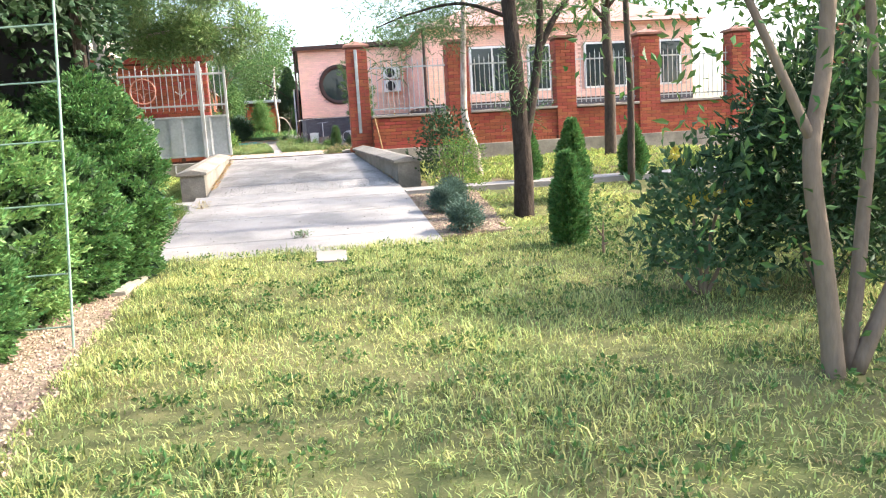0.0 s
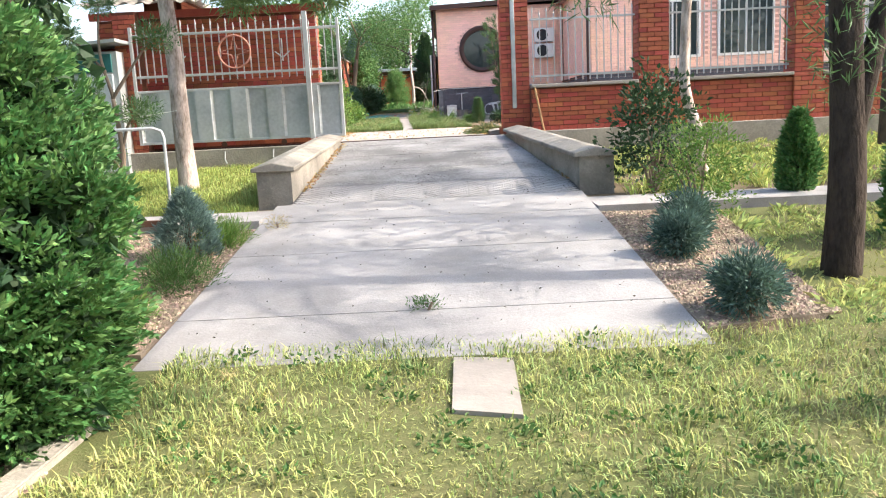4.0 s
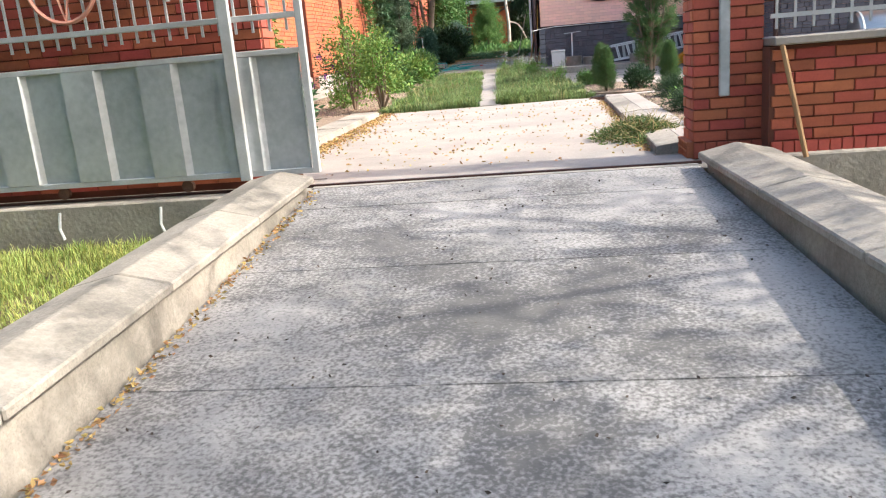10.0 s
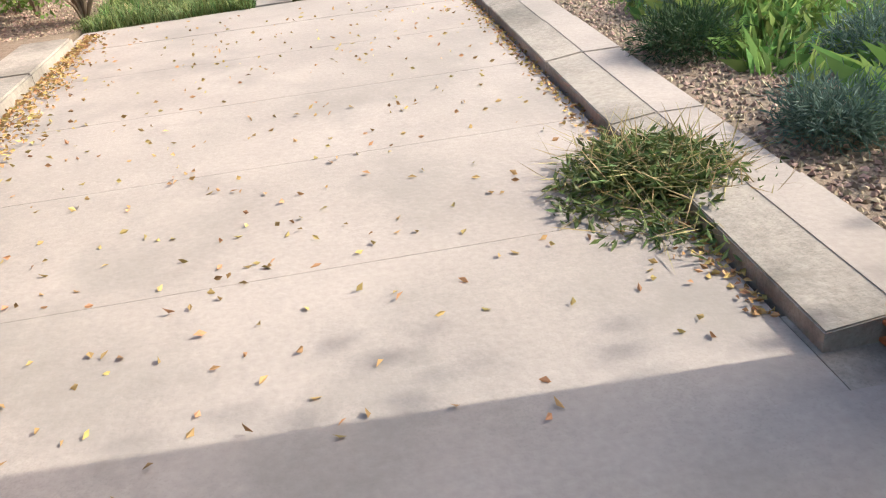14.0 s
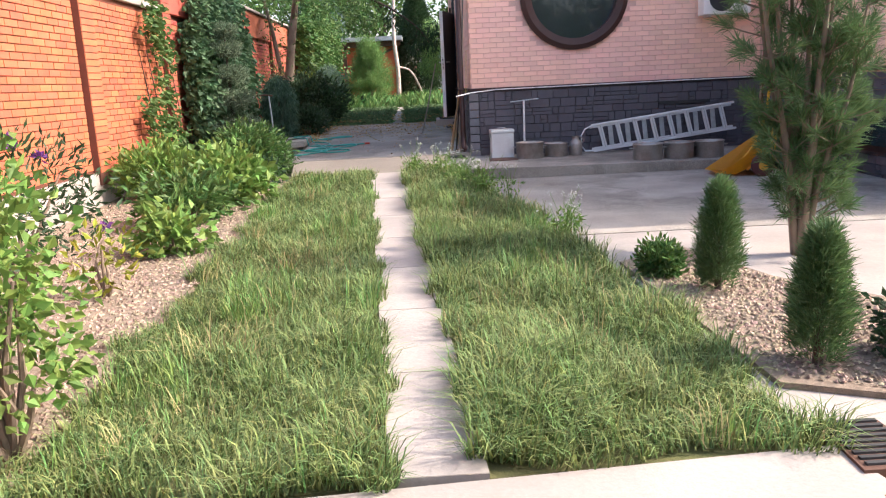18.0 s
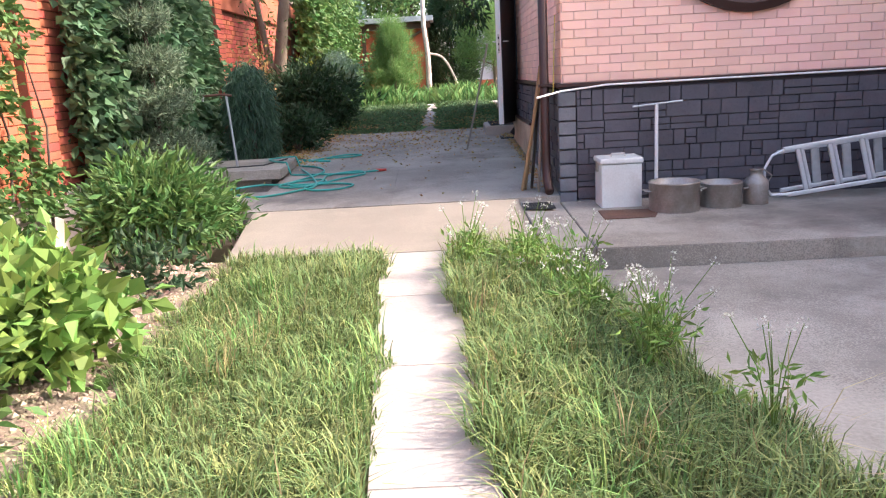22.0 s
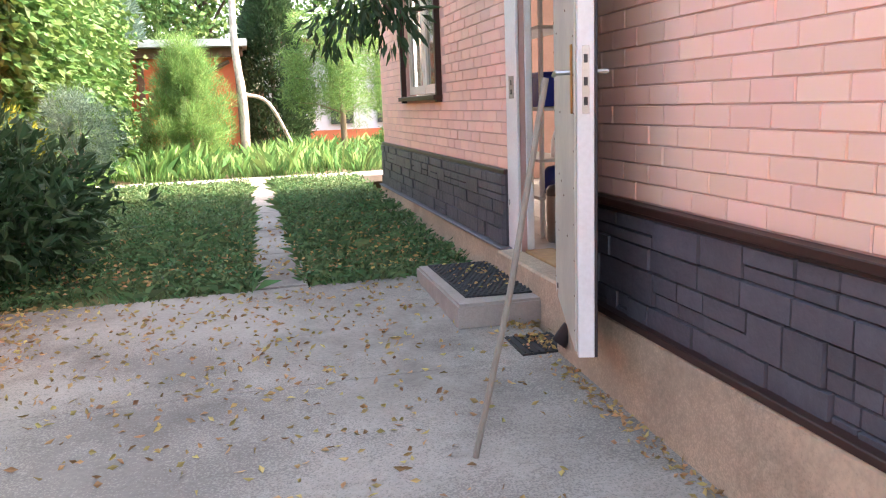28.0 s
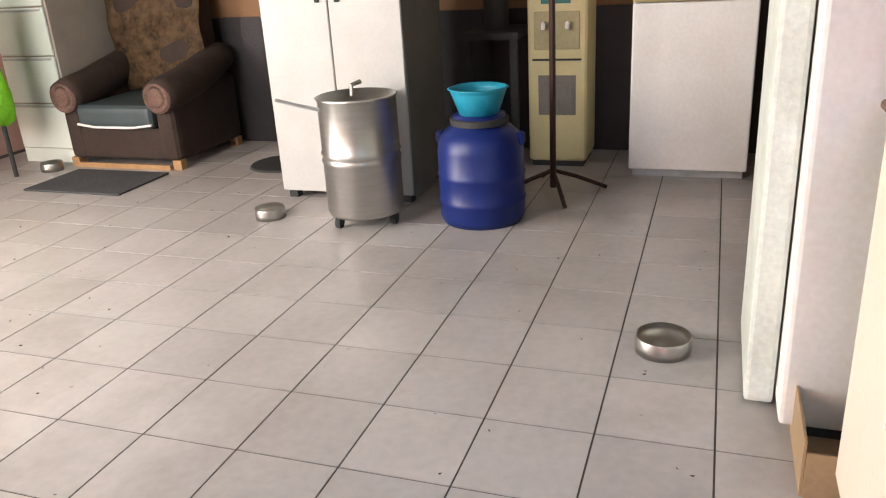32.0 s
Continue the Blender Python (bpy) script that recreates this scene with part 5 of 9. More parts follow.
def east_in(x, y):
    return (y > 24.33 + 0.06 * np.sin(x * 7)) & (y < 32.22) & (x > np.interp(y, [24.2, 32.3], [-0.6, -1.04]) - 0.015 + wav(y, 3)) & (x < np.interp(y, [24.4, 27, 29.2, 32.2], [0.72, 0.5, 0.24, -0.43]) + 1.5 * wav(y, 4))


grass("path_lawn_west", "tall lush grass beside the garden path", west_in, (-2.6, -0.8, 24.1, 32.3), 112000, (0.06, 0.17), GRASS_G, 5, gz, 0.007, 1.05, patch=3.1, tall=True)
grass("path_lawn_east", "tall lush grass beside the garden path", east_in, (-1.2, 0.9, 24.3, 32.3), 128000, (0.07, 0.22), GRASS_G, 6, gz, 0.007, 1.05, patch=2.7, tall=True)
grass("path_lawn_tufts", "lighter tufts rising from the tall grass", lambda x, y: (west_in(x, y) | east_in(x, y)) & (np.sin(x * 5 + y) * np.cos(y * 2.1 - x * 2) > 0.25), (-2.6, 0.9, 24.1, 32.3), 20000, (0.10, 0.25), GRASS_W, 14, gz, 0.0075, 0.7, tall=True)
grass("path_lawn_straw", "straw stalks in the tall grass", lambda x, y: west_in(x, y) | east_in(x, y), (-2.6, 0.8, 24.3, 32.3), 3500, (0.05, 0.3), GRASS_D, 7, gz, 0.005, 0.9, tall=True)
GB1 = poly_in([(-3.2, 40.03), (-1.49, 40.03), (-1.47, 46.55), (-4.4, 46.55), (-4.4, 41.5)])
GB2 = poly_in([(-1.16, 40.04), (0.04, 40.04), (0.06, 46.5), (-1.16, 46.5)])
# darker blade copy: the shade on the back lawn is put into its colour
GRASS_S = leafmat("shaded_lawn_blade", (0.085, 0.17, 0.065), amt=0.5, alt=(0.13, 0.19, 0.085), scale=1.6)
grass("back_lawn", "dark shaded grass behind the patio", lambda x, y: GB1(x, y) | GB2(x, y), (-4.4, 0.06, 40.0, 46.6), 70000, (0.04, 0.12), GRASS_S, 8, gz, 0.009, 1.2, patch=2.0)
rc_ = np.random.default_rng(17)
q_ = np.column_stack([rc_.uniform(-4.3, 0.06, 26000), rc_.uniform(40.05, 46.5, 26000)])
q_ = q_[(GB1(q_[:, 0], q_[:, 1]) | GB2(q_[:, 0], q_[:, 1])) & (np.sin(q_[:, 0] * 3 + q_[:, 1]) * np.cos(q_[:, 1] * 2.2 - q_[:, 0]) > -0.6)]
q_ = np.column_stack([q_, np.interp(q_[:, 1], IN_Y, IN_Z) + rc_.uniform(0.0, 0.09, len(q_))])
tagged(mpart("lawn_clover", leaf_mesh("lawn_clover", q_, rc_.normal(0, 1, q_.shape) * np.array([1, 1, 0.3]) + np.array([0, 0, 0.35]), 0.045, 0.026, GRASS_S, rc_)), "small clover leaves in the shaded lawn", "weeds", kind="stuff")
GB3 = poly_in([(-5, 47.4), (7, 47.4), (7, 53), (-5, 53)])
grass("far_meadow", "tall sunlit meadow grass", lambda x, y: GB3(x, y), (-5, 7, 47.3, 53), 30000, (0.12, 0.5), GRASS_M, 9, gz, 0.018, 0.5, patch=1.2)
YB = poly_in([(1.9, 18.6), (8, 18.6), (8, 23.7), (2.6, 23.7), (1.6, 22.8)])
grass("bed_weeds", "fresh green weeds in the gravel bed", lambda x, y: YB(x, y), (1.5, 8, 18.5, 23.8), 36000, (0.08, 0.36), GRASS_W, 10, gz, 0.015, 0.8, patch=1.7)
rb_ = np.random.default_rng(15)
cl = np.column_stack([rb_.uniform(2.1, 6.5, 900), rb_.uniform(18.8, 23.5, 900)])
cl = cl[np.sin(cl[:, 0] * 2 + cl[:, 1]) * np.cos(cl[:, 1] * 1.6) > -0.45]
p_, o_ = clumped(np.column_stack([cl, [gz(q) + 0.14 for q in cl[:, 1]]]), 26, 0.13, rb_)
tagged(mpart("bed_ground_cover", leaf_mesh("bed_ground_cover", p_, o_ + np.array([0, 0, 0.5]), 0.06, 0.03, LTLEAF, rb_)), "leafy bright green ground cover in the bed", "weeds", kind="stuff")

# hedge of thujas, ivy mass behind
rngA = np.random.default_rng(21)


def thuja(label, at, h, r, material, seed, n=620, tip=0.2):
    """A bush of flat upright fans: each fan is a few broad scale-leaf sprays."""
    rng = np.random.default_rng(seed)
    t = thing("thuja_bush", label, "conifer", at, "thuja hedge")
    z = rng.uniform(0, 1, n)
    prof = np.sin(np.clip(z * 0.88 + 0.14, 0, 1) * np.pi) ** 0.45 + tip * 0.3
    prof /= prof.max()
    a = rng.uniform(0, 2 * np.pi, n)
    lump = 1 + 0.15 * np.sin(a * 4 + z * 9) * np.cos(z * 17 + a) + rng.normal(0, 0.075, n)
    rr = r * prof * lump
    d = np.stack([np.cos(a), np.sin(a), 0.25 + 0.9 * (z - 0.3)], 1)
    c = np.stack([rr * np.cos(a), rr * np.sin(a), 0.03 + z * (h - 0.16)], 1)
    u = unit(np.cross(d, np.array([0, 0, 1.0])) + rng.normal(0, 0.35, (n, 3)))
    k = 13
    f = np.linspace(-1, 1, k)
    fan = unit(d * 0.9 + np.array([0, 0, 0.2]) + rng.normal(0, 0.25, (n, 3)))
    dirs = (fan[:, None] * np.cos(f * 0.95)[None, :, None] + u[:, None] * np.sin(f * 0.95)[None, :, None]).reshape(-1, 3)
    pts = (c[:, None] + u[:, None] * (f * 0.035)[None, :, None] - d[:, None] * 0.05).reshape(-1, 3)
    pts = np.concatenate([pts + dirs * w + rng.normal(0, 0.007, pts.shape) for w in (0.01, 0.04, 0.07, 0.1)])
    dirs = np.concatenate([dirs] * 4)
    mpart("crown", leaf_mesh("crown", pts, dirs, 0.043, 0.02, material, rng, spread=0.3, fold=0.1), t)
    # dark leaves inside the crown: shade between the sprays, put into the colour
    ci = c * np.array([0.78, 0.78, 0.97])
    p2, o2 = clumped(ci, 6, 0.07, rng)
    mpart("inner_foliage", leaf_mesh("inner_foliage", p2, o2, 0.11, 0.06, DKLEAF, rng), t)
    part("trunk", tube([(0, 0, -0.05), (0, 0, h * 0.4), (0, 0, h * 0.85)], [0.06, 0.04, 0.01], 7), BARK, t)
    return t


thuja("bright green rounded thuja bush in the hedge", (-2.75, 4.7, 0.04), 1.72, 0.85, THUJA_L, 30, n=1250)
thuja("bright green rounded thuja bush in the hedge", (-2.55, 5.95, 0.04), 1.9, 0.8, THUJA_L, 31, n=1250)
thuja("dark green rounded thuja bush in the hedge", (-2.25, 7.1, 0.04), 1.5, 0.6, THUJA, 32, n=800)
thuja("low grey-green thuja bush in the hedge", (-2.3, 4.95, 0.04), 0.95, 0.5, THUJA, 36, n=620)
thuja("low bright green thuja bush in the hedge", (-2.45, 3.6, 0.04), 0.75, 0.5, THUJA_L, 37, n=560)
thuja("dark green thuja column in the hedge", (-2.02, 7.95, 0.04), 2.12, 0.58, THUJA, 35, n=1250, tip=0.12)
iv = thing("ivy_arbour", "tall dark arbour overgrown with ivy", "arbour", (-4.05, 7.2, 0.0))
AH = 4.3
for dx, dy in ((-1.2, -2.4), (1.6, -2.4), (-1.2, 1.6), (1.85, 1.6)):
    part("post", box(dx - 0.05, dx + 0.05, dy - 0.05, dy + 0.05, 0, AH), BARK, iv)
part("roof_frame", prism([(-1.4, -3.9), (1.6, -3.9), (2.1, 1.8), (-1.4, 1.8)], AH - 0.05, AH + 0.05), BARK, iv)
# black sheets added behind the ivy for the deep shade inside
part("back_shade_sheet", box(-1.3, -1.22, -3.6, 2.4, 0.05, AH), BLACK, iv, "plain black sheet for the shaded inside of the arbour")
part("end_shade_sheet", box(-1.3, 1.9, 1.7, 1.76, 0.05, AH), BLACK, iv, "plain black sheet for the shaded inside of the arbour")
nn = 1500
yy_ = rngA.uniform(-3.9, 1.9, nn)
edge = np.interp(yy_, [-3.9, 2.6], [1.6, 2.15])
c = np.concatenate([np.stack([rngA.uniform(-1.5, 2.0, 700), rngA.uniform(-3.9, 1.9, 700), rngA.normal(AH, 0.12, 700)], 1),
                    np.stack([edge + rngA.normal(0, 0.12, nn), yy_, AH + 0.1 - np.abs(rngA.normal(0, 0.75, nn)) - 0.3 * np.sin(yy_ * 2.3) ** 2], 1),
                    np.stack([rngA.uniform(-1.4, 2.15, 1300), rngA.normal(1.8, 0.12, 1300), rngA.uniform(0.3, AH, 1300)], 1)])
p_, o_ = clumped(c, 13, 0.14, rngA)
mpart("ivy", leaf_mesh("ivy", p_, o_ + np.array([0.5, -0.2, -0.5]), 0.085, 0.075, DKLEAF, rngA, spread=0.4), iv)
# trellis
tz = thing("trellis", "thin pale green metal trellis ladder", "trellis", (-1.56, 5.21, 0.05))
TREL = mat("trellis_paint", (0.35, 0.50, 0.42), (0.25, 0.36, 0.3), rough=0.5, metal=0.2)
part("upright", tube([(0, 0, -0.02), (0.07, 0, 1.0), (0.15, 0, 2.3)], 0.0085, 8), TREL, tz)
part("upright", tube(bezier([(-0.48, 0.05, -0.02), (-0.44, 0.05, 0.9), (-0.42, 0.05, 1.6), (-0.36, 0.04, 1.95), (-0.2, 0.02, 2.03)], 5), 0.0085, 8), TREL, tz)
for z in (0.15, 0.49, 0.93, 1.32, 1.68, 2.02):
    part("rung", tube([(0.07 * z, 0, z), (-0.45 if z < 1.9 else -0.25, 0.05, z - 0.008)], 0.006, 6), TREL, tz)

# garden trees
limbs_tree("smooth_bark_tree", "three-stemmed young tree with smooth tan bark", (2.31, 3.11, 0.02), [(0, 0, -0.05), (-0.06, 0.0, 0.5), (-0.12, 0.02, 1.05), (0.0, 0.1, 1.5), (0.02, 0.1, 2.3), (-0.1, 0.1, 3.2)], [0.055, 0.045, 0.04, 0.036, 0.03, 0.02],
           [([(0.08, 0.03, 0.05), (0.2, 0.1, 0.7), (0.32, 0.2, 1.5), (0.36, 0.4, 2.6), (0.5, 0.6, 3.6)], 0.04), ([(0.1, 0.0, 0.05), (0.35, 0.0, 0.6), (0.7, 0.1, 1.4), (1.0, 0.2, 2.4), (1.5, 0.4, 3.6)], 0.042),
            ([(-0.11, 0.02, 1.1), (-0.3, 0.1, 1.6), (-0.45, 0.3, 2.2), (-0.6, 0.5, 3.0)], 0.026)], BARK_T, MIDLEAF, 41, clump_r=0.5, per=60, leaf=0.07, lw=0.4,
           # leaf clumps added clear of the limbs, mostly unseen, to shade the near lawn
           extra_clumps=[(np.random.default_rng(5 + i).uniform(-0.2, 3.6), np.random.default_rng(50 + i).uniform(-4.4, 0.3), np.random.default_rng(90 + i).uniform(2.6, 4.6)) for i in range(52)]
           + [(np.random.default_rng(205 + i).uniform(0.0, 3.4), np.random.default_rng(250 + i).uniform(-3.6, 1.1), np.random.default_rng(290 + i).uniform(3.1, 5.2)) for i in range(9)], droop=0.3)
shrub("leafy_bush", "large dark green bush with drooping divided leaves", "bush", (3.4, 4.75, 0.03), 0.58, 0.6, 0.92, DKLEAF, 0.1, 600, 12, 42, lw=0.3)
shrub("leafy_bush", "tall dark green bush behind the rose", "bush", (4.5, 5.3, 0.03), 0.7, 0.6, 0.85, MIDLEAF, 0.1, 260, 12, 43, lw=0.35)
shrub("leafy_bush", "tall light green bush at the lawn edge", "bush", (4.6, 3.0, 0.03), 0.8, 0.8, 1.3, LTLEAF, 0.1, 330, 12, 44, lw=0.35)
shrub("rose_bush", "rose bush with pale yellow blooms", "rose bush", (2.64, 4.95, 0.04), 0.42, 0.42, 0.55, IVYLEAF, 0.075, 170, 9, 45, lw=0.6, extra=(YELF, 7, 0.09))
shrub("young_rose", "thin young rose with sparse leaves", "rose bush", (2.72, 7.0, 0.05), 0.14, 0.14, 0.35, MIDLEAF, 0.05, 22, 7, 46, lw=0.6, nstem=3)
for i, (x, y, h, r) in enumerate(((2.63, 7.7, 0.92, 0.155), (3.75, 10.75, 1.12, 0.2), (5.3, 12.2, 0.85, 0.2), (3.64, 12.6, 0.8, 0.16))):
    conifer("thuja_cone", "small dark green thuja cone on the lawn", (x, y, oz(y)), h, r, THUJA, 60 + i, n=1000, per=10, leaf=0.06, group="thuja cones")
limbs_tree("dark_pine", "dark rough-barked pine forking low", (2.79, 10.0, 0.12), [(0, 0, -0.05), (0.02, 0, 0.8), (-0.02, 0.05, 2.0), (-0.1, 0.1, 3.6), (-0.15, 0.1, 5.4)], [0.14, 0.12, 0.10, 0.08, 0.05],
           [([(0.03, 0, 0.95), (0.2, 0.05, 1.6), (0.34, 0.1, 2.3), (0.4, 0.1, 3.6), (0.6, 0.2, 5.2)], 0.085), ([(0.33, 0.1, 2.2), (0.7, 0.2, 2.75), (1.3, 0.4, 3.3), (2.0, 0.6, 3.7)], 0.05),
            ([(-0.05, 0.05, 2.6), (-0.6, 0.4, 2.85), (-1.2, 0.7, 2.8), (-1.7, 0.9, 2.65)], 0.03), ([(-0.1, 0.1, 3.4), (-0.8, -0.4, 3.8), (-1.5, -0.7, 3.9)], 0.035), ([(0.4, 0.1, 3.8), (1.2, -0.5, 4.2), (2.0, -0.9, 4.3)], 0.035),
            # the last two limbs are added high up to throw shade on the lawn
            ([(-0.12, 0.1, 4.4), (-0.7, 0.9, 4.7), (-1.3, 1.6, 4.9)], 0.03), ([(0.5, 0.1, 4.4), (1.0, 1.0, 4.8), (1.5, 1.7, 5.0)], 0.03), ([(0.4, 0.1, 3.5), (1.4, -0.7, 4.0), (2.5, -1.6, 4.2)], 0.035), ([(0.4, 0.1, 3.9), (1.0, -1.1, 4.4), (1.7, -2.2, 4.6)], 0.03)], BARK_DK, PINELEAF, 47, clump_r=0.32, per=105, leaf=0.14, lw=0.1, spread=0.7)
limbs_tree("leaning_pine", "slender pale-barked pine with a bent stem", (3.05, 13.7, 0.45), [(0, 0, 0), (-0.08, 0, 0.6), (-0.22, 0, 1.1), (-0.2, 0.05, 1.8), (-0.12, 0.1, 3.2), (-0.1, 0.1, 4.6)], [0.075, 0.07, 0.06, 0.055, 0.045, 0.03],
           [([(-0.15, 0.1, 2.6), (-0.8, 0.0, 2.75), (-1.5, -0.2, 2.7)], 0.03), ([(-0.14, 0.1, 2.9), (0.5, 0.2, 3.1), (1.2, 0.3, 3.1)], 0.03), ([(-0.12, 0.1, 3.6), (-0.9, -0.5, 3.9), (-1.6, -0.9, 4.0)], 0.03), ([(-0.1, 0.1, 4.0), (0.7, 0.7, 4.3), (1.3, 1.2, 4.4)], 0.03)], BARK_P, PINELEAF, 48, clump_r=0.32, per=260, leaf=0.14, lw=0.1)
limbs_tree("slim_tree", "slim straight tree on the far lawn", (5.0, 11.6, 0.35), [(0, 0, 0), (0.02, 0, 1.5), (0, 0.05, 3.0), (0.05, 0, 5.0)], [0.06, 0.05, 0.045, 0.025],
           [([(0, 0, 2.9), (-0.6, 0.2, 3.5), (-1.2, 0.4, 3.9)], 0.03), ([(0, 0, 3.2), (0.7, -0.2, 3.8), (1.3, -0.3, 4.2)], 0.03), ([(0, 0, 3.8), (0.2, 0.8, 4.5), (0.3, 1.4, 4.9)], 0.03), ([(0, 0, 3.6), (-0.2, -0.8, 4.2), (-0.3, -1.3, 4.6)], 0.03)], BARK, MIDLEAF, 49, clump_r=0.45, per=55, leaf=0.12, lw=0.4)
# made-up tree, placed so that its crown dapples the upper ramp
limbs_tree("broad_tree", "tall leafy tree added to shade the ramp", (6.4, 15.9, 0.5), [(0, 0, 0), (0.02, 0, 1.6), (0, 0.05, 3.2), (0.05, 0, 5.4)], [0.13, 0.11, 0.09, 0.05],
           [([(0, 0, 2.9), (-0.9, 0.3, 4.0), (-1.9, 0.5, 4.6)], 0.05), ([(0, 0, 3.2), (0.9, -0.2, 4.2), (1.8, -0.3, 4.9)], 0.05), ([(0, 0, 3.4), (0.3, 1.1, 4.6), (0.4, 2.0, 5.2)], 0.05), ([(0, 0, 3.2), (-0.3, -1.2, 4.3), (-0.4, -2.1, 5.0)], 0.05), ([(0, 0, 4.0), (-1.0, -0.8, 5.3), (-1.6, -1.3, 5.9)], 0.04), ([(0, 0, 4.2), (-0.9, 0.9, 5.5), (-1.5, 1.5, 6.0)], 0.04)], BARK, MIDLEAF, 50, clump_r=0.65, per=62, leaf=0.115, lw=0.5)
limbs_tree("whitewashed_pine", "pine with a pale whitewashed peeling trunk", (-3.38, 15.1, 0.5), [(0, 0, 0), (-0.02, 0, 0.8), (-0.03, 0, 1.8), (-0.1, 0, 3.2), (-0.12, 0, 4.8)], [0.135, 0.115, 0.105, 0.09, 0.06],
           [([(-0.1, 0, 2.55), (0.5, -0.2, 2.75), (1.1, -0.4, 2.85), (1.8, -0.5, 2.9), (2.5, -0.6, 2.85)], 0.045), ([(-0.1, 0, 3.0), (0.6, -0.9, 3.4), (1.5, -1.6, 3.6), (2.4, -2.2, 3.5)], 0.045), ([(-0.1, 0, 3.2), (-0.8, -0.6, 3.6), (-1.5, -1.0, 3.8)], 0.04),
            ([(-0.1, 0, 3.6), (0.3, 0.8, 4.2), (0.7, 1.4, 4.6)], 0.035), ([(-0.1, 0, 3.8), (1.0, 0.2, 4.2), (2.0, 0.3, 4.3)], 0.04), ([(-0.1, 0, 3.4), (-0.9, 0.6, 3.9), (-1.6, 1.0, 4.2)], 0.04)], BARK_P, BOUGH, 51, clump_r=0.33, per=620, leaf=0.16, lw=0.13)
bon = [([(0.02, 0, 0.62), (-0.2, 0.02, 0.95), (-0.3, 0.0, 1.3)], 0.022), ([(0.03, 0, 0.75), (0.15, 0, 1.05), (0.3, 0.0, 1.12)], 0.02), ([(-0.02, 0, 1.3), (0.25, 0, 1.65), (0.5, 0, 1.95)], 0.022), ([(0.0, 0, 1.3), (-0.1, 0, 1.8), (-0.05, 0, 2.35)], 0.022), ([(-0.06, 0, 1.6), (-0.35, 0.1, 1.9), (-0.5, 0.1, 2.0)], 0.016), ([(0.02, 0, 0.45), (-0.12, 0.1, 0.6), (-0.22, 0.15, 0.62)], 0.015)]
rb = np.random.default_rng(52)
bt = thing("cloud_pine", "small pine pruned into needle clouds on bare limbs", "tree", (-3.62, 13.55, 0.45))
part("trunk", tube(bezier([(0, 0, -0.03), (-0.03, 0, 0.3), (0.03, 0, 0.7), (-0.01, 0, 1.3)], 6), list(np.linspace(0.045, 0.025, 19)), 8), BARK_T, bt, smooth=True)
cc = []
for pts, r in bon:
    ln = bezier(pts, 5)
    part("limb", tube(ln, list(np.linspace(r, r * 0.4, len(ln))), 6), BARK_T, bt, smooth=True)
    cc += [np.array(ln[-1]) + rb.normal(0, 0.07, 3) for _ in range(7)]
p_, o_ = clumped(np.array(cc), 130, 0.13, rb)
mpart("crown", leaf_mesh("crown", p_, o_ + np.array([0, 0, 0.3]), 0.075, 0.011, PINELEAF, rb), bt)
conifer("blue_spruce", "small blue spruce beside the driveway", (-2.15, 11.15, oz(11.15)), 0.56, 0.23, SPRUCE_B, 53, n=300, per=20, leaf=0.06, lw=0.2, round_=0.45, group="dwarf spruces")
for i, (x, y, r) in enumerate(((1.84, 9.25, 0.2), (1.82, 10.55, 0.17), (2.02, 11.0, 0.19))):
    shrub("blue_spruce", "round blue-green dwarf spruce in the gravel bed", "spruce", (x, y, oz(y) + 0.02), r * 0.9, r * 0.9, r * 0.9, BLUELEAF, 0.055, 120, 24, 54 + i, lw=0.28, up=0.2, spread=0.4, group="dwarf spruces")
shrub("spirea_bush", "fine-leaved light bush beside the walk", "bush", (2.25, 11.4, oz(11.4)), 0.38, 0.35, 0.5, LTLEAF, 0.045, 260, 10, 58, lw=0.4)
shrub("tall_rose", "tall many-stemmed rose bush with glossy leaves", "rose bush", (2.3, 13.1, 0.43), 0.5, 0.4, 0.7, DKLEAF, 0.07, 190, 9, 59, lw=0.6, nstem=14, inner=0.35)
shrub("rose_bush", "rose bush with dark red-green leaves", "rose bush", (-3.05, 10.7, oz(10.7)), 0.36, 0.36, 0.42, DKLEAF, 0.075, 130, 9, 65, lw=0.65, nstem=7)
shrub("rose_bush", "leafy rose bush near the plastic pot", "rose bush", (-3.0, 9.8, oz(9.8)), 0.36, 0.36, 0.3, MIDLEAF, 0.08, 130, 9, 66, lw=0.65, nstem=7)
for i, (x, y, r, h) in enumerate(((-2.0, 10.35, 0.25, 0.1), (-2.2, 9.6, 0.2, 0.08), (-1.95, 11.5, 0.16, 0.07))):
    shrub("grass_clump", "low fine grassy clump at the driveway edge", "grass clump", (x, y, oz(y)), r, r, h, LTLEAF if i else MIDLEAF, 0.09, 160, 14, 67 + i, lw=0.07, nstem=1, up=0.9)
shrub("joint_weed", "small green weed growing from the driveway joint", "weed", (-0.12, 9.56, gz(9.56)), 0.11, 0.04, 0.006, MIDLEAF, 0.03, 40, 8, 70, lw=0.2, nstem=1, up=0.6)
shrub("tangled_weed", "dry tuft of weed on the driveway edge", "weed", (-1.55, 11.95, gz(11.9)), 0.06, 0.06, 0.02, GRASS_D, 0.05, 40, 8, 71, lw=0.08, nstem=1)
# bucket and hoop
pot = thing("plastic_tub", "upturned dark grey plastic tub", "tub", (-3.12, 11.6, oz(11.6)))
part("tub", lathe([(0.0, 0.30), (0.12, 0.30), (0.135, 0.29), (0.14, 0.27), (0.165, 0.02), (0.175, 0.015), (0.175, 0.0), (0.16, 0.0)], 28), mat("tub_plastic", (0.03, 0.035, 0.04), rough=0.5), pot, smooth=True)
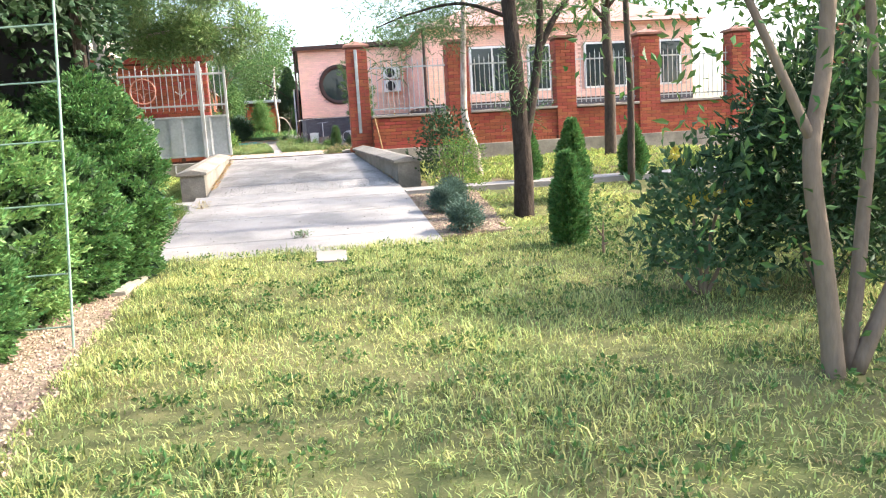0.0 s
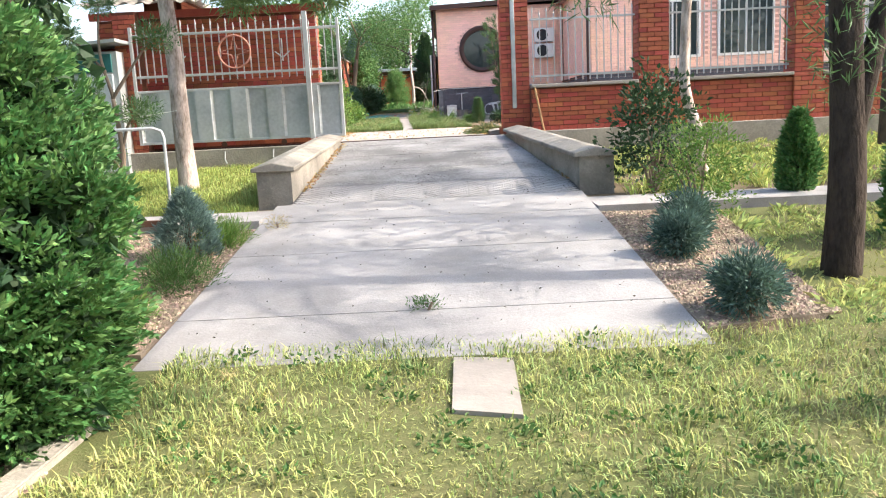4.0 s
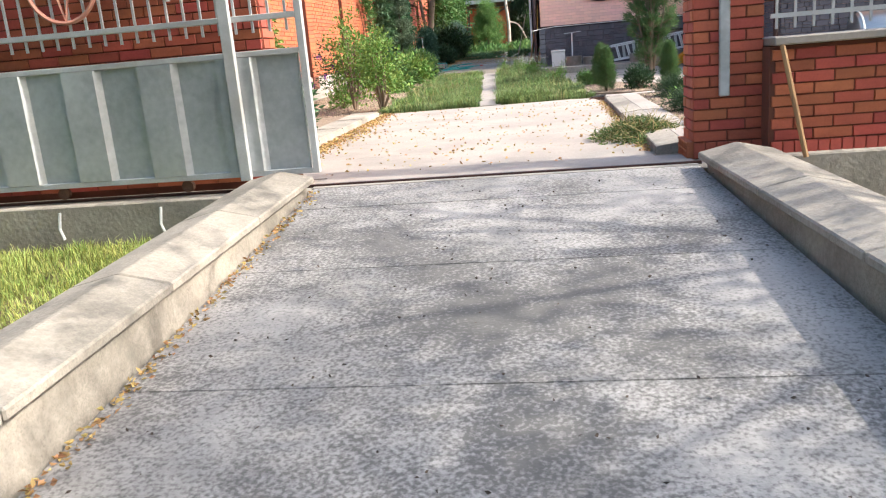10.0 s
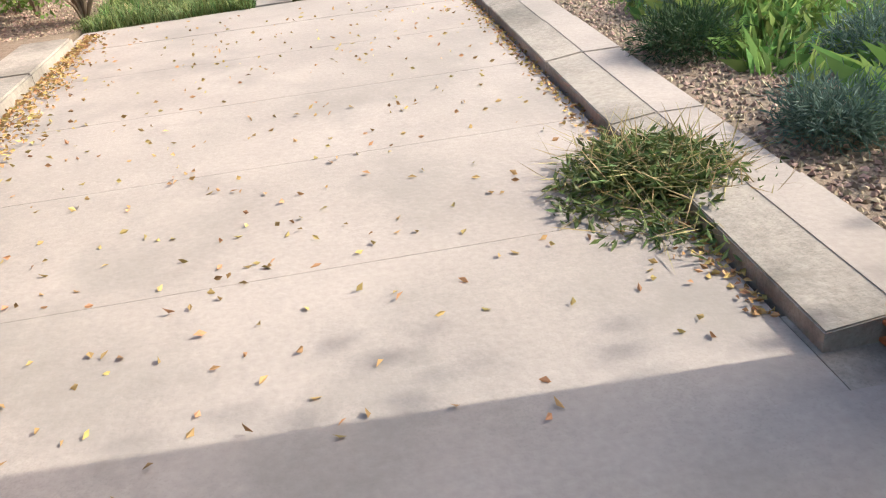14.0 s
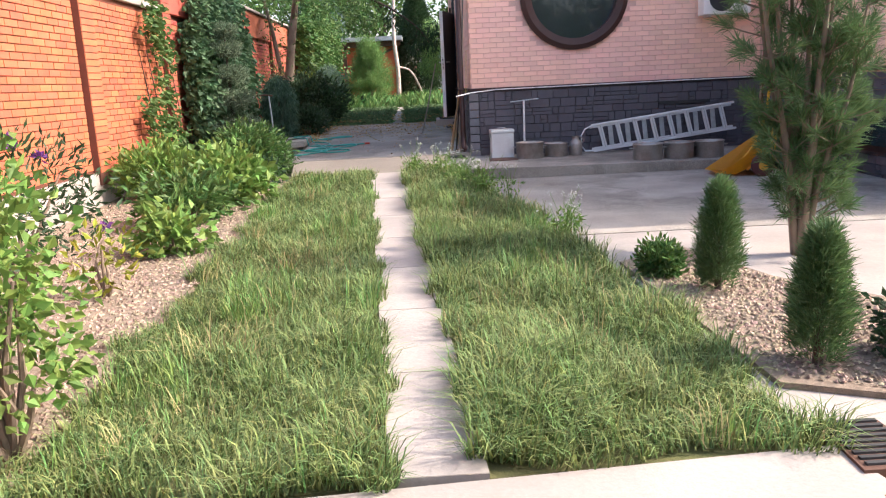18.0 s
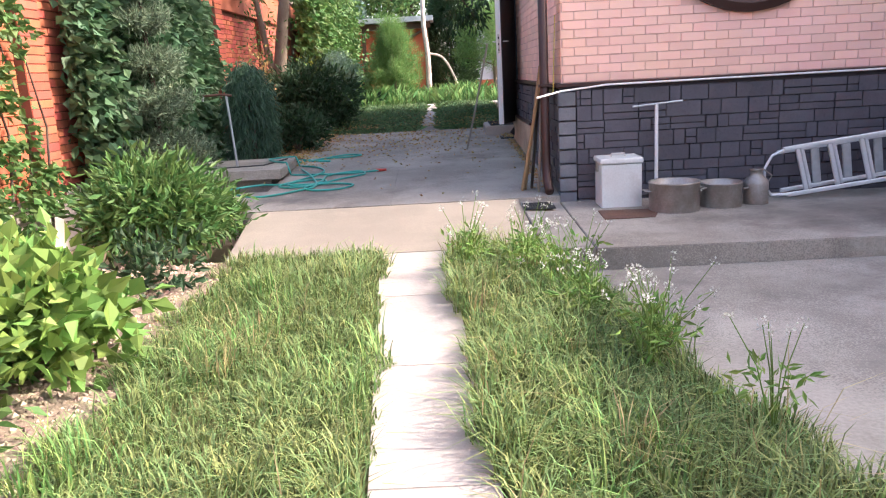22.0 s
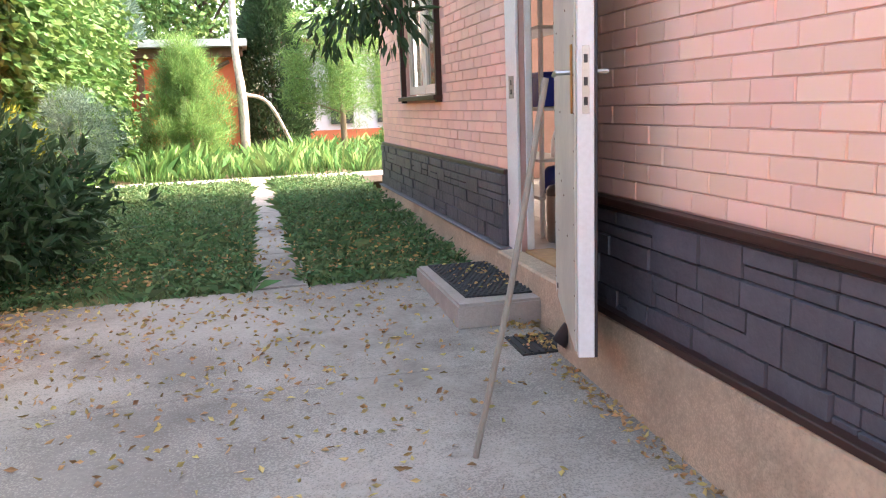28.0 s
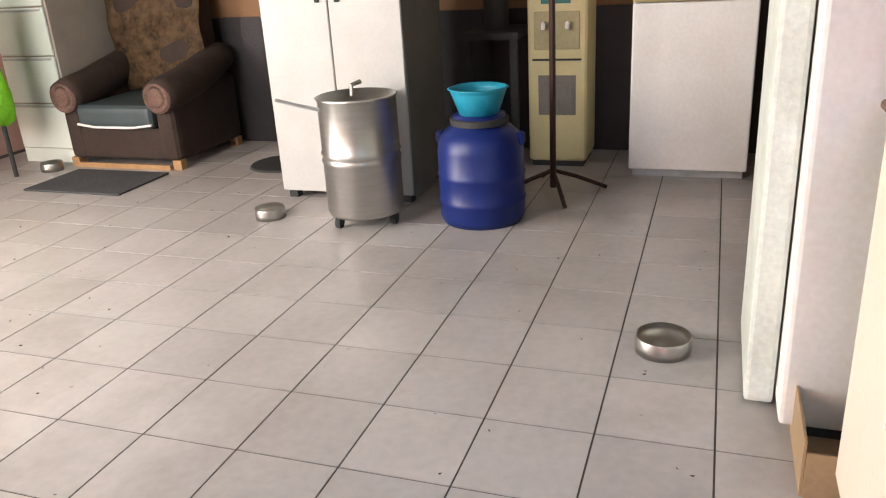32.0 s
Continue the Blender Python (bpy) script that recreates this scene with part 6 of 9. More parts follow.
hoop = thing("metal_hoop", "pale galvanised tube hoop frame beside the walk", "frame", (-2.9, 12.06, 0.0))
HP = [(-0.28, 0.0, 0.38), (-0.29, 0.0, 1.3), (-0.27, 0, 1.37), (-0.2, 0.0, 1.4), (0.18, 0.1, 1.4), (0.25, 0.12, 1.37), (0.27, 0.12, 1.3), (0.27, 0.12, 0.4)]
part("tube_frame", tube(HP, 0.016, 8), ZINC, hoop)
part("foot_bar", box(-0.34, 0.33, -0.02, 0.02, 0.47, 0.53), RUST, hoop)
cl_ = thing("clothes_line", "thin pale cord strung from the pine to the fence", "cord")
part("cord", tube(bezier([(-3.42, 15.02, 1.62), (-4.7, 14.2, 1.45), (-6.2, 13.2, 1.5)], 6), 0.004, 5), WHITE, cl_)
part("knot", lathe([(0, -0.02), (0.012, 0), (0, 0.02)], 8, at=(-3.42, 15.0, 1.62)), WHITE, cl_)


# ---- yard ----
def litter(name, label, n, size, material, seed, where, zf, wid=0.6):
    rng = np.random.default_rng(seed)
    p = where(rng, n)
    z = np.array([zf(a, b) for a, b in p]) + 0.006
    pts = np.column_stack([p, z])
    d = np.column_stack([rng.normal(0, 1, (len(pts), 2)), rng.uniform(0.0, 0.35, len(pts))])
    return tagged(mpart(name, leaf_mesh(name, pts, d, size, size * wid, material, rng, spread=0.1)), label, "leaves", kind="stuff")


litter("drive_leaves", "small dry leaves scattered on the drive", 540, 0.036, DRYLEAF, 101, lambda r, n: np.column_stack([r.uniform(-2.25, 0.85, n), r.uniform(18.3, 24.0, n)]), lambda x, y: gz(y))
litter("gutter_leaves", "orange leaf litter along the kerb", 2300, 0.036, DRYLEAF, 102, lambda r, n: np.column_stack([-2.31 + np.abs(r.normal(0, 1, n)) * (0.05 + 0.09 * np.abs(np.sin(np.arange(n) * 0.0131))), 18.3 + 5.6 * np.mod(np.arange(n) * 0.00417 + r.normal(0, 0.03, n), 1)]), lambda x, y: gz(y) + 0.012)
litter("kerb_leaves", "brown leaf litter under the east kerb", 700, 0.03, DRYLEAF, 103, lambda r, n: np.column_stack([0.87 - np.abs(r.normal(0, 0.05, n)), r.uniform(18.6, 23.6, n)]), lambda x, y: gz(y))
litter("patio_leaves", "yellow dry leaves on the patio", 1250, 0.042, DRYLEAF, 104, lambda r, n: np.column_stack([np.clip(r.normal(-1.5, 0.95, n), -3.0, -0.1), 40.0 - np.abs(r.normal(0, 1.7, n))]), lambda x, y: gz(y), 0.5)
litter("patio_edge_leaves", "dry leaves heaped at the patio edge", 1500, 0.042, DRYLEAF, 105, lambda r, n: np.column_stack([-3.05 + r.normal(0, 0.22, n), r.uniform(36.5, 40.1, n)]), lambda x, y: gz(y) + 0.01, 0.5)
litter("grate_leaves", "dry leaves caught on the boot grate and step", 90, 0.035, DRYLEAF, 131, lambda r, n: np.column_stack([r.normal(-0.08, 0.07, n), np.where(r.uniform(0, 1, n) < 0.6, r.normal(38.5, 0.09, n), r.normal(38.8, 0.05, n))]), lambda x, y: 1.565)
litter("mat_leaves", "small dry leaves on the step mat", 60, 0.03, DRYLEAF, 132, lambda r, n: np.column_stack([r.uniform(-0.33, 0.04, n), r.uniform(39.0, 39.9, n)]), lambda x, y: 1.712)
litter("plinth_leaves", "dry leaves along the house plinth", 420, 0.035, DRYLEAF, 106, lambda r, n: np.column_stack([-0.06 - np.abs(r.normal(0, 0.05, n)), r.uniform(34.4, 38.2, n)]), lambda x, y: gz(y), 0.5)
litter("back_lawn_leaves", "dry leaves lying in the shaded grass", 1100, 0.045, DRYLEAF, 107, lambda r, n: np.column_stack([r.uniform(-3.5, -0.15, n), 40.2 + np.abs(r.normal(0, 1.2, n))]), lambda x, y: gz(y) + 0.05, 0.5)
litter("ramp_litter", "dark crumbs and dry bits on the ramp", 420, 0.02, BARK, 108, lambda r, n: np.column_stack([r.uniform(-1.6, 1.45, n), r.uniform(9.2, 17.6, n)]), lambda x, y: gz(y))
litter("wall_foot_litter", "dry litter at the foot of the low walls", 900, 0.03, DRYLEAF, 109, lambda r, n: np.column_stack([np.where(r.uniform(0, 1, n) < 0.5, -1.61 + np.abs(r.normal(0, 0.04, n)), 1.48 - np.abs(r.normal(0, 0.04, n))), r.uniform(13.6, 17.6, n)]), lambda x, y: gz(y))


def pebbles(name, label, n, inside, box_, size, zf, seed):
    rng = np.random.default_rng(seed)
    x, y = rng.uniform(box_[0], box_[1], n), rng.uniform(box_[2], box_[3], n)
    k = inside(x, y)
    x, y = x[k], y[k]
    z = np.array([zf(a, b) for a, b in zip(x, y)])
    s = size * rng.uniform(0.6, 1.5, (len(x), 1, 1))
    octa = np.array([[1, 0, 0], [0, 1, 0], [-1, 0, 0], [0, -1, 0], [0, 0, 0.7], [0, 0, -0.5]])
    v = (octa[None] + rng.normal(0, 0.22, (len(x), 6, 3))) * s + np.stack([x, y, z], 1)[:, None]
    i = (np.arange(len(x)) * 6)[:, None, None]
    f = (np.array([[0, 1, 4], [1, 2, 4], [2, 3, 4], [3, 0, 4]])[None] + i).reshape(-1, 3)
    return tagged(mpart(name, mesh_of(name, v.reshape(-1, 3), f, PEBBLE)), label, "gravel", kind="stuff")


pebbles("wall_bed_gravel", "pale brown gravel stones along the wall", 19000, poly_in([(-4.4, 24), (-2.4, 24.2), (-2.45, 32.2), (-4.4, 32.2)]), (-4.4, -2.4, 24, 32.2), 0.013, lambda x, y: gz(y) + 0.012, 111)
pebbles("hedge_gravel", "dry gravel stones below the hedge", 16000, poly_in([(-2.2, 1.0), (-1.0, 1.0), (-1.4, 4.6), (-1.6, 7.6), (-2.4, 8.0)]), (-2.5, -1.0, 1, 8), 0.011, lambda x, y: 0.064, 117)
pebbles("west_bed_gravel", "brown gravel stones beside the driveway", 15000, poly_in([(-3.6, 9.2), (-1.8, 9.05), (-1.8, 12.0), (-3.6, 12.0)]), (-3.6, -1.8, 9, 12), 0.012, lambda x, y: oz(y) + 0.022, 112)
pebbles("east_bed_gravel", "brown gravel stones beside the driveway", 8000, poly_in([(1.53, 9.05), (2.4, 9.2), (2.6, 12.0), (1.53, 12.05)]), (1.5, 2.6, 9, 12.1), 0.012, lambda x, y: oz(y) + 0.022, 113)
pebbles("yard_bed_gravel", "brown gravel stones in the planted bed", 9000, poly_in([(1.34, 18.5), (2.6, 18.5), (2.6, 23.8), (1.34, 23.6)]), (1.3, 2.6, 18.5, 23.8), 0.013, lambda x, y: gz(y) + 0.055, 114)
pebbles("ring_gravel", "pale gravel round the conifers", 9000, poly_in([(0.8, 24.95), (1.4, 24.65), (2.1, 24.8), (2.36, 25.2), (2.05, 25.75), (1.5, 26.5), (1.15, 27.5), (0.7, 27.1)]), (0.7, 2.4, 24.6, 27.6), 0.012, lambda x, y: yz(x, y) + 0.034, 115)

pile = thing("weed_heap", "heap of wilting pulled weeds on the kerb", "weed heap", Matrix.Translation((0.9, 19.55, gz(19.55))) @ Matrix.Diagonal((0.86, 0.86, 0.66, 1)))
rp = np.random.default_rng(116)
c = rp.normal(0, 1, (260, 3)) * np.array([0.2, 0.25, 0.0])
c[:, 2] = np.maximum(0.02, 0.22 * np.exp(-(c[:, 0] ** 2 + c[:, 1] ** 2) / 0.12) * rp.uniform(0.3, 1, 260))
p_, o_ = clumped(c, 16, 0.07, rp)
p_[:, 2] = np.maximum(p_[:, 2], 0.005)
WILT = leafmat("wilted_leaf", (0.135, 0.185, 0.06), amt=0.5)
mpart("leaves", leaf_mesh("leaves", p_, o_ * np.array([1, 1, 0.4]), 0.075, 0.022, WILT, rp), pile)
p_, o_ = clumped(c[:150], 5, 0.08, rp)
p_[:, 2] = np.maximum(p_[:, 2], 0.01)
mpart("straw", leaf_mesh("straw", p_, o_ * np.array([1, 1, 0.3]), 0.26, 0.007, GRASS_D, rp), pile, kind="stuff")
gr_ = thing("drain_grate", "square black iron drain grate", "grate", (0.86, 24.33, 1.082))
part("rim", prism([(-0.15, -0.2), (0.13, -0.2), (0.12, 0.19), (-0.13, 0.19)], -0.03, 0.008), RUST, gr_)
for i in range(9):
    part("bar", box(-0.125, 0.105, -0.17 + i * 0.042, -0.15 + i * 0.042, 0.008, 0.018), BLACK, gr_)

# left bed
shrub("tall_mallow", "tall shrub with light green lobed leaves", "shrub", (-2.5, 24.6, gz(24.6)), 0.34, 0.4, 0.66, LTLEAF, 0.06, 150, 10, 121, lw=0.75, nstem=14, up=0.1, inner=0.3)
shrub("tall_mallow", "tall shrub with light green lobed leaves", "shrub", (-3.05, 25.1, gz(25.1)), 0.4, 0.45, 0.8, LTLEAF, 0.06, 150, 10, 122, lw=0.75, nstem=12, up=0.1, inner=0.3)
shrub("peony_bush", "dark glossy leafy bush behind the drive kerb", "bush", (-3.25, 21.6, gz(21.6)), 0.4, 0.5, 0.36, IVYLEAF, 0.13, 210, 9, 129, lw=0.42, nstem=7, up=0.1)
shrub("buddleia", "loose buddleia with small purple flower spikes", "shrub", (-3.75, 27.3, gz(27.3)), 0.6, 0.7, 0.55, DKLEAF, 0.09, 120, 8, 123, lw=0.3, nstem=10, extra=(PURF, 9, 0.1), inner=0.4)
shrub("hydrangea", "leafy hydrangea with broad light green leaves", "shrub", (-3.0, 30.35, gz(30.35)), 0.42, 0.4, 0.27, LTLEAF, 0.115, 190, 8, 124, lw=0.72, nstem=8, up=0.05)
shrub("hydrangea", "smaller yellow-green leafy hydrangea", "shrub", (-2.92, 28.15, gz(28.15)), 0.27, 0.27, 0.17, LTLEAF, 0.105, 60, 7, 125, lw=0.66, nstem=6, up=0.05)
shrub("peony_bush", "dark green long-leaved bush between the hydrangeas", "bush", (-3.15, 29.4, gz(29.4)), 0.42, 0.42, 0.22, MIDLEAF, 0.12, 130, 8, 130, lw=0.4, nstem=7, up=0.1)
shrub("sparse_shrub", "nearly bare young shrub with few yellow leaves", "shrub", (-3.0, 26.9, gz(26.9)), 0.22, 0.22, 0.26, YELLEAF, 0.08, 16, 6, 126, lw=0.5, nstem=7)
shrub("peony_bush", "dark green peony bush with long leaves", "bush", (-3.22, 32.75, gz(32.7)), 0.45, 0.5, 0.31, MIDLEAF, 0.11, 400, 10, 127, lw=0.32, nstem=8, up=0.2)
shrub("peony_bush", "low light green leafy bush at the slab edge", "bush", (-3.05, 33.45, gz(33.4) - 0.12), 0.28, 0.4, 0.2, MIDLEAF, 0.1, 120, 9, 133, lw=0.34, nstem=6, up=0.15)
shrub("peony_bush", "green leafy bush at the wall foot", "bush", (-4.0, 31.2, gz(31.2)), 0.4, 0.5, 0.3, LTLEAF, 0.12, 130, 9, 128, lw=0.5, nstem=5)
for i, y in enumerate((25.6, 30.3, 31.6)):
    shrub("bed_plant", "small leafy plant in the gravel bed", "plant", (-3.4 + 0.3 * i, y, gz(y)), 0.2, 0.2, 0.16, (LTLEAF, MIDLEAF, DKLEAF)[i], 0.08, 40, 8, 130 + i, lw=0.5, nstem=4)

# conifers in the ring, junipers in the bed
for i, (x, y, h, r) in enumerate(((1.03, 26.36, 0.66, 0.095), (1.02, 25.08, 0.64, 0.095), (2.0, 25.15, 0.64, 0.095))):
    conifer("dwarf_mugo", "dense green dwarf conifer column in gravel", (x, y, yz(x, y) + 0.02), h, r, PINELEAF, 140 + i, n=700, per=14, leaf=0.065, lw=0.085, round_=0.72, tip=0.03, group="gravel conifers", low=0.06, spread=0.45, up=0.9)
for i, (x, y, r) in enumerate(((0.8, 26.8, 0.115), (1.52, 25.05, 0.19))):
    shrub("golden_thuja", "small dark yellow-tipped dwarf thuja", "conifer", (x, y, yz(x, y) + 0.02), r, r, r * 0.9, MIDLEAF if i == 0 else DKLEAF, 0.05, 130, 12, 143 + i, lw=0.5, up=0.4)
def tufts(ends, dirs, per, length, width, material, rng, spread=0.55):
    """Brushes of needles about the ends of twigs, fanning along each twig's way."""
    n = len(ends)
    back = rng.uniform(0, 0.12, (n * per, 1))
    d = np.repeat(dirs, per, 0)
    return leaf_mesh("crown", np.repeat(ends, per, 0) - d * back + rng.normal(0, 0.008, (n * per, 3)), d, length, width, material, rng, spread=spread)


pt = thing("tall_pine", "tall many-stemmed pine with loose needle brushes", "conifer", (1.98, 27.25, yz(0, 27.25)))
rq = np.random.default_rng(146)
ends, ways = [], []
for k in range(11):
    a = k * 2.4
    rad = 0.12 + 0.34 * ((k * 5) % 7) / 6
    dx, dy, hh = rad * math.cos(a), rad * math.sin(a), 2.1 + 1.2 * ((k * 7) % 5) / 4 - 1.0 * rad
    ln = bezier([(0.03 * math.cos(a), 0.03 * math.sin(a), -0.03), (dx * 0.3, dy * 0.3, hh * 0.3), (dx * 0.75, dy * 0.75, hh * 0.65), (dx, dy, hh)], 8)
    part("stem", tube(ln, list(np.linspace(0.03, 0.008, len(ln))), 6), BARK_T, pt, smooth=True)
    b = bmesh.new()
    for q in ln[4 + k % 5::2]:
        for _ in range(3):
            w = Vector((rq.normal(0, 0.6) + dx * 1.2, rq.normal(0, 0.6) + dy * 1.2, rq.uniform(0.35, 1.0))).normalized()
            e = q + w * rq.uniform(0.1, 0.34)
            tube([q, (q + e) / 2 + Vector((0, 0, -0.01)), e], [0.006, 0.005, 0.004], 4, bm=b)
            ends.append(e)
            ways.append(w)
    part("twigs", b, BARK_T, pt)
mpart("crown", tufts(np.array(ends), np.array(ways), 90, 0.125, 0.0065, PINELEAF, rq, spread=0.6), pt)
for i, (x, y, r) in enumerate(((1.75, 22.9, 0.3), (2.0, 21.9, 0.33), (1.6, 20.9, 0.3), (2.9, 23.3, 0.3), (3.9, 23.5, 0.3), (2.3, 20.3, 0.3), (5.0, 23.4, 0.35), (1.65, 19.6, 0.25))):
    shrub("juniper", "low blue-green juniper in the gravel bed", "juniper", (x, y, gz(y) + 0.04), r * 0.8, r * 0.8, r * 0.38, BLUELEAF if i % 2 else DKLEAF, 0.06, 200, 16, 150 + i, lw=0.14, up=0.35, nstem=3, group="junipers")
# flowering weeds in the tall grass
rw_ = np.random.default_rng(160)
for i in range(18):
    x, y = rw_.uniform(-0.95, -0.25), rw_.uniform(30.6, 32.1)
    if i > 9:
        y = rw_.uniform(27.4, 30.4)
        x = np.interp(y, [27, 29.2, 32.2], [0.5, 0.24, -0.43]) + rw_.uniform(-0.28, 0.02)
    w = thing("flowering_weed", "tall weed with small white flower heads", "weed", (x, y, gz(y)), "flowering weeds")
    hs = rw_.uniform(0.32, 0.5)
    tops = [(rw_.normal(0, 0.09), rw_.normal(0, 0.09), hs * rw_.uniform(0.75, 1)) for _ in range(6)]
    for t_ in tops:
        part("stalk", tube([(0, 0, 0), (t_[0] * 0.4, t_[1] * 0.4, t_[2] * 0.6), t_], [0.003, 0.0025, 0.0015], 4), LTLEAF, w)
    p_, o_ = clumped(np.array(tops), 9, 0.02, rw_)
    mpart("bloom", leaf_mesh("bloom", p_, o_ + np.array([0, 0, 0.6]), 0.014, 0.011, WHITEF, rw_), w, kind="stuff")
    p_, o_ = clumped(np.array(tops) * np.array([0.5, 0.5, 0.5]), 12, 0.09, rw_)
    mpart("leaves", leaf_mesh("leaves", p_, o_, 0.06, 0.016, LTLEAF, rw_), w, kind="stuff")

# things along the house front
LZ = 1.297
bx = thing("metal_box", "white enamelled metal box with lifting lid", "box", (0.45, 33.70, LZ))
ENAM = mat("chipped_enamel", (0.72, 0.73, 0.70), (0.58, 0.58, 0.55), rough=0.4, scale=4, bump=0.05, stain=(0.35, 0.27, 0.2))
part("body", box(-0.17, 0.17, -0.15, 0.15, 0.02, 0.40, 0.012, seg=2), ENAM, bx)
part("lid", box(-0.182, 0.182, -0.162, 0.162, 0.402, 0.45, 0.014, seg=2), ENAM, bx)
part("handle", tube([(-0.06, 0, 0.45), (-0.055, 0, 0.475), (0.055, 0, 0.475), (0.06, 0, 0.45)], 0.006, 6), STEEL, bx)
part("latch", box(-0.19, -0.172, -0.03, 0.03, 0.33, 0.42, 0.003), STEEL, bx)
part("skirt", box(-0.165, 0.165, -0.145, 0.145, 0.0, 0.019), RUST, bx)
tagged(part("steel_plate", prism([(0.2, 33.02), (0.6, 33.04), (0.74, 33.42), (0.22, 33.4)], lambda x, y: 1.336 - 0.02 * x, lambda x, y: 1.346 - 0.02 * x, bev=0.002), RUST), "rusty flat steel plate lying on the ledge", "plate")
tt = thing("t_bar_tool", "white painted T-bar standing against the stone", "tool", (0.82, 33.86, LZ))
part("shaft", tube([(0, 0, 0), (0.01, 0.04, 0.86)], 0.016, 8), WHITE, tt)
part("cross_bar", tube([(-0.2, 0.03, 0.85), (0.24, 0.05, 0.88)], 0.009, 8), ZINC, tt)


def pan(name, label, at, r, h, material, ears=True, group="pots"):
    t = thing(name, label, "pot", at, group)
    part("pot", lathe([(0, 0.012), (r * 0.93, 0.012), (r * 0.97, 0.0), (r, 0.02), (r * 1.01, h - 0.01), (r * 1.05, h), (r * 1.03, h + 0.008), (r * 0.97, h), (r * 0.96, 0.03), (0, 0.025)], 32), material, t, smooth=True)
    if ears:
        for s in (-1, 1):
            part("handle", tube([(s * r, -0.05, h * 0.75), (s * (r + 0.045), -0.045, h * 0.77), (s * (r + 0.045), 0.045, h * 0.77), (s * r, 0.05, h * 0.75)], 0.008, 6), material, t)
    return t


pan("cooking_pot", "large dented aluminium pot with brown stains", (0.83, 33.34, LZ), 0.2, 0.26, OLDPOT)
pan("cooking_pot", "dark stained cooking pot", (1.24, 33.44, LZ), 0.17, 0.22, OLDPOT)
for x, y in ((2.35, 32.45), (2.8, 32.5), (3.22, 32.5)):
    pan("cooking_pot", "wide dark cooking pot on the ledge", (x, y, LZ), 0.2, 0.23, OLDPOT)
jc = thing("milk_can", "small steel milk can with stubby neck", "can", (1.545, 33.47, LZ))
part("body", lathe([(0, 0), (0.095, 0), (0.1, 0.02), (0.1, 0.19), (0.085, 0.23), (0.05, 0.26), (0.05, 0.30), (0.06, 0.31), (0, 0.312)], 24), OLDPOT, jc, smooth=True)
part("handle", tube([(0.1, 0, 0.2), (0.13, 0, 0.25), (0.05, 0, 0.31)], 0.007, 6), OLDPOT, jc)
ld = thing("step_ladder", "aluminium step ladder lying on its side", "ladder", Matrix.Translation((1.8, 33.55, LZ + 0.01)) @ Matrix.Rotation(radians(-6.5), 4, "Y"))
for yy, zz in ((0, 0.03), (0.0, 0.42), (0.13, 0.05), (0.13, 0.38)):
    part("stile", box(0.05, 2.25, yy, yy + 0.03, zz, zz + 0.034, 0.005), ALU, ld)
for i in range(8):
    x = 0.2 + i * 0.265
    t_ = part("tread", prism([(x, 0.002), (x + 0.03, 0.002), (x + 0.03, 0.028), (x, 0.028)], 0.064, 0.42, bev=0.003), ALU, ld)
    part("tread_rim", box(x + 0.042, x + 0.066, 0.004, 0.026, 0.064, 0.42, 0.003), ALU, t_)
    part("tread_web", box(x + 0.0305, x + 0.0415, 0.012, 0.024, 0.064, 0.42), ZINC, t_)
    t_.matrix_basis = Matrix.Translation((x, 0, 0.06)) @ Matrix.Rotation(radians(-8), 4, "Y") @ Matrix.Translation((-x, 0, -0.06))
    if i < 7:
        part("rear_tread", box(x + 0.13, x + 0.2, 0.135, 0.155, 0.085, 0.38, 0.003), ZINC, ld)
part("hoop", tube([(0.07, 0.01, 0.05), (-0.08, 0.01, 0.07), (-0.13, 0.01, 0.15), (-0.12, 0.01, 0.3), (-0.05, 0.01, 0.4), (0.08, 0.02, 0.44)], 0.012, 8), ALU, ld)
wb = thing("wheelbarrow", "yellow wheelbarrow tipped against its handles", "wheelbarrow", Matrix.Translation((3.3, 31.45, 1.17)))
YEL = mat("yellow_paint", (0.72, 0.36, 0.02), (0.6, 0.28, 0.02), rough=0.4, bump=0.04, stain=(0.4, 0.22, 0.06))
b = bmesh.new()
A = [b.verts.new(v) for v in [(-0.42, -0.26, 0.06), (0.28, -0.26, 0.5), (0.28, 0.26, 0.5), (-0.42, 0.26, 0.06)]]
B = [b.verts.new(v) for v in [(-0.2, -0.2, 0.03), (0.3, -0.2, 0.25), (0.3, 0.2, 0.25), (-0.2, 0.2, 0.03)]]
for f in ((B[3], B[2], B[1], B[0]), (A[0], A[1], B[1], B[0]), (A[1], A[2], B[2], B[1]), (A[2], A[3], B[3], B[2]), (A[3], A[0], B[0], B[3])):
    b.faces.new(f)
bmesh.ops.solidify(b, geom=b.faces[:], thickness=0.012)
part("tray", b, YEL, wb)
part("frame", tube([(-0.05, -0.2, 0.08), (0.2, -0.22, 0.4), (0.28, -0.24, 0.75), (0.3, -0.22, 1.08), (0.34, 0.0, 1.14), (0.38, 0.22, 1.08), (0.36, 0.24, 0.75), (0.24, 0.22, 0.4), (0, 0.2, 0.08)], 0.017, 8), YEL, wb)
part("axle", tube([(0.1, -0.3, 0.14), (0.1, 0.3, 0.14)], 0.014, 8), YEL, wb)
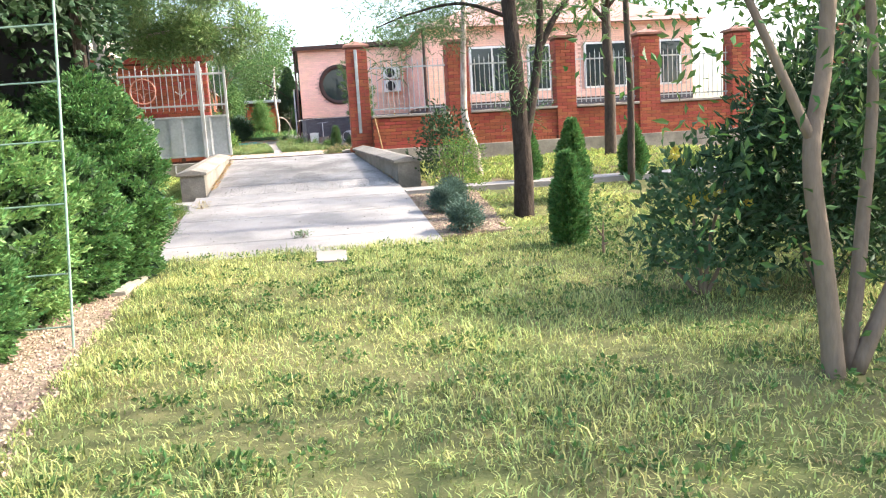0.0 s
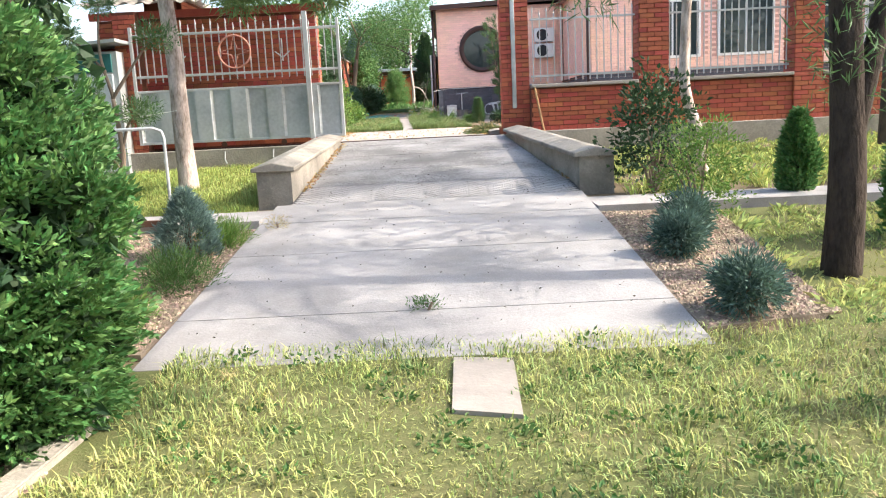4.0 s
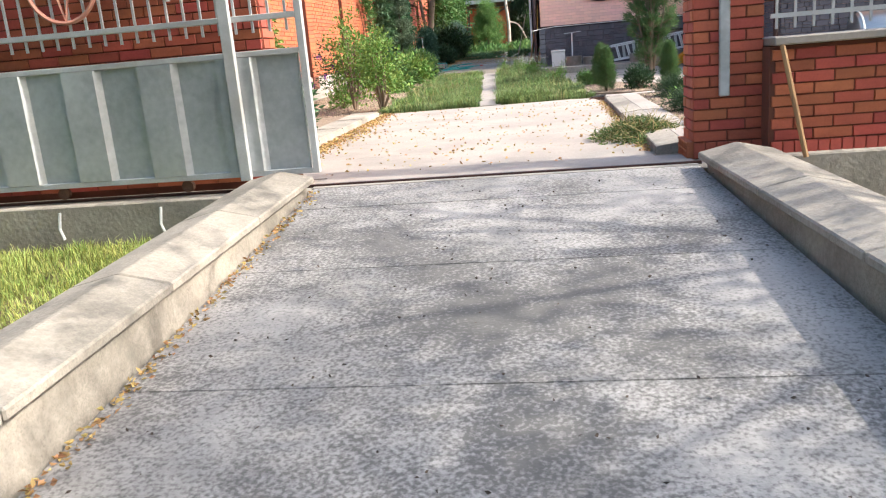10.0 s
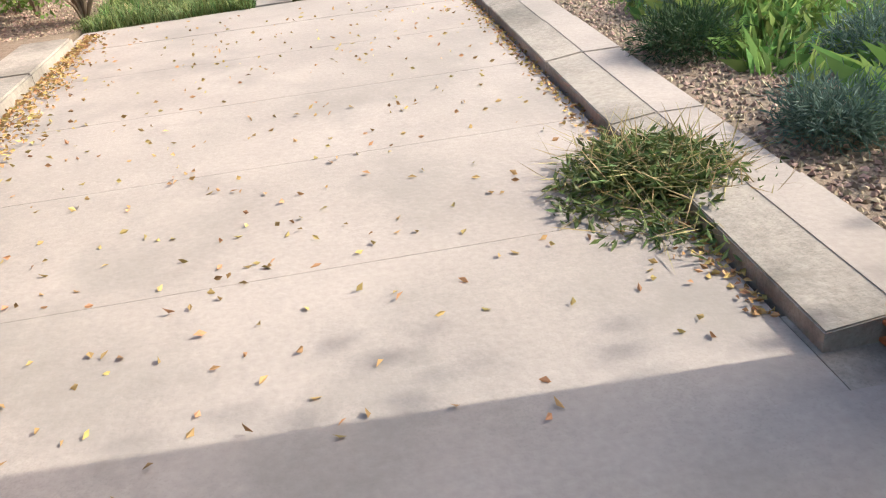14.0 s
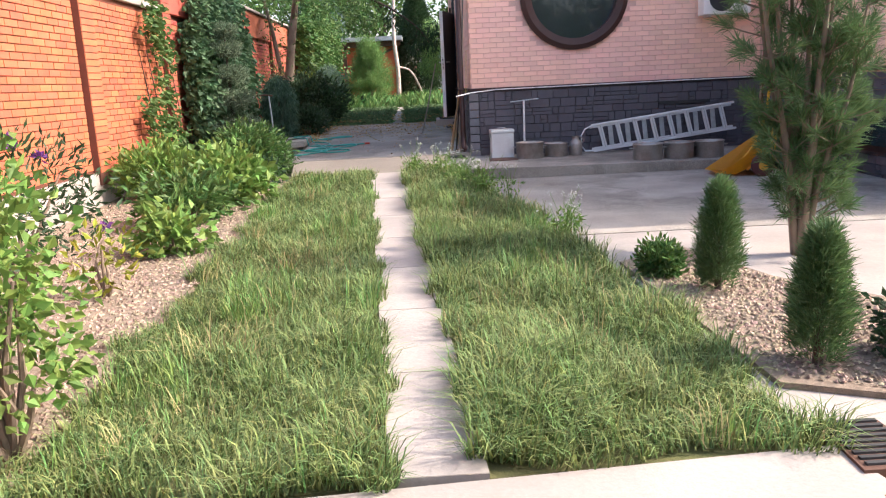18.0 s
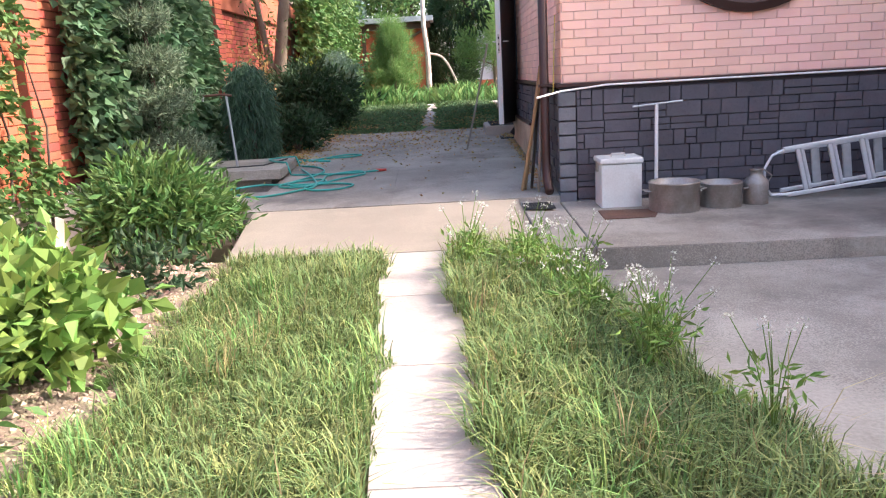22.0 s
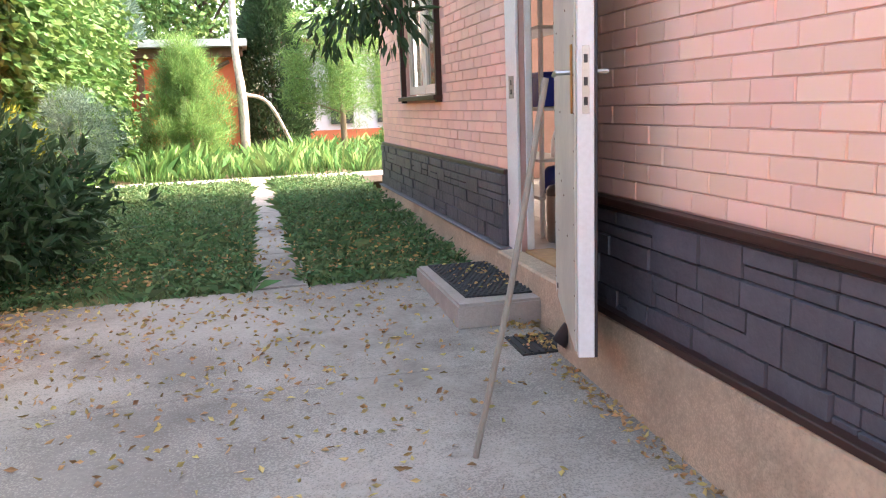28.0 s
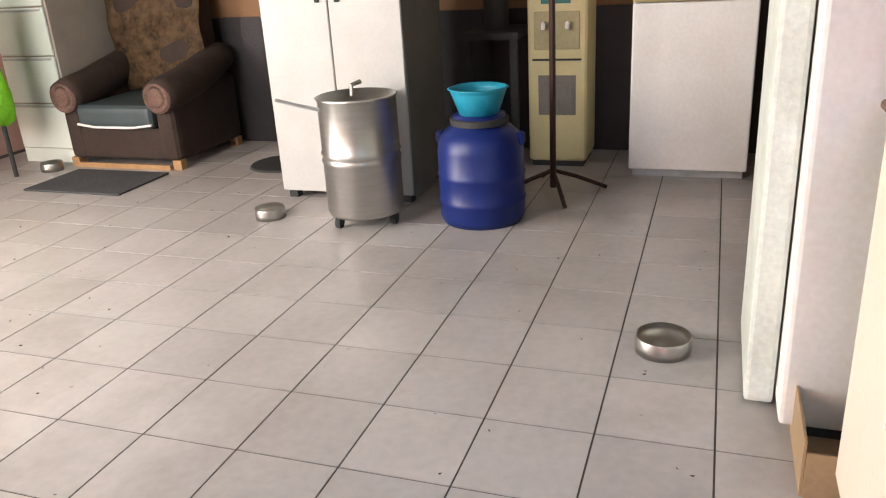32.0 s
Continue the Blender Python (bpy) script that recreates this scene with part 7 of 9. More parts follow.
for s in (-1, 1):
    wh = part("wheel", lathe([(0, -0.035), (0.1, -0.035), (0.14, -0.025), (0.145, 0), (0.14, 0.025), (0.1, 0.035), (0, 0.035)], 24), mat("red_tyre", (0.10, 0.03, 0.03), rough=0.8), wb, smooth=True)
    wh.matrix_basis = Matrix.Translation((0.1, 0.3 * s, 0.145)) @ Matrix.Rotation(radians(90), 4, "X")
    part("rim", lathe([(0, 0.04), (0.06, 0.04), (0.07, 0.03)], 16), YEL, wh)
gm = thing("garden_shredder", "dark green wheeled garden machine by the wall", "garden machine", Matrix.Translation((4.0, 31.35, 1.17)))
DGR = mat("dark_green_plastic", (0.012, 0.07, 0.045), (0.01, 0.05, 0.035), rough=0.45)
b = prism([(-0.3, -0.25), (0.32, -0.25), (0.36, 0.25), (-0.25, 0.25)], 0.12, 0.62, bev=0.04)
part("body", b, DGR, gm)
part("hopper", prism([(-0.18, -0.16), (0.2, -0.16), (0.24, 0.16), (-0.16, 0.16)], 0.62, 0.95, bev=0.03), DGR, gm)
part("motor_cover", box(-0.15, 0.12, -0.34, -0.24, 0.3, 0.6, 0.04, seg=2), mat("blue_plastic_cover", (0.05, 0.09, 0.22), rough=0.5), gm)
for s in (-1, 1):
    wh = part("wheel", lathe([(0, -0.04), (0.12, -0.04), (0.17, -0.03), (0.18, 0), (0.17, 0.03), (0.12, 0.04), (0, 0.04)], 24), BLACK, gm, smooth=True)
    wh.matrix_basis = Matrix.Translation((-0.12, 0.32 * s, 0.18)) @ Matrix.Rotation(radians(90), 4, "X")
    part("rim", lathe([(0, 0.045), (0.08, 0.045), (0.09, 0.035), (0, -0.045)], 16), YEL, wh)
tk = thing("steel_tank", "large stainless steel tank on its side", "tank", Matrix.Translation((6.6, 28.0, 1.14)) @ Matrix.Rotation(radians(90), 4, "Y"))
part("drum", lathe([(0, -0.9), (0.36, -0.9), (0.42, -0.86), (0.42, 0.86), (0.36, 0.9), (0, 0.9)], 40, at=(-0.46, 0, 0)), STEEL, tk, smooth=True)
part("end_ring", lathe([(0.43, -0.88), (0.44, -0.87), (0.44, -0.84), (0.43, -0.83)], 40, at=(-0.46, 0, 0)), ZINC, tk)
for z in (-0.5, 0.5):
    part("cradle", box(-0.1, 0.0, -0.3, 0.3, z - 0.05, z + 0.05), RUST, tk)
for z in (3.3, 3.85):
    ac = thing("air_conditioner", "white wall-mounted air conditioner outdoor unit", "air conditioner", (3.9, 33.85, z), "air conditioners")
    part("casing", box(-0.36, 0.36, -0.14, 0.12, 0, 0.48, 0.015, seg=2), WHITE, ac)
    part("fan_grille", lathe([(0, -0.004), (0.19, -0.004), (0.2, 0), (0.2, 0.008), (0, 0.008)], 28), BLACK, ac).matrix_basis = Matrix.Translation((-0.08, -0.146, 0.24)) @ Matrix.Rotation(radians(90), 4, "X")
    for s in (-0.25, 0.25):
        part("bracket", box(s - 0.015, s + 0.015, -0.12, 0.16, -0.03, 0.0), ZINC, ac)
tagged(part("white_conduit", tube([(-0.22, 33.78, 2.27), (0.0, 33.9, 2.31), (0.4, 33.93, 2.345), (2.4, 33.935, 2.352), (4.5, 33.935, 2.355)], 0.0085, 8), WHITE), "thin white plastic cable conduit along the trim", "conduit")
tagged(part("wall_vent", box(2.95, 3.75, 33.93, 33.96, 2.0, 2.04), BLACK), "dark slot vent in the stone plinth", "vent")

# ---- patio ----
dp = thing("drainpipe", "brown metal drainpipe with kicked-out foot", "drainpipe", (-0.12, 34.06, 0))
part("pipe", tube([(0, 0, 5.15), (0, 0, 1.72), (0.0, -0.02, 1.6), (-0.0, -0.1, 1.5), (-0.0, -0.2, 1.45)], 0.04, 14), DKBR, dp, smooth=True)
for z in (2.35, 3.9):
    part("clamp", box(-0.05, 0.14, -0.05, 0.05, z, z + 0.025, 0.004), DKBR, dp)
dp2 = thing("drainpipe", "thin dark drainpipe behind the open door", "drainpipe", (0.02, 38.26, 0))
part("pipe", tube([(0, 0, 5.15), (0, 0, 1.85), (-0.02, 0, 1.72), (-0.1, 0.0, 1.62)], 0.04, 12), DARKP, dp2, smooth=True)
for z in (2.2, 3.9):
    part("clamp", box(-0.034, 0.05, -0.034, 0.034, z, z + 0.02, 0.003), DARKP, dp2)
for i, (dx, dy, h, wd) in enumerate(((0.0, 0.0, 1.16, WOOD), (0.035, 0.06, 1.1, WOOD), (0.1, 0.1, 1.3, BARK), (0.14, -0.13, 2.4, WOODG))):
    b = box(-0.011, 0.011, -0.03, 0.03, 0, h + 0.05, 0.003)
    o = part("plank", b, wd)
    o.matrix_basis = Matrix.Translation((-0.32 + dx, 34.32 + dy, gz(34.3))) @ Matrix.Rotation(radians(11 - i * 2.5), 4, "Y")
    tagged(o, "weathered board leaning on the house wall" if i > 1 else "orange-brown board leaning on the house wall", "plank", "leaning boards")
tagged(part("tape_strip", tube([(-0.06, 33.93, 2.3), (-0.03, 33.95, 2.95)], 0.004, 6), YELF), "thin yellow strip beside the drainpipe", "strip")
mt = thing("rubber_mat", "small black perforated rubber mat", "mat", (-0.25, 33.59, 1.366))
part("mat", box(-0.13, 0.13, -0.13, 0.13, 0, 0.01, 0.004), BLACK, mt)
for i in range(12):
    part("ridge", box(-0.126 + i * 0.022, -0.118 + i * 0.022, -0.125, 0.125, 0.01, 0.017), BLACK, mt)
    part("ridge", box(-0.125, 0.125, -0.126 + i * 0.022, -0.118 + i * 0.022, 0.01, 0.016), BLACK, mt)
wc = thing("well_cover", "raised concrete well cover slab with iron hatch", "well cover", (0, 0, 0))
part("slab", prism([(-4.2, 35.42), (-2.82, 35.42), (-2.88, 36.75), (-4.2, 36.75)], 1.5, 1.6, bev=0.012), CONC_D, wc)
part("shaft_wall", prism([(-4.1, 35.55), (-2.95, 35.55), (-3.0, 36.65), (-4.1, 36.65)], 1.3, 1.498), CONC_D, wc)
part("hatch_edge", tube([(-3.75, 35.75, 1.607), (-3.1, 35.9, 1.607), (-2.95, 36.5, 1.607)], 0.008, 6), BLACK, wc)
part("step", prism([(-4.2, 34.3), (-2.9, 34.3), (-2.85, 35.4), (-4.2, 35.4)], 1.1, 1.37, bev=0.01), CONC_D, wc)
vp = thing("valve_pole", "thin steel standpipe with a tap handle", "standpipe", (-3.42, 35.95, 1.6))
part("pipe", tube([(0, 0, 0), (-0.02, 0, 0.4), (-0.04, 0, 0.8)], 0.013, 8), ZINC, vp)
part("tap", tube([(0.02, 0, 0.8), (-0.1, 0, 0.815), (-0.3, 0, 0.81)], 0.014, 8), RUST, vp)
part("spout", tube([(-0.3, 0, 0.81), (-0.31, 0, 0.75)], 0.012, 8), ZINC, vp)
HOSE = mat("teal_hose", (0.03, 0.33, 0.27), (0.02, 0.24, 0.2), rough=0.4, bump=0.03)
hz = lambda x, y: gz(y) + 0.016
hp = [(-1.80, 35.93), (-2.1, 35.82), (-2.5, 35.86), (-2.9, 35.98), (-3.15, 36.4), (-2.95, 36.62), (-2.62, 36.45), (-2.45, 36.05), (-2.6, 35.6), (-2.8, 35.2), (-2.6, 35.06), (-2.33, 35.3), (-2.42, 35.5), (-2.68, 35.4), (-2.7, 35.22), (-2.45, 35.1), (-2.2, 35.45), (-1.95, 35.72), (-2.05, 35.95), (-2.35, 35.75), (-2.38, 35.35), (-2.5, 35.0), (-2.35, 34.82), (-2.1, 34.86), (-2.0, 35.06), (-2.2, 35.18), (-2.45, 35.2), (-2.75, 35.26), (-3.05, 35.3), (-3.3, 35.08), (-3.1, 34.75), (-2.85, 34.62), (-2.55, 34.85), (-2.4, 35.12), (-2.55, 35.75), (-2.75, 36.3)]
hs = thing("garden_hose", "teal garden hose lying in loose loops", "hose")
part("hose", tube([(x, y, max(hz(x, y), 1.617 if (x < -2.85 and y > 35.4) else 0, 1.385 if x < -2.86 and y < 35.4 else 0)) for x, y, _ in bezier([(a, b_, 0) for a, b_ in hp], 8)], 0.0105, 8), HOSE, hs, smooth=True)
part("nozzle", tube([(-1.83, 35.93, hz(0, 35.93)), (-1.72, 35.95, hz(0, 35.95))], [0.018, 0.014], 10), mat("red_plastic", (0.55, 0.05, 0.03), rough=0.4), hs, "red plastic nozzle")
hs2 = thing("garden_hose", "dark green hose loop near the shrubs", "hose")
hp2 = [(-3.2, 37.05), (-2.9, 36.95), (-2.6, 37.15), (-2.3, 37.2), (-2.15, 37.35), (-2.35, 37.42), (-2.6, 37.2), (-2.75, 37.0), (-2.5, 36.9), (-2.9, 37.15), (-3.15, 37.25)]
part("hose", tube([(x, y, hz(x, y)) for x, y, _ in bezier([(a, b_, 0) for a, b_ in hp2], 8)], 0.0105, 8), HOSE, hs2, smooth=True)
st_ = thing("step_slab", "thick concrete step slab with black rubber mat", "step", Matrix.Translation((-0.16, 39.41, 1.565)))
part("slab", prism([(-0.26, -0.55), (0.235, -0.57), (0.235, 0.54), (-0.25, 0.57)], 0.0, 0.135, bev=0.014), CONC_L, st_)
rm = part("mat", prism([(-0.18, -0.42), (0.21, -0.44), (0.21, 0.49), (-0.18, 0.52)], 0.136, 0.146), BLACK, st_, "black studded rubber mat")
b = bmesh.new()
for i in range(29):
    for j in range(12):
        lathe([(0.011, 0), (0.009, 0.005), (0, 0.006)], 6, bm=b, at=(-0.165 + j * 0.033 + (0.016 if i % 2 else 0), -0.41 + i * 0.0315, 0.146))
o = part("studs", b, BLACK, rm)
o["kind"] = "stuff"
fg = thing("foot_grate", "sunken iron boot grate full of leaves", "grate", (-0.1, 38.5, 1.552))
part("rim", box(-0.13, 0.13, -0.15, 0.15, -0.02, 0.006), BLACK, fg)
for i in range(7):
    part("bar", box(-0.12 + i * 0.037, -0.11 + i * 0.037, -0.14, 0.14, 0.006, 0.014), BLACK, fg)
tagged(part("leaning_stick", tube([(-0.75, 37.42, gz(37.42)), (-0.6, 37.44, 2.1), (-0.42, 37.52, 2.86)], 0.0125, 8), WOODG), "long grey wooden stick propped against the open door", "stick")

# ivy and plants along the boundary wall
ri = np.random.default_rng(170)


def wall_ivy(label, y0, y1, z1, n, leaf, material, seed, x=-4.42, thick=0.12, zmin=None, holes=0.0):
    r = np.random.default_rng(seed)
    y = r.uniform(y0, y1, n)
    top = z1 * (0.75 + 0.25 * np.sin((y - y0) / (y1 - y0) * np.pi)) + 0.25 * np.sin(y * 3.1)
    z = np.array([gz(q) for q in y]) + (zmin or 0) + r.uniform(0, 1, n) * (top - (zmin or 0))
    keep = (np.sin(y * 2.7 + z * 1.9) * np.cos(z * 2.3 - y) > holes - 1)
    c = np.column_stack([x + np.abs(r.normal(0, thick, n)), y, z])[keep]
    pts, o = clumped(c, 5, leaf, r)
    t = thing("ivy", label, "ivy", (0, 0, 0))
    mpart("leaves", leaf_mesh("leaves", pts, o * 0.5 + np.array([0.7, 0, -0.5]), leaf, leaf * 0.85, material, r, spread=0.35), t)
    b = bmesh.new()
    for k in range(5):
        q = y0 + (k + 0.5) * (y1 - y0) / 5
        tube([(x + 0.02, q, gz(q)), (x + 0.03, q + 0.15, gz(q) + z1 * 0.4), (x + 0.02, q - 0.1, gz(q) + z1 * 0.8)], [0.015, 0.01, 0.005], 5, bm=b)
    part("stem", b, BARK, t)
    return t


wall_ivy("dense dark green ivy covering the brick wall", 34.3, 38.0, 2.75, 3300, 0.12, IVYLEAF, 171, thick=0.14)
wall_ivy("sparse climbing vine on the orange brick wall", 32.2, 33.7, 2.2, 420, 0.08, MIDLEAF, 172, thick=0.06, holes=0.9)
wall_ivy("sparse climbing vine on the orange brick wall", 24.2, 25.6, 2.3, 260, 0.09, LTLEAF, 173, thick=0.08, holes=0.8)
wall_ivy("bright green creeper hanging over the far wall", 45.2, 52.5, 3.4, 5200, 0.13, MIDLEAF, 174, x=-4.3, thick=0.3)
tp = thing("cloud_spruce", "dark green spruce pruned into stacked clouds", "conifer", (-3.9, 34.9, 1.42))
part("trunk", tube([(0, 0, -0.05), (0.02, 0, 1.0), (0, 0, 2.0)], [0.04, 0.03, 0.015], 8), BARK, tp)
for z, r in ((0.45, 0.55), (0.95, 0.4), (1.35, 0.33), (1.75, 0.27), (2.05, 0.2)):
    s_, d_ = shell(int(240 * r / 0.4), r, r, r * 0.42, ri, inner=0.5)
    p_, o_ = clumped(s_ + np.array([0, 0, z]), 16, 0.07, ri)
    mpart("cloud", leaf_mesh("cloud", p_, o_ + np.array([0, 0, 0.4]), 0.075, 0.015, SPRUCE_G, ri), tp)
ws = thing("weeping_spruce", "weeping dark green spruce with hanging sprays", "conifer", (-3.5, 37.1, gz(37.1) - 0.02))
part("trunk", tube(bezier([(0, 0, 0), (0.03, 0, 0.6), (-0.03, 0, 1.1), (0.1, 0, 1.25)], 5), list(np.linspace(0.035, 0.012, 16)), 7), BARK, ws)
aa, uu = ri.uniform(0, 2 * np.pi, 340), ri.uniform(0, 1, 340)
cc = np.concatenate([np.column_stack([0.25 * f_ * np.cos(aa + f_), 0.25 * f_ * np.sin(aa + f_), 1.22 - 0.22 * f_ ** 2 - np.roll(uu, int(f_ * 90)) * (0.95 if f_ > 0.9 else 0.25) + ri.normal(0, 0.05, 340)]) for f_ in (0.3, 0.65, 0.95, 1.1)])
p_, o_ = clumped(cc, 9, 0.07, ri)
p_[:, 2] = np.maximum(p_[:, 2], 0.03)
mpart("crown", leaf_mesh("crown", p_, o_ * 0.5 + np.array([0, 0, -0.9]), 0.12, 0.016, WEEP, ri, spread=0.3), ws)
shrub("peony_bush", "round dark leafy bush at the patio edge", "bush", (-3.15, 38.3, gz(38.3)), 0.38, 0.36, 0.26, DKLEAF, 0.11, 170, 9, 175, lw=0.4)
shrub("dark_bush", "dense dark evergreen bush behind the patio", "bush", (-3.35, 40.75, gz(40.75)), 0.8, 0.7, 0.55, DKLEAF, 0.12, 520, 10, 176, lw=0.4)
shrub("dark_bush", "dark evergreen bush beside the back lawn", "bush", (-4.0, 42.2, gz(42.2)), 0.6, 0.7, 0.6, DKLEAF, 0.11, 360, 10, 177, lw=0.4)
shrub("golden_shrub", "yellow-green shrub before the wall", "shrub", (-3.85, 43.6, gz(43.6)), 0.4, 0.4, 0.6, YELLEAF, 0.07, 200, 12, 178, lw=0.4)
shrub("silver_spruce", "silvery blue round spruce on a stem", "conifer", (-3.3, 44.4, gz(44.4) + 0.3), 0.5, 0.5, 0.55, BLUELEAF, 0.05, 420, 26, 179, lw=0.16)
shrub("red_shrub", "thin shrub with reddish leaves by the wall", "shrub", (-4.1, 40.3, gz(40.3)), 0.3, 0.3, 0.75, DRYLEAF, 0.07, 60, 8, 180, lw=0.5, nstem=6)
limbs_tree("silk_tree", "spreading silk tree with forked trunk and feathery crown", (-4.0, 41.2, gz(41.2) - 0.03), [(0, 0, 0), (0.05, 0, 0.6), (0.12, 0, 1.3), (0.3, 0, 2.4), (0.5, 0, 3.4)], [0.145, 0.13, 0.11, 0.09, 0.05],
           [([(0.06, 0, 0.75), (-0.1, 0.05, 1.4), (-0.25, 0.1, 2.4), (-0.5, 0.2, 3.4), (-0.9, 0.3, 4.2)], 0.075), ([(0.4, 0, 2.9), (1.1, 0.2, 3.5), (1.9, 0.3, 3.8), (2.9, 0.3, 3.7)], 0.055), ([(0.3, 0, 2.5), (0.6, -0.8, 3.3), (1.2, -1.6, 3.8), (1.9, -2.3, 3.9)], 0.055), ([(0.5, 0, 3.3), (0.9, 0.8, 4.2), (1.3, 1.4, 4.6)], 0.05), ([(0.5, 0, 3.3), (0.2, -0.9, 4.2), (0, -1.6, 4.6)], 0.05), ([(-0.5, 0.2, 3.4), (-0.9, -0.6, 4.0), (-1.2, -1.2, 4.3)], 0.04), ([(1.1, 0.2, 3.5), (1.9, -0.5, 4.3), (2.7, -0.9, 4.5)], 0.04)],
           BARK_T, MIDLEAF, 181, clump_r=0.5, per=85, leaf=0.12, lw=0.3, droop=0.3,
           # unseen clumps added over the patio, in the sun's way to the boundary wall
           extra_clumps=[(1.5 + 0.27 * (i % 8) + 0.2 * math.sin(i * 2.1), -6.0 + 0.62 * (i // 8) + 0.25 * math.sin(i * 1.7), 2.5 + 0.215 * (i % 8) + 0.8 * ((i * 5) % 7) / 4) for i in range(112) if (i * 7) % 10 < 8])
hang = thing("hanging_branch", "leafy walnut branch hanging before the house", "branch", (-0.72, 40.2, -0.78))
part("limb", tube(bezier([(-2.2, 0.6, 5.6), (-1.0, 0.3, 5.2), (-0.1, 0.0, 4.6), (0.25, -0.1, 4.15)], 6), list(np.linspace(0.04, 0.01, 19)), 6), BARK, hang)
cc = np.array([(0.25, -0.1, 4.1), (0.1, 0, 4.3), (-0.05, 0.05, 4.5), (0.3, 0.1, 4.3), (-0.3, 0.1, 4.7), (0.0, -0.2, 4.2), (-0.15, 0.1, 4.1), (0.4, -0.1, 4.5), (-0.6, 0.2, 4.8)])
p_, o_ = clumped(cc, 60, 0.2, ri)
mpart("leaves", leaf_mesh("leaves", p_, o_ + np.array([0, 0, -0.9]), 0.13, 0.04, DKLEAF, ri, spread=0.3), hang)

# far garden
limbs_tree("young_pine", "bright green young pine with upswept branches in the meadow", (-2.45, 49.9, 1.76), [(0, 0, -0.05), (0.02, 0, 0.7), (0, 0.02, 1.4), (0.02, 0, 2.0)], [0.04, 0.035, 0.025, 0.012],
           [([(0, 0, z), (0.6 * w * math.cos(a), 0.6 * w * math.sin(a), z + 0.12), (w * math.cos(a), w * math.sin(a), z + 0.45)], 0.014) for z, w, a0 in ((0.25, 0.75, 0.3), (0.6, 0.65, 1.0), (0.95, 0.5, 0.1), (1.3, 0.36, 0.7), (1.6, 0.22, 0.2)) for a in (a0, a0 + 1.3, a0 + 2.6, a0 + 3.9, a0 + 5.1)],
           BARK_T, BRPINE, 182, clump_r=0.13, per=110, leaf=0.19, lw=0.05, spread=0.5, up=0.8)
pp = thing("bare_trunk", "pale bare trunk with a propping branch", "tree trunk", (-1.5, 50.3, 1.76))
part("trunk", tube(bezier([(0, 0, -0.1), (0.03, 0, 1.2), (-0.05, 0, 2.4), (0.05, 0, 4.4)], 5), list(np.linspace(0.09, 0.05, 16)), 8), BARK_P, pp, smooth=True)
part("prop", tube(bezier([(0.02, 0, 1.35), (0.5, 0.1, 1.15), (0.9, 0.2, 0.35)], 5), 0.035, 7), BARK_P, pp)
conifer("cypress", "tall dark columnar cypress", (-0.75, 54.2, 1.76), 4.6, 0.8, DKLEAF, 183, n=2200, per=12, leaf=0.14, lw=0.3, round_=0.7)
limbs_tree("garden_pine", "open pine with layered bright needles", (0.55, 51.6, 1.76), [(0, 0, 0), (0, 0, 1.2), (0.05, 0, 2.4), (0.05, 0, 3.2)], [0.07, 0.06, 0.045, 0.02], [([(0, 0, z), (s * 0.5, 0.1, z + 0.2), (s * 0.95, 0.1, z + 0.25)], 0.02) for z in (0.9, 1.4, 1.9, 2.5) for s in (-1, 1)] + [([(0, 0, z), (0, s * 0.5, z + 0.2), (0.1, s * 0.9, z + 0.25)], 0.02) for z in (1.1, 1.7, 2.2) for s in (-1, 1)], BARK_T, BRPINE, 184, clump_r=0.24, per=150, leaf=0.16, lw=0.08)
shrub("round_bush", "small clipped round bush by the far path", "bush", (1.45, 51.0, 1.75), 0.35, 0.35, 0.3, MIDLEAF, 0.06, 150, 10, 185)
conifer("blue_spruce_tree", "tall blue-green spruce behind the garage", (-5.2, 58.5, 1.8), 5.8, 1.5, BLUELEAF, 186, n=1800, per=12, leaf=0.22, lw=0.2, round_=0.45)
big = None
for i, (x, y, s, rz) in enumerate(((-9, 11, 1.0, 0), (-9.5, 16, 1.1, 50), (-10.5, 21.5, 1.15, 120), (-8.6, 7.0, 0.9, 200), (-8.5, 48, 1.0, 80), (-7.8, 42, 0.9, 160), (-9, 56, 1.2, 20), (-2.5, 64, 1.15, 240), (3.5, 65, 1.2, 310), (8.5, 63, 1.1, 30), (-6.5, 66, 1.2, 100), (-15, 30, 1.2, 10), (15, 20, 1.2, 260), (13, 12, 1.0, 210), (10, 6.5, 1.0, 140), (9.0, 1.0, 1.0, 300), (18, 45, 1.2, 60))):
    if big is None:
        rz_ = np.random.default_rng(190)
        big = limbs_tree("background_tree", "full green tree beyond the plot", (x, y, oz(y) - 0.05), [(0, 0, 0), (0.05, 0, 1.5), (0, 0.1, 3.0), (0.1, 0, 5.0)], [0.16, 0.14, 0.11, 0.05],
                         [([(0, 0, 1.8 + 0.35 * k), (1.0 * math.cos(k * 1.9), 1.0 * math.sin(k * 1.9), 2.6 + 0.42 * k), (2.0 * math.cos(k * 1.9 + 0.3), 2.0 * math.sin(k * 1.9 + 0.3), 3.0 + 0.46 * k)], 0.06) for k in range(8)], BARK, MIDLEAF, 191, clump_r=0.7, per=46, leaf=0.25, lw=0.55)
    else:
        o = copy_thing(big, Matrix.Translation((x, y, oz(y) - 0.05)) @ Matrix.Rotation(radians(rz), 4, "Z") @ Matrix.Scale(s, 4))
    if i == 0:
        tagged(big, group="background trees")


# ---- room ----
FZ = FLOOR
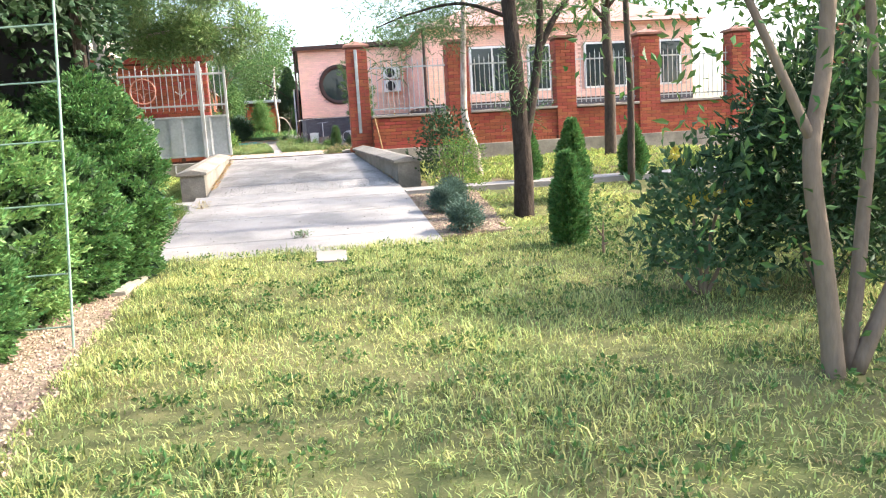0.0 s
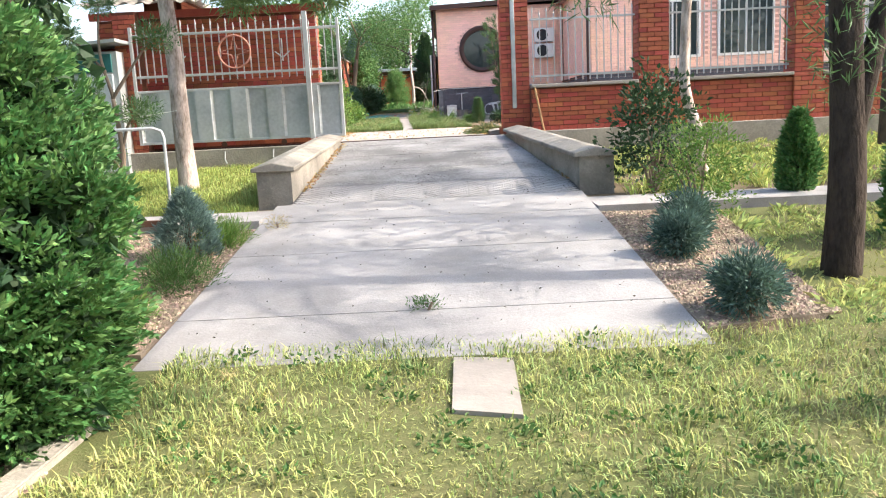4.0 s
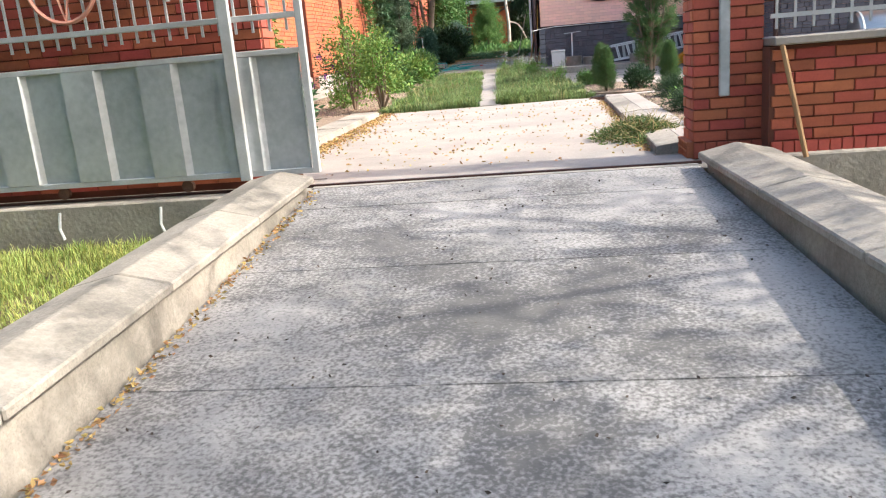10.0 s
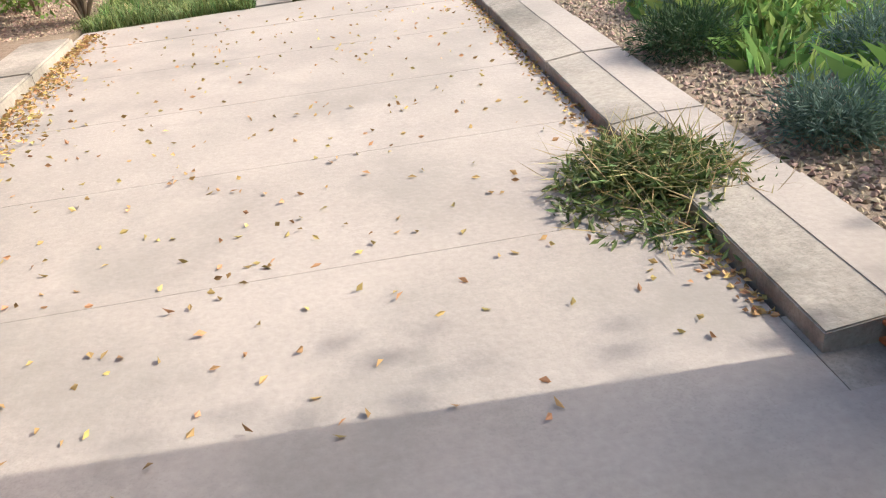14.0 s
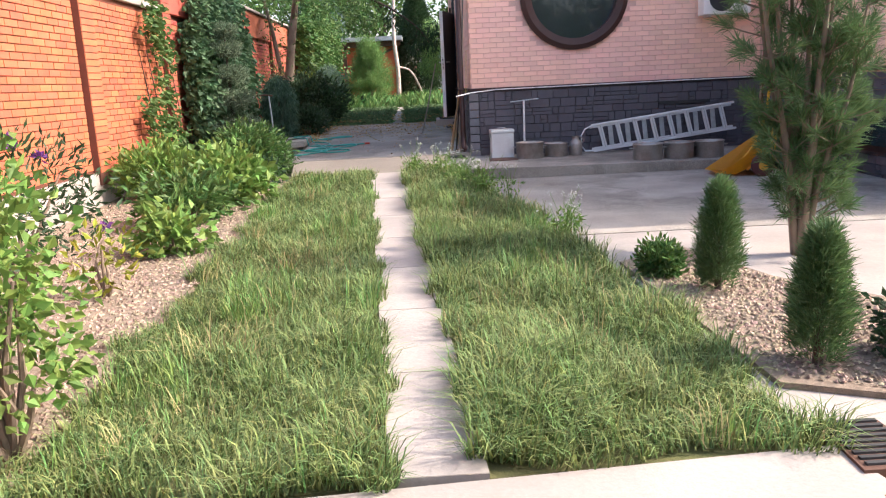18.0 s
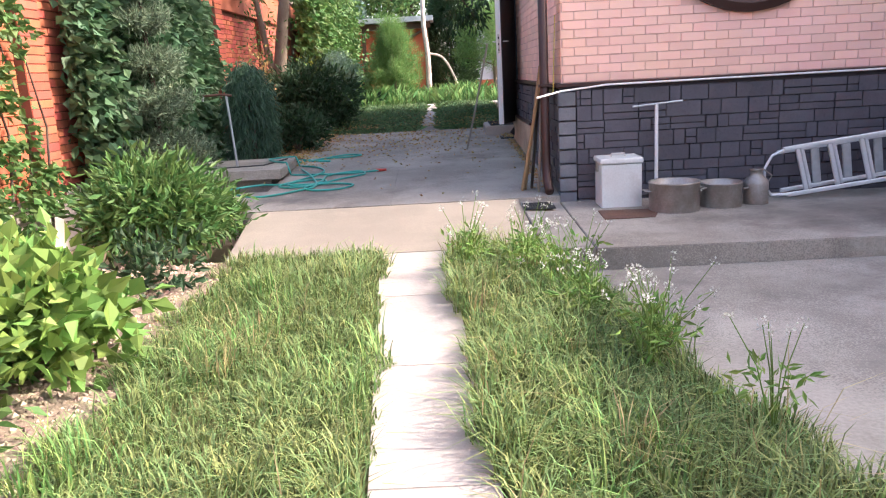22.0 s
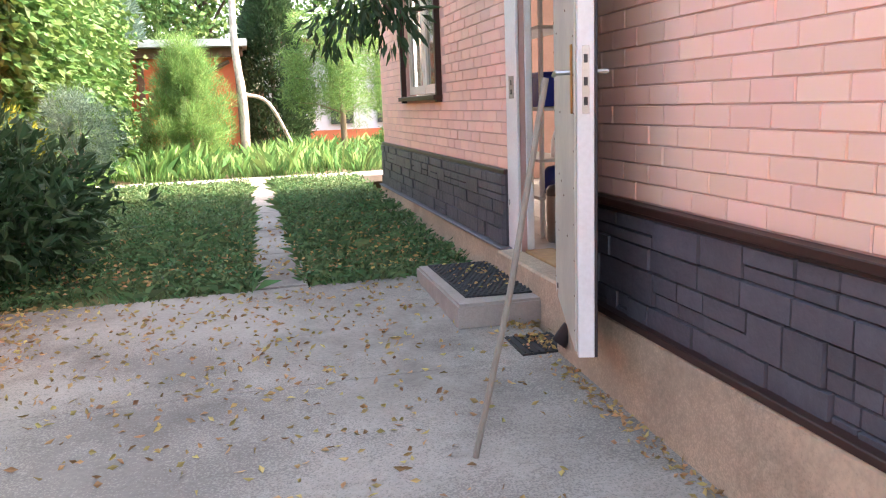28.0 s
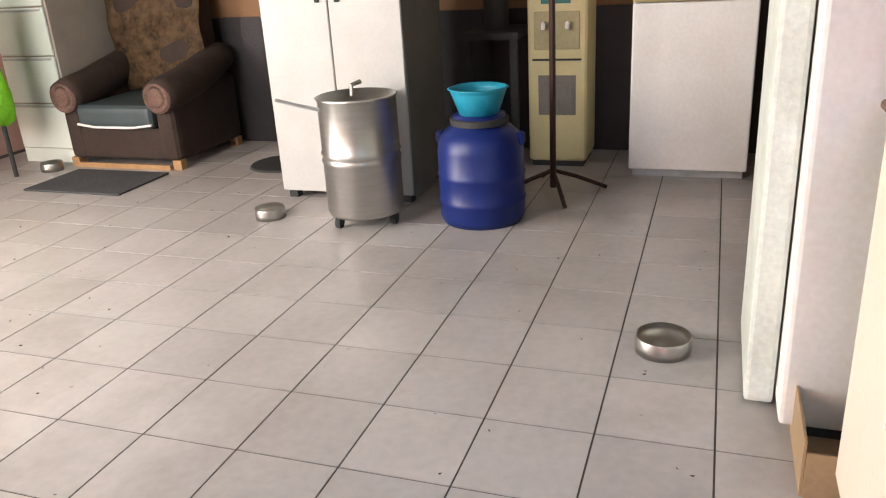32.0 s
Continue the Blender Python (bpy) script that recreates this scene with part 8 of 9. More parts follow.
TILE = mat("floor_tile", (0.45, 0.42, 0.405), (0.36, 0.335, 0.32), rough=0.33, scale=3, fine=30, mix=0.6, bump=0.03, stain=(0.29, 0.265, 0.245), vary=0.07)
floor = thing("floor", "worn pale pinkish-grey square floor tiles", "floor", kind="structure")
tile = mesh_of("tile", [(0.001, 0.001, 0), (0.2955, 0.001, 0), (0.2955, 0.2955, 0), (0.001, 0.2955, 0), (0.001, 0.001, -0.003), (0.2955, 0.001, -0.003), (0.2955, 0.2955, -0.003), (0.001, 0.2955, -0.003)], [(0, 1, 2, 3), (4, 5, 1, 0), (5, 6, 2, 1), (6, 7, 3, 2), (7, 4, 0, 3)], TILE)
for i in range(17):
    for j in range(26):
        x, y = 0.523 + 0.3 * (i - 1), 36.75 + 0.3 * j
        if x + 0.3 > 5.05 or y + 0.3 > 44.06 or x < 0.2:
            continue
        mpart("tile", tile, floor, at=Matrix.Translation((x, y, FZ)))
fc = thing("filing_cabinet", "pale green four-drawer steel filing cabinet", "filing cabinet", (4.3, 43.23, FZ))
PGR = mat("pale_green_enamel", (0.72, 0.78, 0.72), (0.66, 0.71, 0.66), rough=0.4, bump=0.02)
part("body", box(0.02, 0.6, 0, 0.46, 0.03, 1.32, 0.006), mat("greige_enamel", (0.40, 0.37, 0.32), (0.34, 0.31, 0.27), rough=0.5), fc)
for i in range(4):
    d = part("drawer", box(0, 0.018, 0.012, 0.448, 0.1 + i * 0.305, 0.395 + i * 0.305, 0.005), PGR, fc)
    part("handle", box(-0.012, 0.0, 0.03, 0.43, 0.375 + i * 0.305, 0.388 + i * 0.305, 0.003), ZINC, d)
part("plinth", box(0.01, 0.59, 0.01, 0.45, 0, 0.095), PGR, fc)
LEATH = mat("brown_velour", (0.045, 0.028, 0.022), (0.028, 0.018, 0.014), rough=0.85, scale=8, bump=0.25)
SEAT = mat("dark_teal_leather", (0.05, 0.07, 0.075), (0.035, 0.05, 0.055), rough=0.45, bump=0.1)
THROW = mat("patterned_throw", (0.19, 0.115, 0.06), (0.03, 0.018, 0.012), rough=0.9, scale=17, fine=40, mix=0.55, bump=0.4, stain=(0.27, 0.19, 0.12))
SCROLL = mat("worn_velour", (0.17, 0.10, 0.08), (0.07, 0.04, 0.03), rough=0.85, scale=12, bump=0.3)
ac = thing("armchair", "worn brown armchair with patterned throw and dark seat", "armchair", (4.2, 42.33, FZ))
part("base", box(0.04, 0.75, 0.12, 0.78, 0.06, 0.26, 0.02, seg=2), LEATH, ac)
part("seat", box(0.0, 0.62, 0.16, 0.74, 0.26, 0.41, 0.045, seg=3), SEAT, ac, "dark teal leather seat cushion")
part("piping", tube([(0.0, 0.165, 0.29), (-0.012, 0.3, 0.275), (-0.012, 0.6, 0.275), (0.0, 0.735, 0.29)], 0.008, 6), WHITE, ac)
for y0 in (0.0, 0.72):
    part("arm", box(0.03, 0.76, y0 + 0.02, y0 + 0.16, 0.05, 0.5, 0.05, seg=3), LEATH, ac)
    part("arm_roll", tube(bezier([(0.0, y0 + 0.09, 0.46), (0.25, y0 + 0.09, 0.49), (0.5, y0 + 0.09, 0.55), (0.74, y0 + 0.09, 0.62)], 4), [0.1, 0.112, 0.115, 0.115, 0.115, 0.115, 0.115, 0.113, 0.11, 0.108, 0.105, 0.1, 0.09], 16), LEATH, ac, smooth=True)
    part("arm_scroll", lathe([(0, 0.02), (0.05, 0.014), (0.062, 0.004), (0.085, 0.012), (0.1, 0.0), (0.1, -0.03), (0, -0.03)], 20), SCROLL, ac, "worn pleated arm front").matrix_basis = Matrix.Translation((0.0, y0 + 0.09, 0.46)) @ Matrix.Rotation(radians(-90), 4, "Y")
bk = box(0.56, 0.74, 0.1, 0.8, 0.2, 1.12, 0.07, seg=4)
part("backrest", bk, LEATH, ac)
b = bmesh.new()
nn_ = 14
gridv = []
for i in range(nn_ + 1):
    row = []
    for j in range(nn_ + 1):
        u, v = i / nn_, j / nn_
        row.append(b.verts.new((0.545 - 0.012 * math.sin(u * 9 + v * 5) - 0.015 * math.sin(v * 14), 0.08 + 0.74 * u, 0.42 + 0.74 * v + 0.01 * math.sin(u * 12))))
    gridv.append(row)
for i in range(nn_):
    for j in range(nn_):
        b.faces.new((gridv[i][j], gridv[i + 1][j], gridv[i + 1][j + 1], gridv[i][j + 1]))
bmesh.ops.solidify(b, geom=b.faces[:], thickness=0.012)
part("throw", b, THROW, ac, "crumpled brown patterned throw", smooth=True)
for x, y in ((0.06, 0.05), (0.06, 0.85), (0.7, 0.05), (0.7, 0.85)):
    part("foot", box(x - 0.03, x + 0.03, y - 0.03, y + 0.03, 0, 0.06), WOOD, ac)
part("front_slat", box(0.02, 0.04, 0.1, 0.82, 0.0, 0.03), WOOD, ac)
tagged(part("door_mat", box(3.68, 4.14, 42.38, 43.08, FZ + 0.001, FZ + 0.012, 0.003), mat("grey_mat", (0.07, 0.07, 0.075), (0.05, 0.05, 0.055), rough=0.95, bump=0.3)), "thin dark grey floor mat before the armchair", "mat")
lk = thing("steel_locker", "pale grey two-door steel locker on short legs", "locker", (3.8, 40.62, FZ))
GRYE = mat("grey_enamel", (0.48, 0.475, 0.46), (0.42, 0.41, 0.40), rough=0.4, bump=0.02)
# body darker than the doors: the dim light on it is put into the colour
part("body", box(0.015, 0.55, 0, 0.76, 0.04, 1.62, 0.006), mat("dimmed_locker_side", (0.16, 0.155, 0.15), rough=0.5), lk)
for k, (y0, y1) in enumerate(((0.005, 0.377), (0.383, 0.755))):
    d = part("door", box(0, 0.014, y0, y1, 0.045, 1.61, 0.004), GRYE, lk)
    yy = y1 - 0.05 if k == 0 else y0 + 0.05
    part("latch", box(-0.012, 0.0, yy - 0.012, yy + 0.012, 1.0, 1.05, 0.003), BLACK, d)
part("top_board", box(-0.01, 0.56, -0.01, 0.77, 1.62, 1.64), WOOD, lk)
for x, y in ((0.05, 0.05), (0.05, 0.71), (0.5, 0.05), (0.5, 0.71)):
    part("foot", box(x - 0.025, x + 0.025, y - 0.025, y + 0.025, 0, 0.04), BLACK, lk)
sd = thing("steel_drum", "stainless steel drum on castors with a ladle", "drum", (3.52, 40.76, FZ))
part("drum", lathe([(0, 0.06), (0.175, 0.06), (0.182, 0.075), (0.182, 0.31), (0.188, 0.32), (0.182, 0.33), (0.182, 0.345), (0.188, 0.355), (0.182, 0.365), (0.182, 0.6), (0.19, 0.61), (0.178, 0.612), (0.175, 0.1), (0, 0.09)], 40), STEEL, sd, smooth=True)
part("ladle", tube([(-0.1, 0.1, 0.55), (-0.19, 0.22, 0.6), (-0.24, 0.28, 0.63)], 0.009, 6), ZINC, sd)
part("lid_handle", tube([(0.02, 0.03, 0.6), (0.02, 0.03, 0.65), (0.06, 0.0, 0.66)], 0.012, 6), STEEL, sd)
for a in (0.4, 2.5, 4.6):
    cst = part("castor", lathe([(0, -0.012), (0.028, -0.012), (0.03, 0), (0.028, 0.012), (0, 0.012)], 14), BLACK, sd)
    cst.matrix_basis = Matrix.Translation((0.15 * math.cos(a), 0.15 * math.sin(a), 0.03)) @ Matrix.Rotation(radians(90), 4, "X")
br = thing("plastic_barrel", "dark blue plastic barrel with ribbed sides", "barrel", (3.66, 40.22, FZ))
BLUE = mat("blue_plastic", (0.006, 0.02, 0.15), (0.005, 0.015, 0.11), rough=0.4, bump=0.03)
part("body", lathe([(0, 0), (0.185, 0), (0.2, 0.03), (0.2, 0.1), (0.206, 0.11), (0.2, 0.12), (0.2, 0.22), (0.206, 0.23), (0.2, 0.24), (0.2, 0.34), (0.19, 0.4), (0.15, 0.44), (0.12, 0.45), (0.12, 0.5), (0, 0.5)], 36), BLUE, br, smooth=True)
part("neck_ring", lathe([(0.122, 0.455), (0.135, 0.46), (0.135, 0.485), (0.122, 0.49)], 30), BLACK, br)
for s_ in (-1, 1):
    part("grip", box(-0.03, 0.03, s_ * 0.19 - 0.02, s_ * 0.19 + 0.02, 0.36, 0.42, 0.012), BLUE, br)
bs = thing("plastic_basin", "turquoise plastic basin on the blue barrel", "basin", (3.66, 40.22, FZ + 0.502))
part("basin", lathe([(0, 0.0), (0.09, 0.0), (0.122, 0.09), (0.13, 0.112), (0.14, 0.116), (0.126, 0.121), (0.117, 0.1), (0.085, 0.01), (0, 0.01)], 32), mat("turquoise_plastic", (0.02, 0.33, 0.48), rough=0.35), bs, smooth=True)
wcool = thing("water_cooler", "tall cream water cooler with two taps", "water cooler", (4.6, 39.88, FZ))
CRM = mat("cream_plastic", (0.62, 0.54, 0.30), (0.55, 0.47, 0.26), rough=0.4, bump=0.02)
part("body", box(0, 0.34, 0, 0.33, 0.03, 1.0, 0.03, seg=3), CRM, wcool)
# flat plate on the front; its grey stands for the shade in a hollow
part("drip_recess", prism([(0.0, 0.06), (0.0, 0.27), (-0.004, 0.25), (-0.004, 0.08)], 0.3, 0.52), mat("recess_shade_grey", (0.20, 0.18, 0.16), rough=0.6), wcool)
part("tap_panel", box(-0.006, 0.0, 0.04, 0.29, 0.66, 0.86, 0.002), mat("dull_cream", (0.45, 0.39, 0.22), rough=0.5), wcool)
for y in (0.1, 0.23):
    part("tap", tube([(0, y, 0.8), (-0.04, y, 0.8), (-0.045, y, 0.77)], 0.012, 8), WHITE, wcool)
part("tray_line", box(-0.008, 0.0, 0.03, 0.3, 0.6, 0.61), BLACK, wcool)
part("label", box(-0.004, 0.0, 0.09, 0.25, 0.9, 0.95), TEAL, wcool, "small teal wing-shaped mark")
part("base", box(0.02, 0.32, 0.02, 0.31, 0, 0.03), BLACK, wcool)
cs = thing("coat_stand", "dark metal coat stand with spider feet", "coat stand", (4.1, 39.97, FZ))
part("pole", tube([(0, 0, 0.03), (0, 0, 1.75)], 0.016, 10), DKBR, cs)
for k in range(4):
    a = k * math.pi / 2 + 0.4
    part("leg", tube([(0, 0, 0.12), (0.12 * math.cos(a), 0.12 * math.sin(a), 0.08), (0.28 * math.cos(a), 0.28 * math.sin(a), 0.01)], 0.011, 6), DKBR, cs)
    part("hook", tube([(0, 0, 1.65), (0.1 * math.cos(a), 0.1 * math.sin(a), 1.7), (0.15 * math.cos(a), 0.15 * math.sin(a), 1.8)], 0.009, 6), DKBR, cs)
fr = thing("refrigerator", "white two-door refrigerator with yellowed trim", "refrigerator", (4.45, 39.03, FZ))
part("body", box(0.02, 0.58, 0, 0.6, 0.04, 1.65, 0.012, seg=2), WHITE, fr)
part("lower_door", box(-0.03, 0.018, 0.003, 0.597, 0.05, 0.9, 0.01, seg=2), WHITE, fr)
part("upper_door", box(-0.03, 0.018, 0.003, 0.597, 0.96, 1.64, 0.01, seg=2), WHITE, fr)
part("trim", box(-0.028, 0.018, 0.003, 0.597, 0.905, 0.955, 0.005), mat("yellowed_plastic", (0.50, 0.42, 0.22), rough=0.5), fr, "yellowed handle strip")
part("foot_strip", box(0.03, 0.55, 0.02, 0.58, 0, 0.04), ZINC, fr)
fq = thing("tall_freezer", "tall white freezer standing at the wall", "freezer", (2.13, 38.46, FZ))
part("body", box(0.0, 0.6, 0, 0.54, 0.03, 1.75, 0.012, seg=2), WHITE, fq)
part("door", box(0.12, 0.6, 0.545, 0.62, 0.015, 1.74, 0.012, seg=2), mat("pale_green_white", (0.72, 0.76, 0.70), rough=0.4), fq)
part("hinge_strip", box(0.0, 0.6, 0.0, 0.5, 0.0, 0.03), BLACK, fq)
cc_ = thing("kitchen_cabinet", "cream painted kitchen cabinet with brown worktop", "cabinet", (1.3, 38.3, FZ))
part("body", box(0, 0.6, 0, 0.58, 0.03, 0.865, 0.004), CREAM, cc_)
part("door", box(0.02, 0.58, 0.582, 0.6, 0.08, 0.845, 0.004), CREAM, cc_)
part("handle", tube([(0.1, 0.6, 0.5), (0.1, 0.63, 0.51), (0.1, 0.63, 0.62), (0.1, 0.6, 0.63)], 0.006, 6), WHITE, cc_)
part("worktop", box(0.002, 0.7, -0.02, 0.595, 0.867, 0.886, 0.005), mat("brown_worktop", (0.16, 0.09, 0.06), rough=0.5), cc_, "brown worktop")
pl_ = thing("flowered_bowl", "white plastic tub painted with red flowers", "tub", (1.55, 38.62, FZ + 0.888))
part("tub", lathe([(0, 0), (0.12, 0), (0.13, 0.02), (0.165, 0.2), (0.17, 0.21), (0.155, 0.2), (0.12, 0.03), (0, 0.02)], 32), WHITE, pl_, smooth=True)
FLW = mat("painted_flower", (0.55, 0.05, 0.10), rough=0.5)
for k, a in enumerate((2.2, 2.55, 2.9, 3.3, 3.7)):
    part("flower", lathe([(0, 0.004), (0.018, 0.003), (0.022, 0)], 8), FLW if k % 2 == 0 else DKLEAF, pl_).matrix_basis = Matrix.Translation((0.147 * math.cos(a), 0.147 * math.sin(a), 0.07 + 0.02 * (k % 2))) @ Matrix.Rotation(a, 4, "Z") @ Matrix.Rotation(radians(90), 4, "Y")
bk_ = thing("pink_basket", "pink plastic basket on the worktop", "basket", (1.78, 38.68, FZ + 0.888))
part("basket", lathe([(0, 0), (0.1, 0), (0.13, 0.22), (0.135, 0.23), (0.125, 0.22), (0.095, 0.015), (0, 0.015)], 28), mat("pink_plastic", (0.65, 0.06, 0.16), rough=0.4), bk_, smooth=True)
tvm = thing("bench_grinder", "teal cast-iron machine on a post with black cable", "machine", (0.95, 38.42, FZ))
TL = mat("teal_cast", (0.14, 0.22, 0.24), (0.1, 0.16, 0.18), rough=0.55, bump=0.15)
part("head", box(-0.06, 0.3, -0.1, 0.28, 0.68, 0.84, 0.015, seg=2), TL, tvm)
part("column", box(0.05, 0.15, 0.08, 0.18, 0.84, 1.0, 0.01), TL, tvm)
part("top", box(-0.02, 0.22, 0.02, 0.24, 1.0, 1.06, 0.01), TL, tvm)
part("stand", box(0.02, 0.2, 0.02, 0.16, 0.0, 0.68, 0.01), TL, tvm)
part("lever", tube([(0.02, 0.26, 0.68), (0.02, 0.27, 0.4)], [0.012, 0.016], 8), mat("red_brown_grip", (0.16, 0.05, 0.04), rough=0.6), tvm, "red-brown lever grip")
part("cable", tube(bezier([(0.2, 0.25, 1.0), (0.3, 0.312, 0.863), (0.3, 0.358, 0.618), (0.3, 0.386, 0.304), (0.3, 0.376, 0.167), (0.28, 0.3, 0.03), (0.15, 0.25, 0.01)], 6), 0.006, 6), BLACK, tvm)
for nm, lb, at, r in (("steel_bowl", "round stainless steel feeding bowl on the tiles", (2.52, 39.31, FZ), 0.085), ("steel_bowl", "small steel bowl on a black stand", (3.49, 41.28, FZ), 0.075), ("steel_bowl", "small dark bowl beside the filing cabinet", (4.12, 43.28, FZ), 0.07)):
    o = thing(nm, lb, "bowl", at, "feeding bowls")
    part("bowl", lathe([(0, 0.004), (r * 0.9, 0.004), (r, 0), (r * 1.02, 0.025), (r, 0.052), (r * 0.98, 0.055), (r * 0.85, 0.03), (0, 0.02)], 28), STEEL, o, smooth=True)
CARD = mat("cardboard", (0.36, 0.25, 0.15), (0.28, 0.19, 0.11), rough=0.9)
cbx = thing("cardboard_box", "torn open brown cardboard box by the freezer", "cardboard box", (1.98, 38.82, FZ))
part("base", box(-0.09, 0.2, -0.08, 0.14, 0.001, 0.008), CARD, cbx)
part("side_flap", box(-0.09, 0.2, 0.141, 0.147, 0.001, 0.15), CARD, cbx)
part("side_flap", box(-0.096, -0.0905, -0.08, 0.14, 0.001, 0.12), CARD, cbx)
wmat = thing("woven_mat", "round coarse brown woven mat beside the cabinet", "mat", (2.02, 38.72, FZ + 0.16))
part("mat", lathe([(0, 0.02), (0.11, 0.02), (0.125, 0.01), (0.12, 0.0), (0, 0.0)], 24), THROW, wmat)
part("stand", box(-0.1, 0.1, -0.06, 0.06, -0.15, -0.001, 0.005), CARD, wmat)
tagged(part("round_mat", lathe([(0, 0.012), (0.2, 0.012), (0.21, 0.0)], 28, at=(4.45, 41.75, FZ)), BLACK), "round black rubber mat on the tiles", "mat")
bn = thing("pedal_bin", "brushed steel pedal bin with dark lid", "bin", Matrix.Translation((0.565, 39.79, FZ)) @ Matrix.Scale(0.88, 4))
part("can", lathe([(0, 0), (0.1, 0), (0.105, 0.01), (0.105, 0.36), (0.1, 0.37)], 32), STEEL, bn, smooth=True)
part("lid", lathe([(0.108, 0.36), (0.108, 0.4), (0.09, 0.43), (0.04, 0.445), (0, 0.447)], 32), mat("smoky_lid", (0.16, 0.155, 0.15), rough=0.3, metal=0.7), bn, smooth=True)
part("pedal", box(0.1, 0.15, -0.03, 0.03, 0.01, 0.025, 0.004), BLACK, bn)
sh = thing("shelf_rack", "white tube shelf rack inside the door", "shelf", (0, 0, 0))
for x, y in ((0.73, 39.95), (0.73, 40.85), (0.5, 39.95), (0.5, 40.85)):
    part("upright", tube([(x, y, FZ), (x, y, 3.6)], 0.017, 10), WHITE, sh)
for z in (2.1, 2.36, 2.71, 3.25):
    part("board", box(0.47, 0.76, 39.93, 40.88, z, z + 0.025, 0.004), WHITE, sh)
cr = thing("blue_crate", "deep blue plastic crate on the shelf", "crate", (0.5, 39.97, 2.737))
part("crate", box(0.01, 0.22, 0.01, 0.35, 0, 0.22, 0.012, seg=2), mat("ultramarine_plastic", (0.012, 0.03, 0.33), rough=0.4), cr)
part("rim", box(0, 0.23, 0, 0.36, 0.2, 0.235, 0.006), mat("ultramarine_rim", (0.01, 0.025, 0.28), rough=0.4), cr)
kt = thing("water_jug", "white plastic jug with turquoise handle on the shelf", "jug", (0.665, 40.0, 2.387))
part("jug", lathe([(0, 0), (0.07, 0), (0.075, 0.02), (0.07, 0.12), (0.05, 0.18), (0.04, 0.2), (0, 0.2)], 24), WHITE, kt, smooth=True)
part("handle", tube(bezier([(0.05, 0, 0.18), (0.1, 0, 0.17), (0.115, 0, 0.1), (0.075, 0, 0.03)], 5), 0.012, 8), mat("turquoise_grip", (0.1, 0.5, 0.6), rough=0.4), kt)
bg = thing("blue_bag", "crumpled dark blue bag on the low shelf", "bag", (0.64, 40.06, 2.127))
part("bag", lathe([(0, 0), (0.1, 0.01), (0.115, 0.08), (0.09, 0.15), (0.05, 0.19), (0, 0.2)], 14), BLUE, bg, smooth=True)
hv = thing("hi_vis_vest", "bright green work vest hanging in the corner", "vest", (3.9, 43.45, FZ))
rv_ = np.random.default_rng(230)
b = bmesh.new()
gg = []
for i in range(9):
    gg.append([b.verts.new((0.03 * math.sin(i * 1.3 + j), 0.32 * i / 8 - 0.2, 0.35 + 0.75 * j / 8 + 0.02 * math.sin(i * 2))) for j in range(9)])
for i in range(8):
    for j in range(8):
        b.faces.new((gg[i][j], gg[i + 1][j], gg[i + 1][j + 1], gg[i][j + 1]))
bmesh.ops.solidify(b, geom=b.faces[:], thickness=0.02)
part("vest", b, mat("lime_fabric", (0.18, 0.5, 0.02), rough=0.8), hv, smooth=True)
part("hanger_pole", tube([(0.05, -0.04, 0), (0.05, -0.04, 1.3)], 0.014, 8), BLACK, hv)
wd = thing("wall_cladding", "dark stone dado round the room", "dado", kind="structure")
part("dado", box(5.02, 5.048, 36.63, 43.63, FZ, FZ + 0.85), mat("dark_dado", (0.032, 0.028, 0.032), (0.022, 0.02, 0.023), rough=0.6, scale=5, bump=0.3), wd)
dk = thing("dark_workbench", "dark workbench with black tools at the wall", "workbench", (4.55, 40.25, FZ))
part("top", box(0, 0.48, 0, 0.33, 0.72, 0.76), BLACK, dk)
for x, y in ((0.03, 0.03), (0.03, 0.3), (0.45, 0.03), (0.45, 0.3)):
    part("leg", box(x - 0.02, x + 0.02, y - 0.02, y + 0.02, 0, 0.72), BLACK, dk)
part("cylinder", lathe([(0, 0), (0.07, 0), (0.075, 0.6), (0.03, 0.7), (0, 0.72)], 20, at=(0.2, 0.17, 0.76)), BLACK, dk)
# north window: frame and clear pane
wn_ = thing("window_3", "tall clear window in the end wall of the room", "window", kind="structure")
b = bmesh.new()
for x in (0.34, 0.9, 1.44):
    box(x, x + 0.06, 44.12, 44.19, 1.95, 4.1, bm=b)
for x in (0.4, 0.96):
    box(x, x + 0.5 - (0.02 if x > 0.5 else 0), 44.121, 44.189, 1.95, 2.02, bm=b)
part("window_frame", b, WHITE, wn_)
for x in (0.4, 0.96):
    o = part("pane", box(x, x + 0.49, 44.15, 44.156, 2.02, 4.1), glass("clear_glass", (0.9, 0.95, 0.95)), wn_)
    o.visible_shadow = False
la = new("window_light", bpy.data.lights.new("window_light", "AREA"))
la.data.shape, la.data.size, la.data.size_y, la.data.energy, la.data.color = "RECTANGLE", 1.0, 2.0, 13, (1.0, 0.97, 0.93)
la.matrix_world = look((0.92, 44.07, 3.05), (0.95, 40, 2.75))
lb = new("window_light", bpy.data.lights.new("window_light", "AREA"))
lb.data.shape, lb.data.size, lb.data.size_y, lb.data.energy, lb.data.color = "RECTANGLE", 1.3, 1.4, 6.5, (1.0, 0.98, 0.95)
lb.matrix_world = look((0.345, (WIN[0] + WIN[1]) / 2, (WIN[2] + WIN[3]) / 2), (4.5, (WIN[0] + WIN[1]) / 2, (WIN[2] + WIN[3]) / 2))
# dark storage rack against the end wall
rk = thing("storage_rack", "dark steel storage rack crowded with dim boxes", "rack", (2.6, 43.74, FZ))
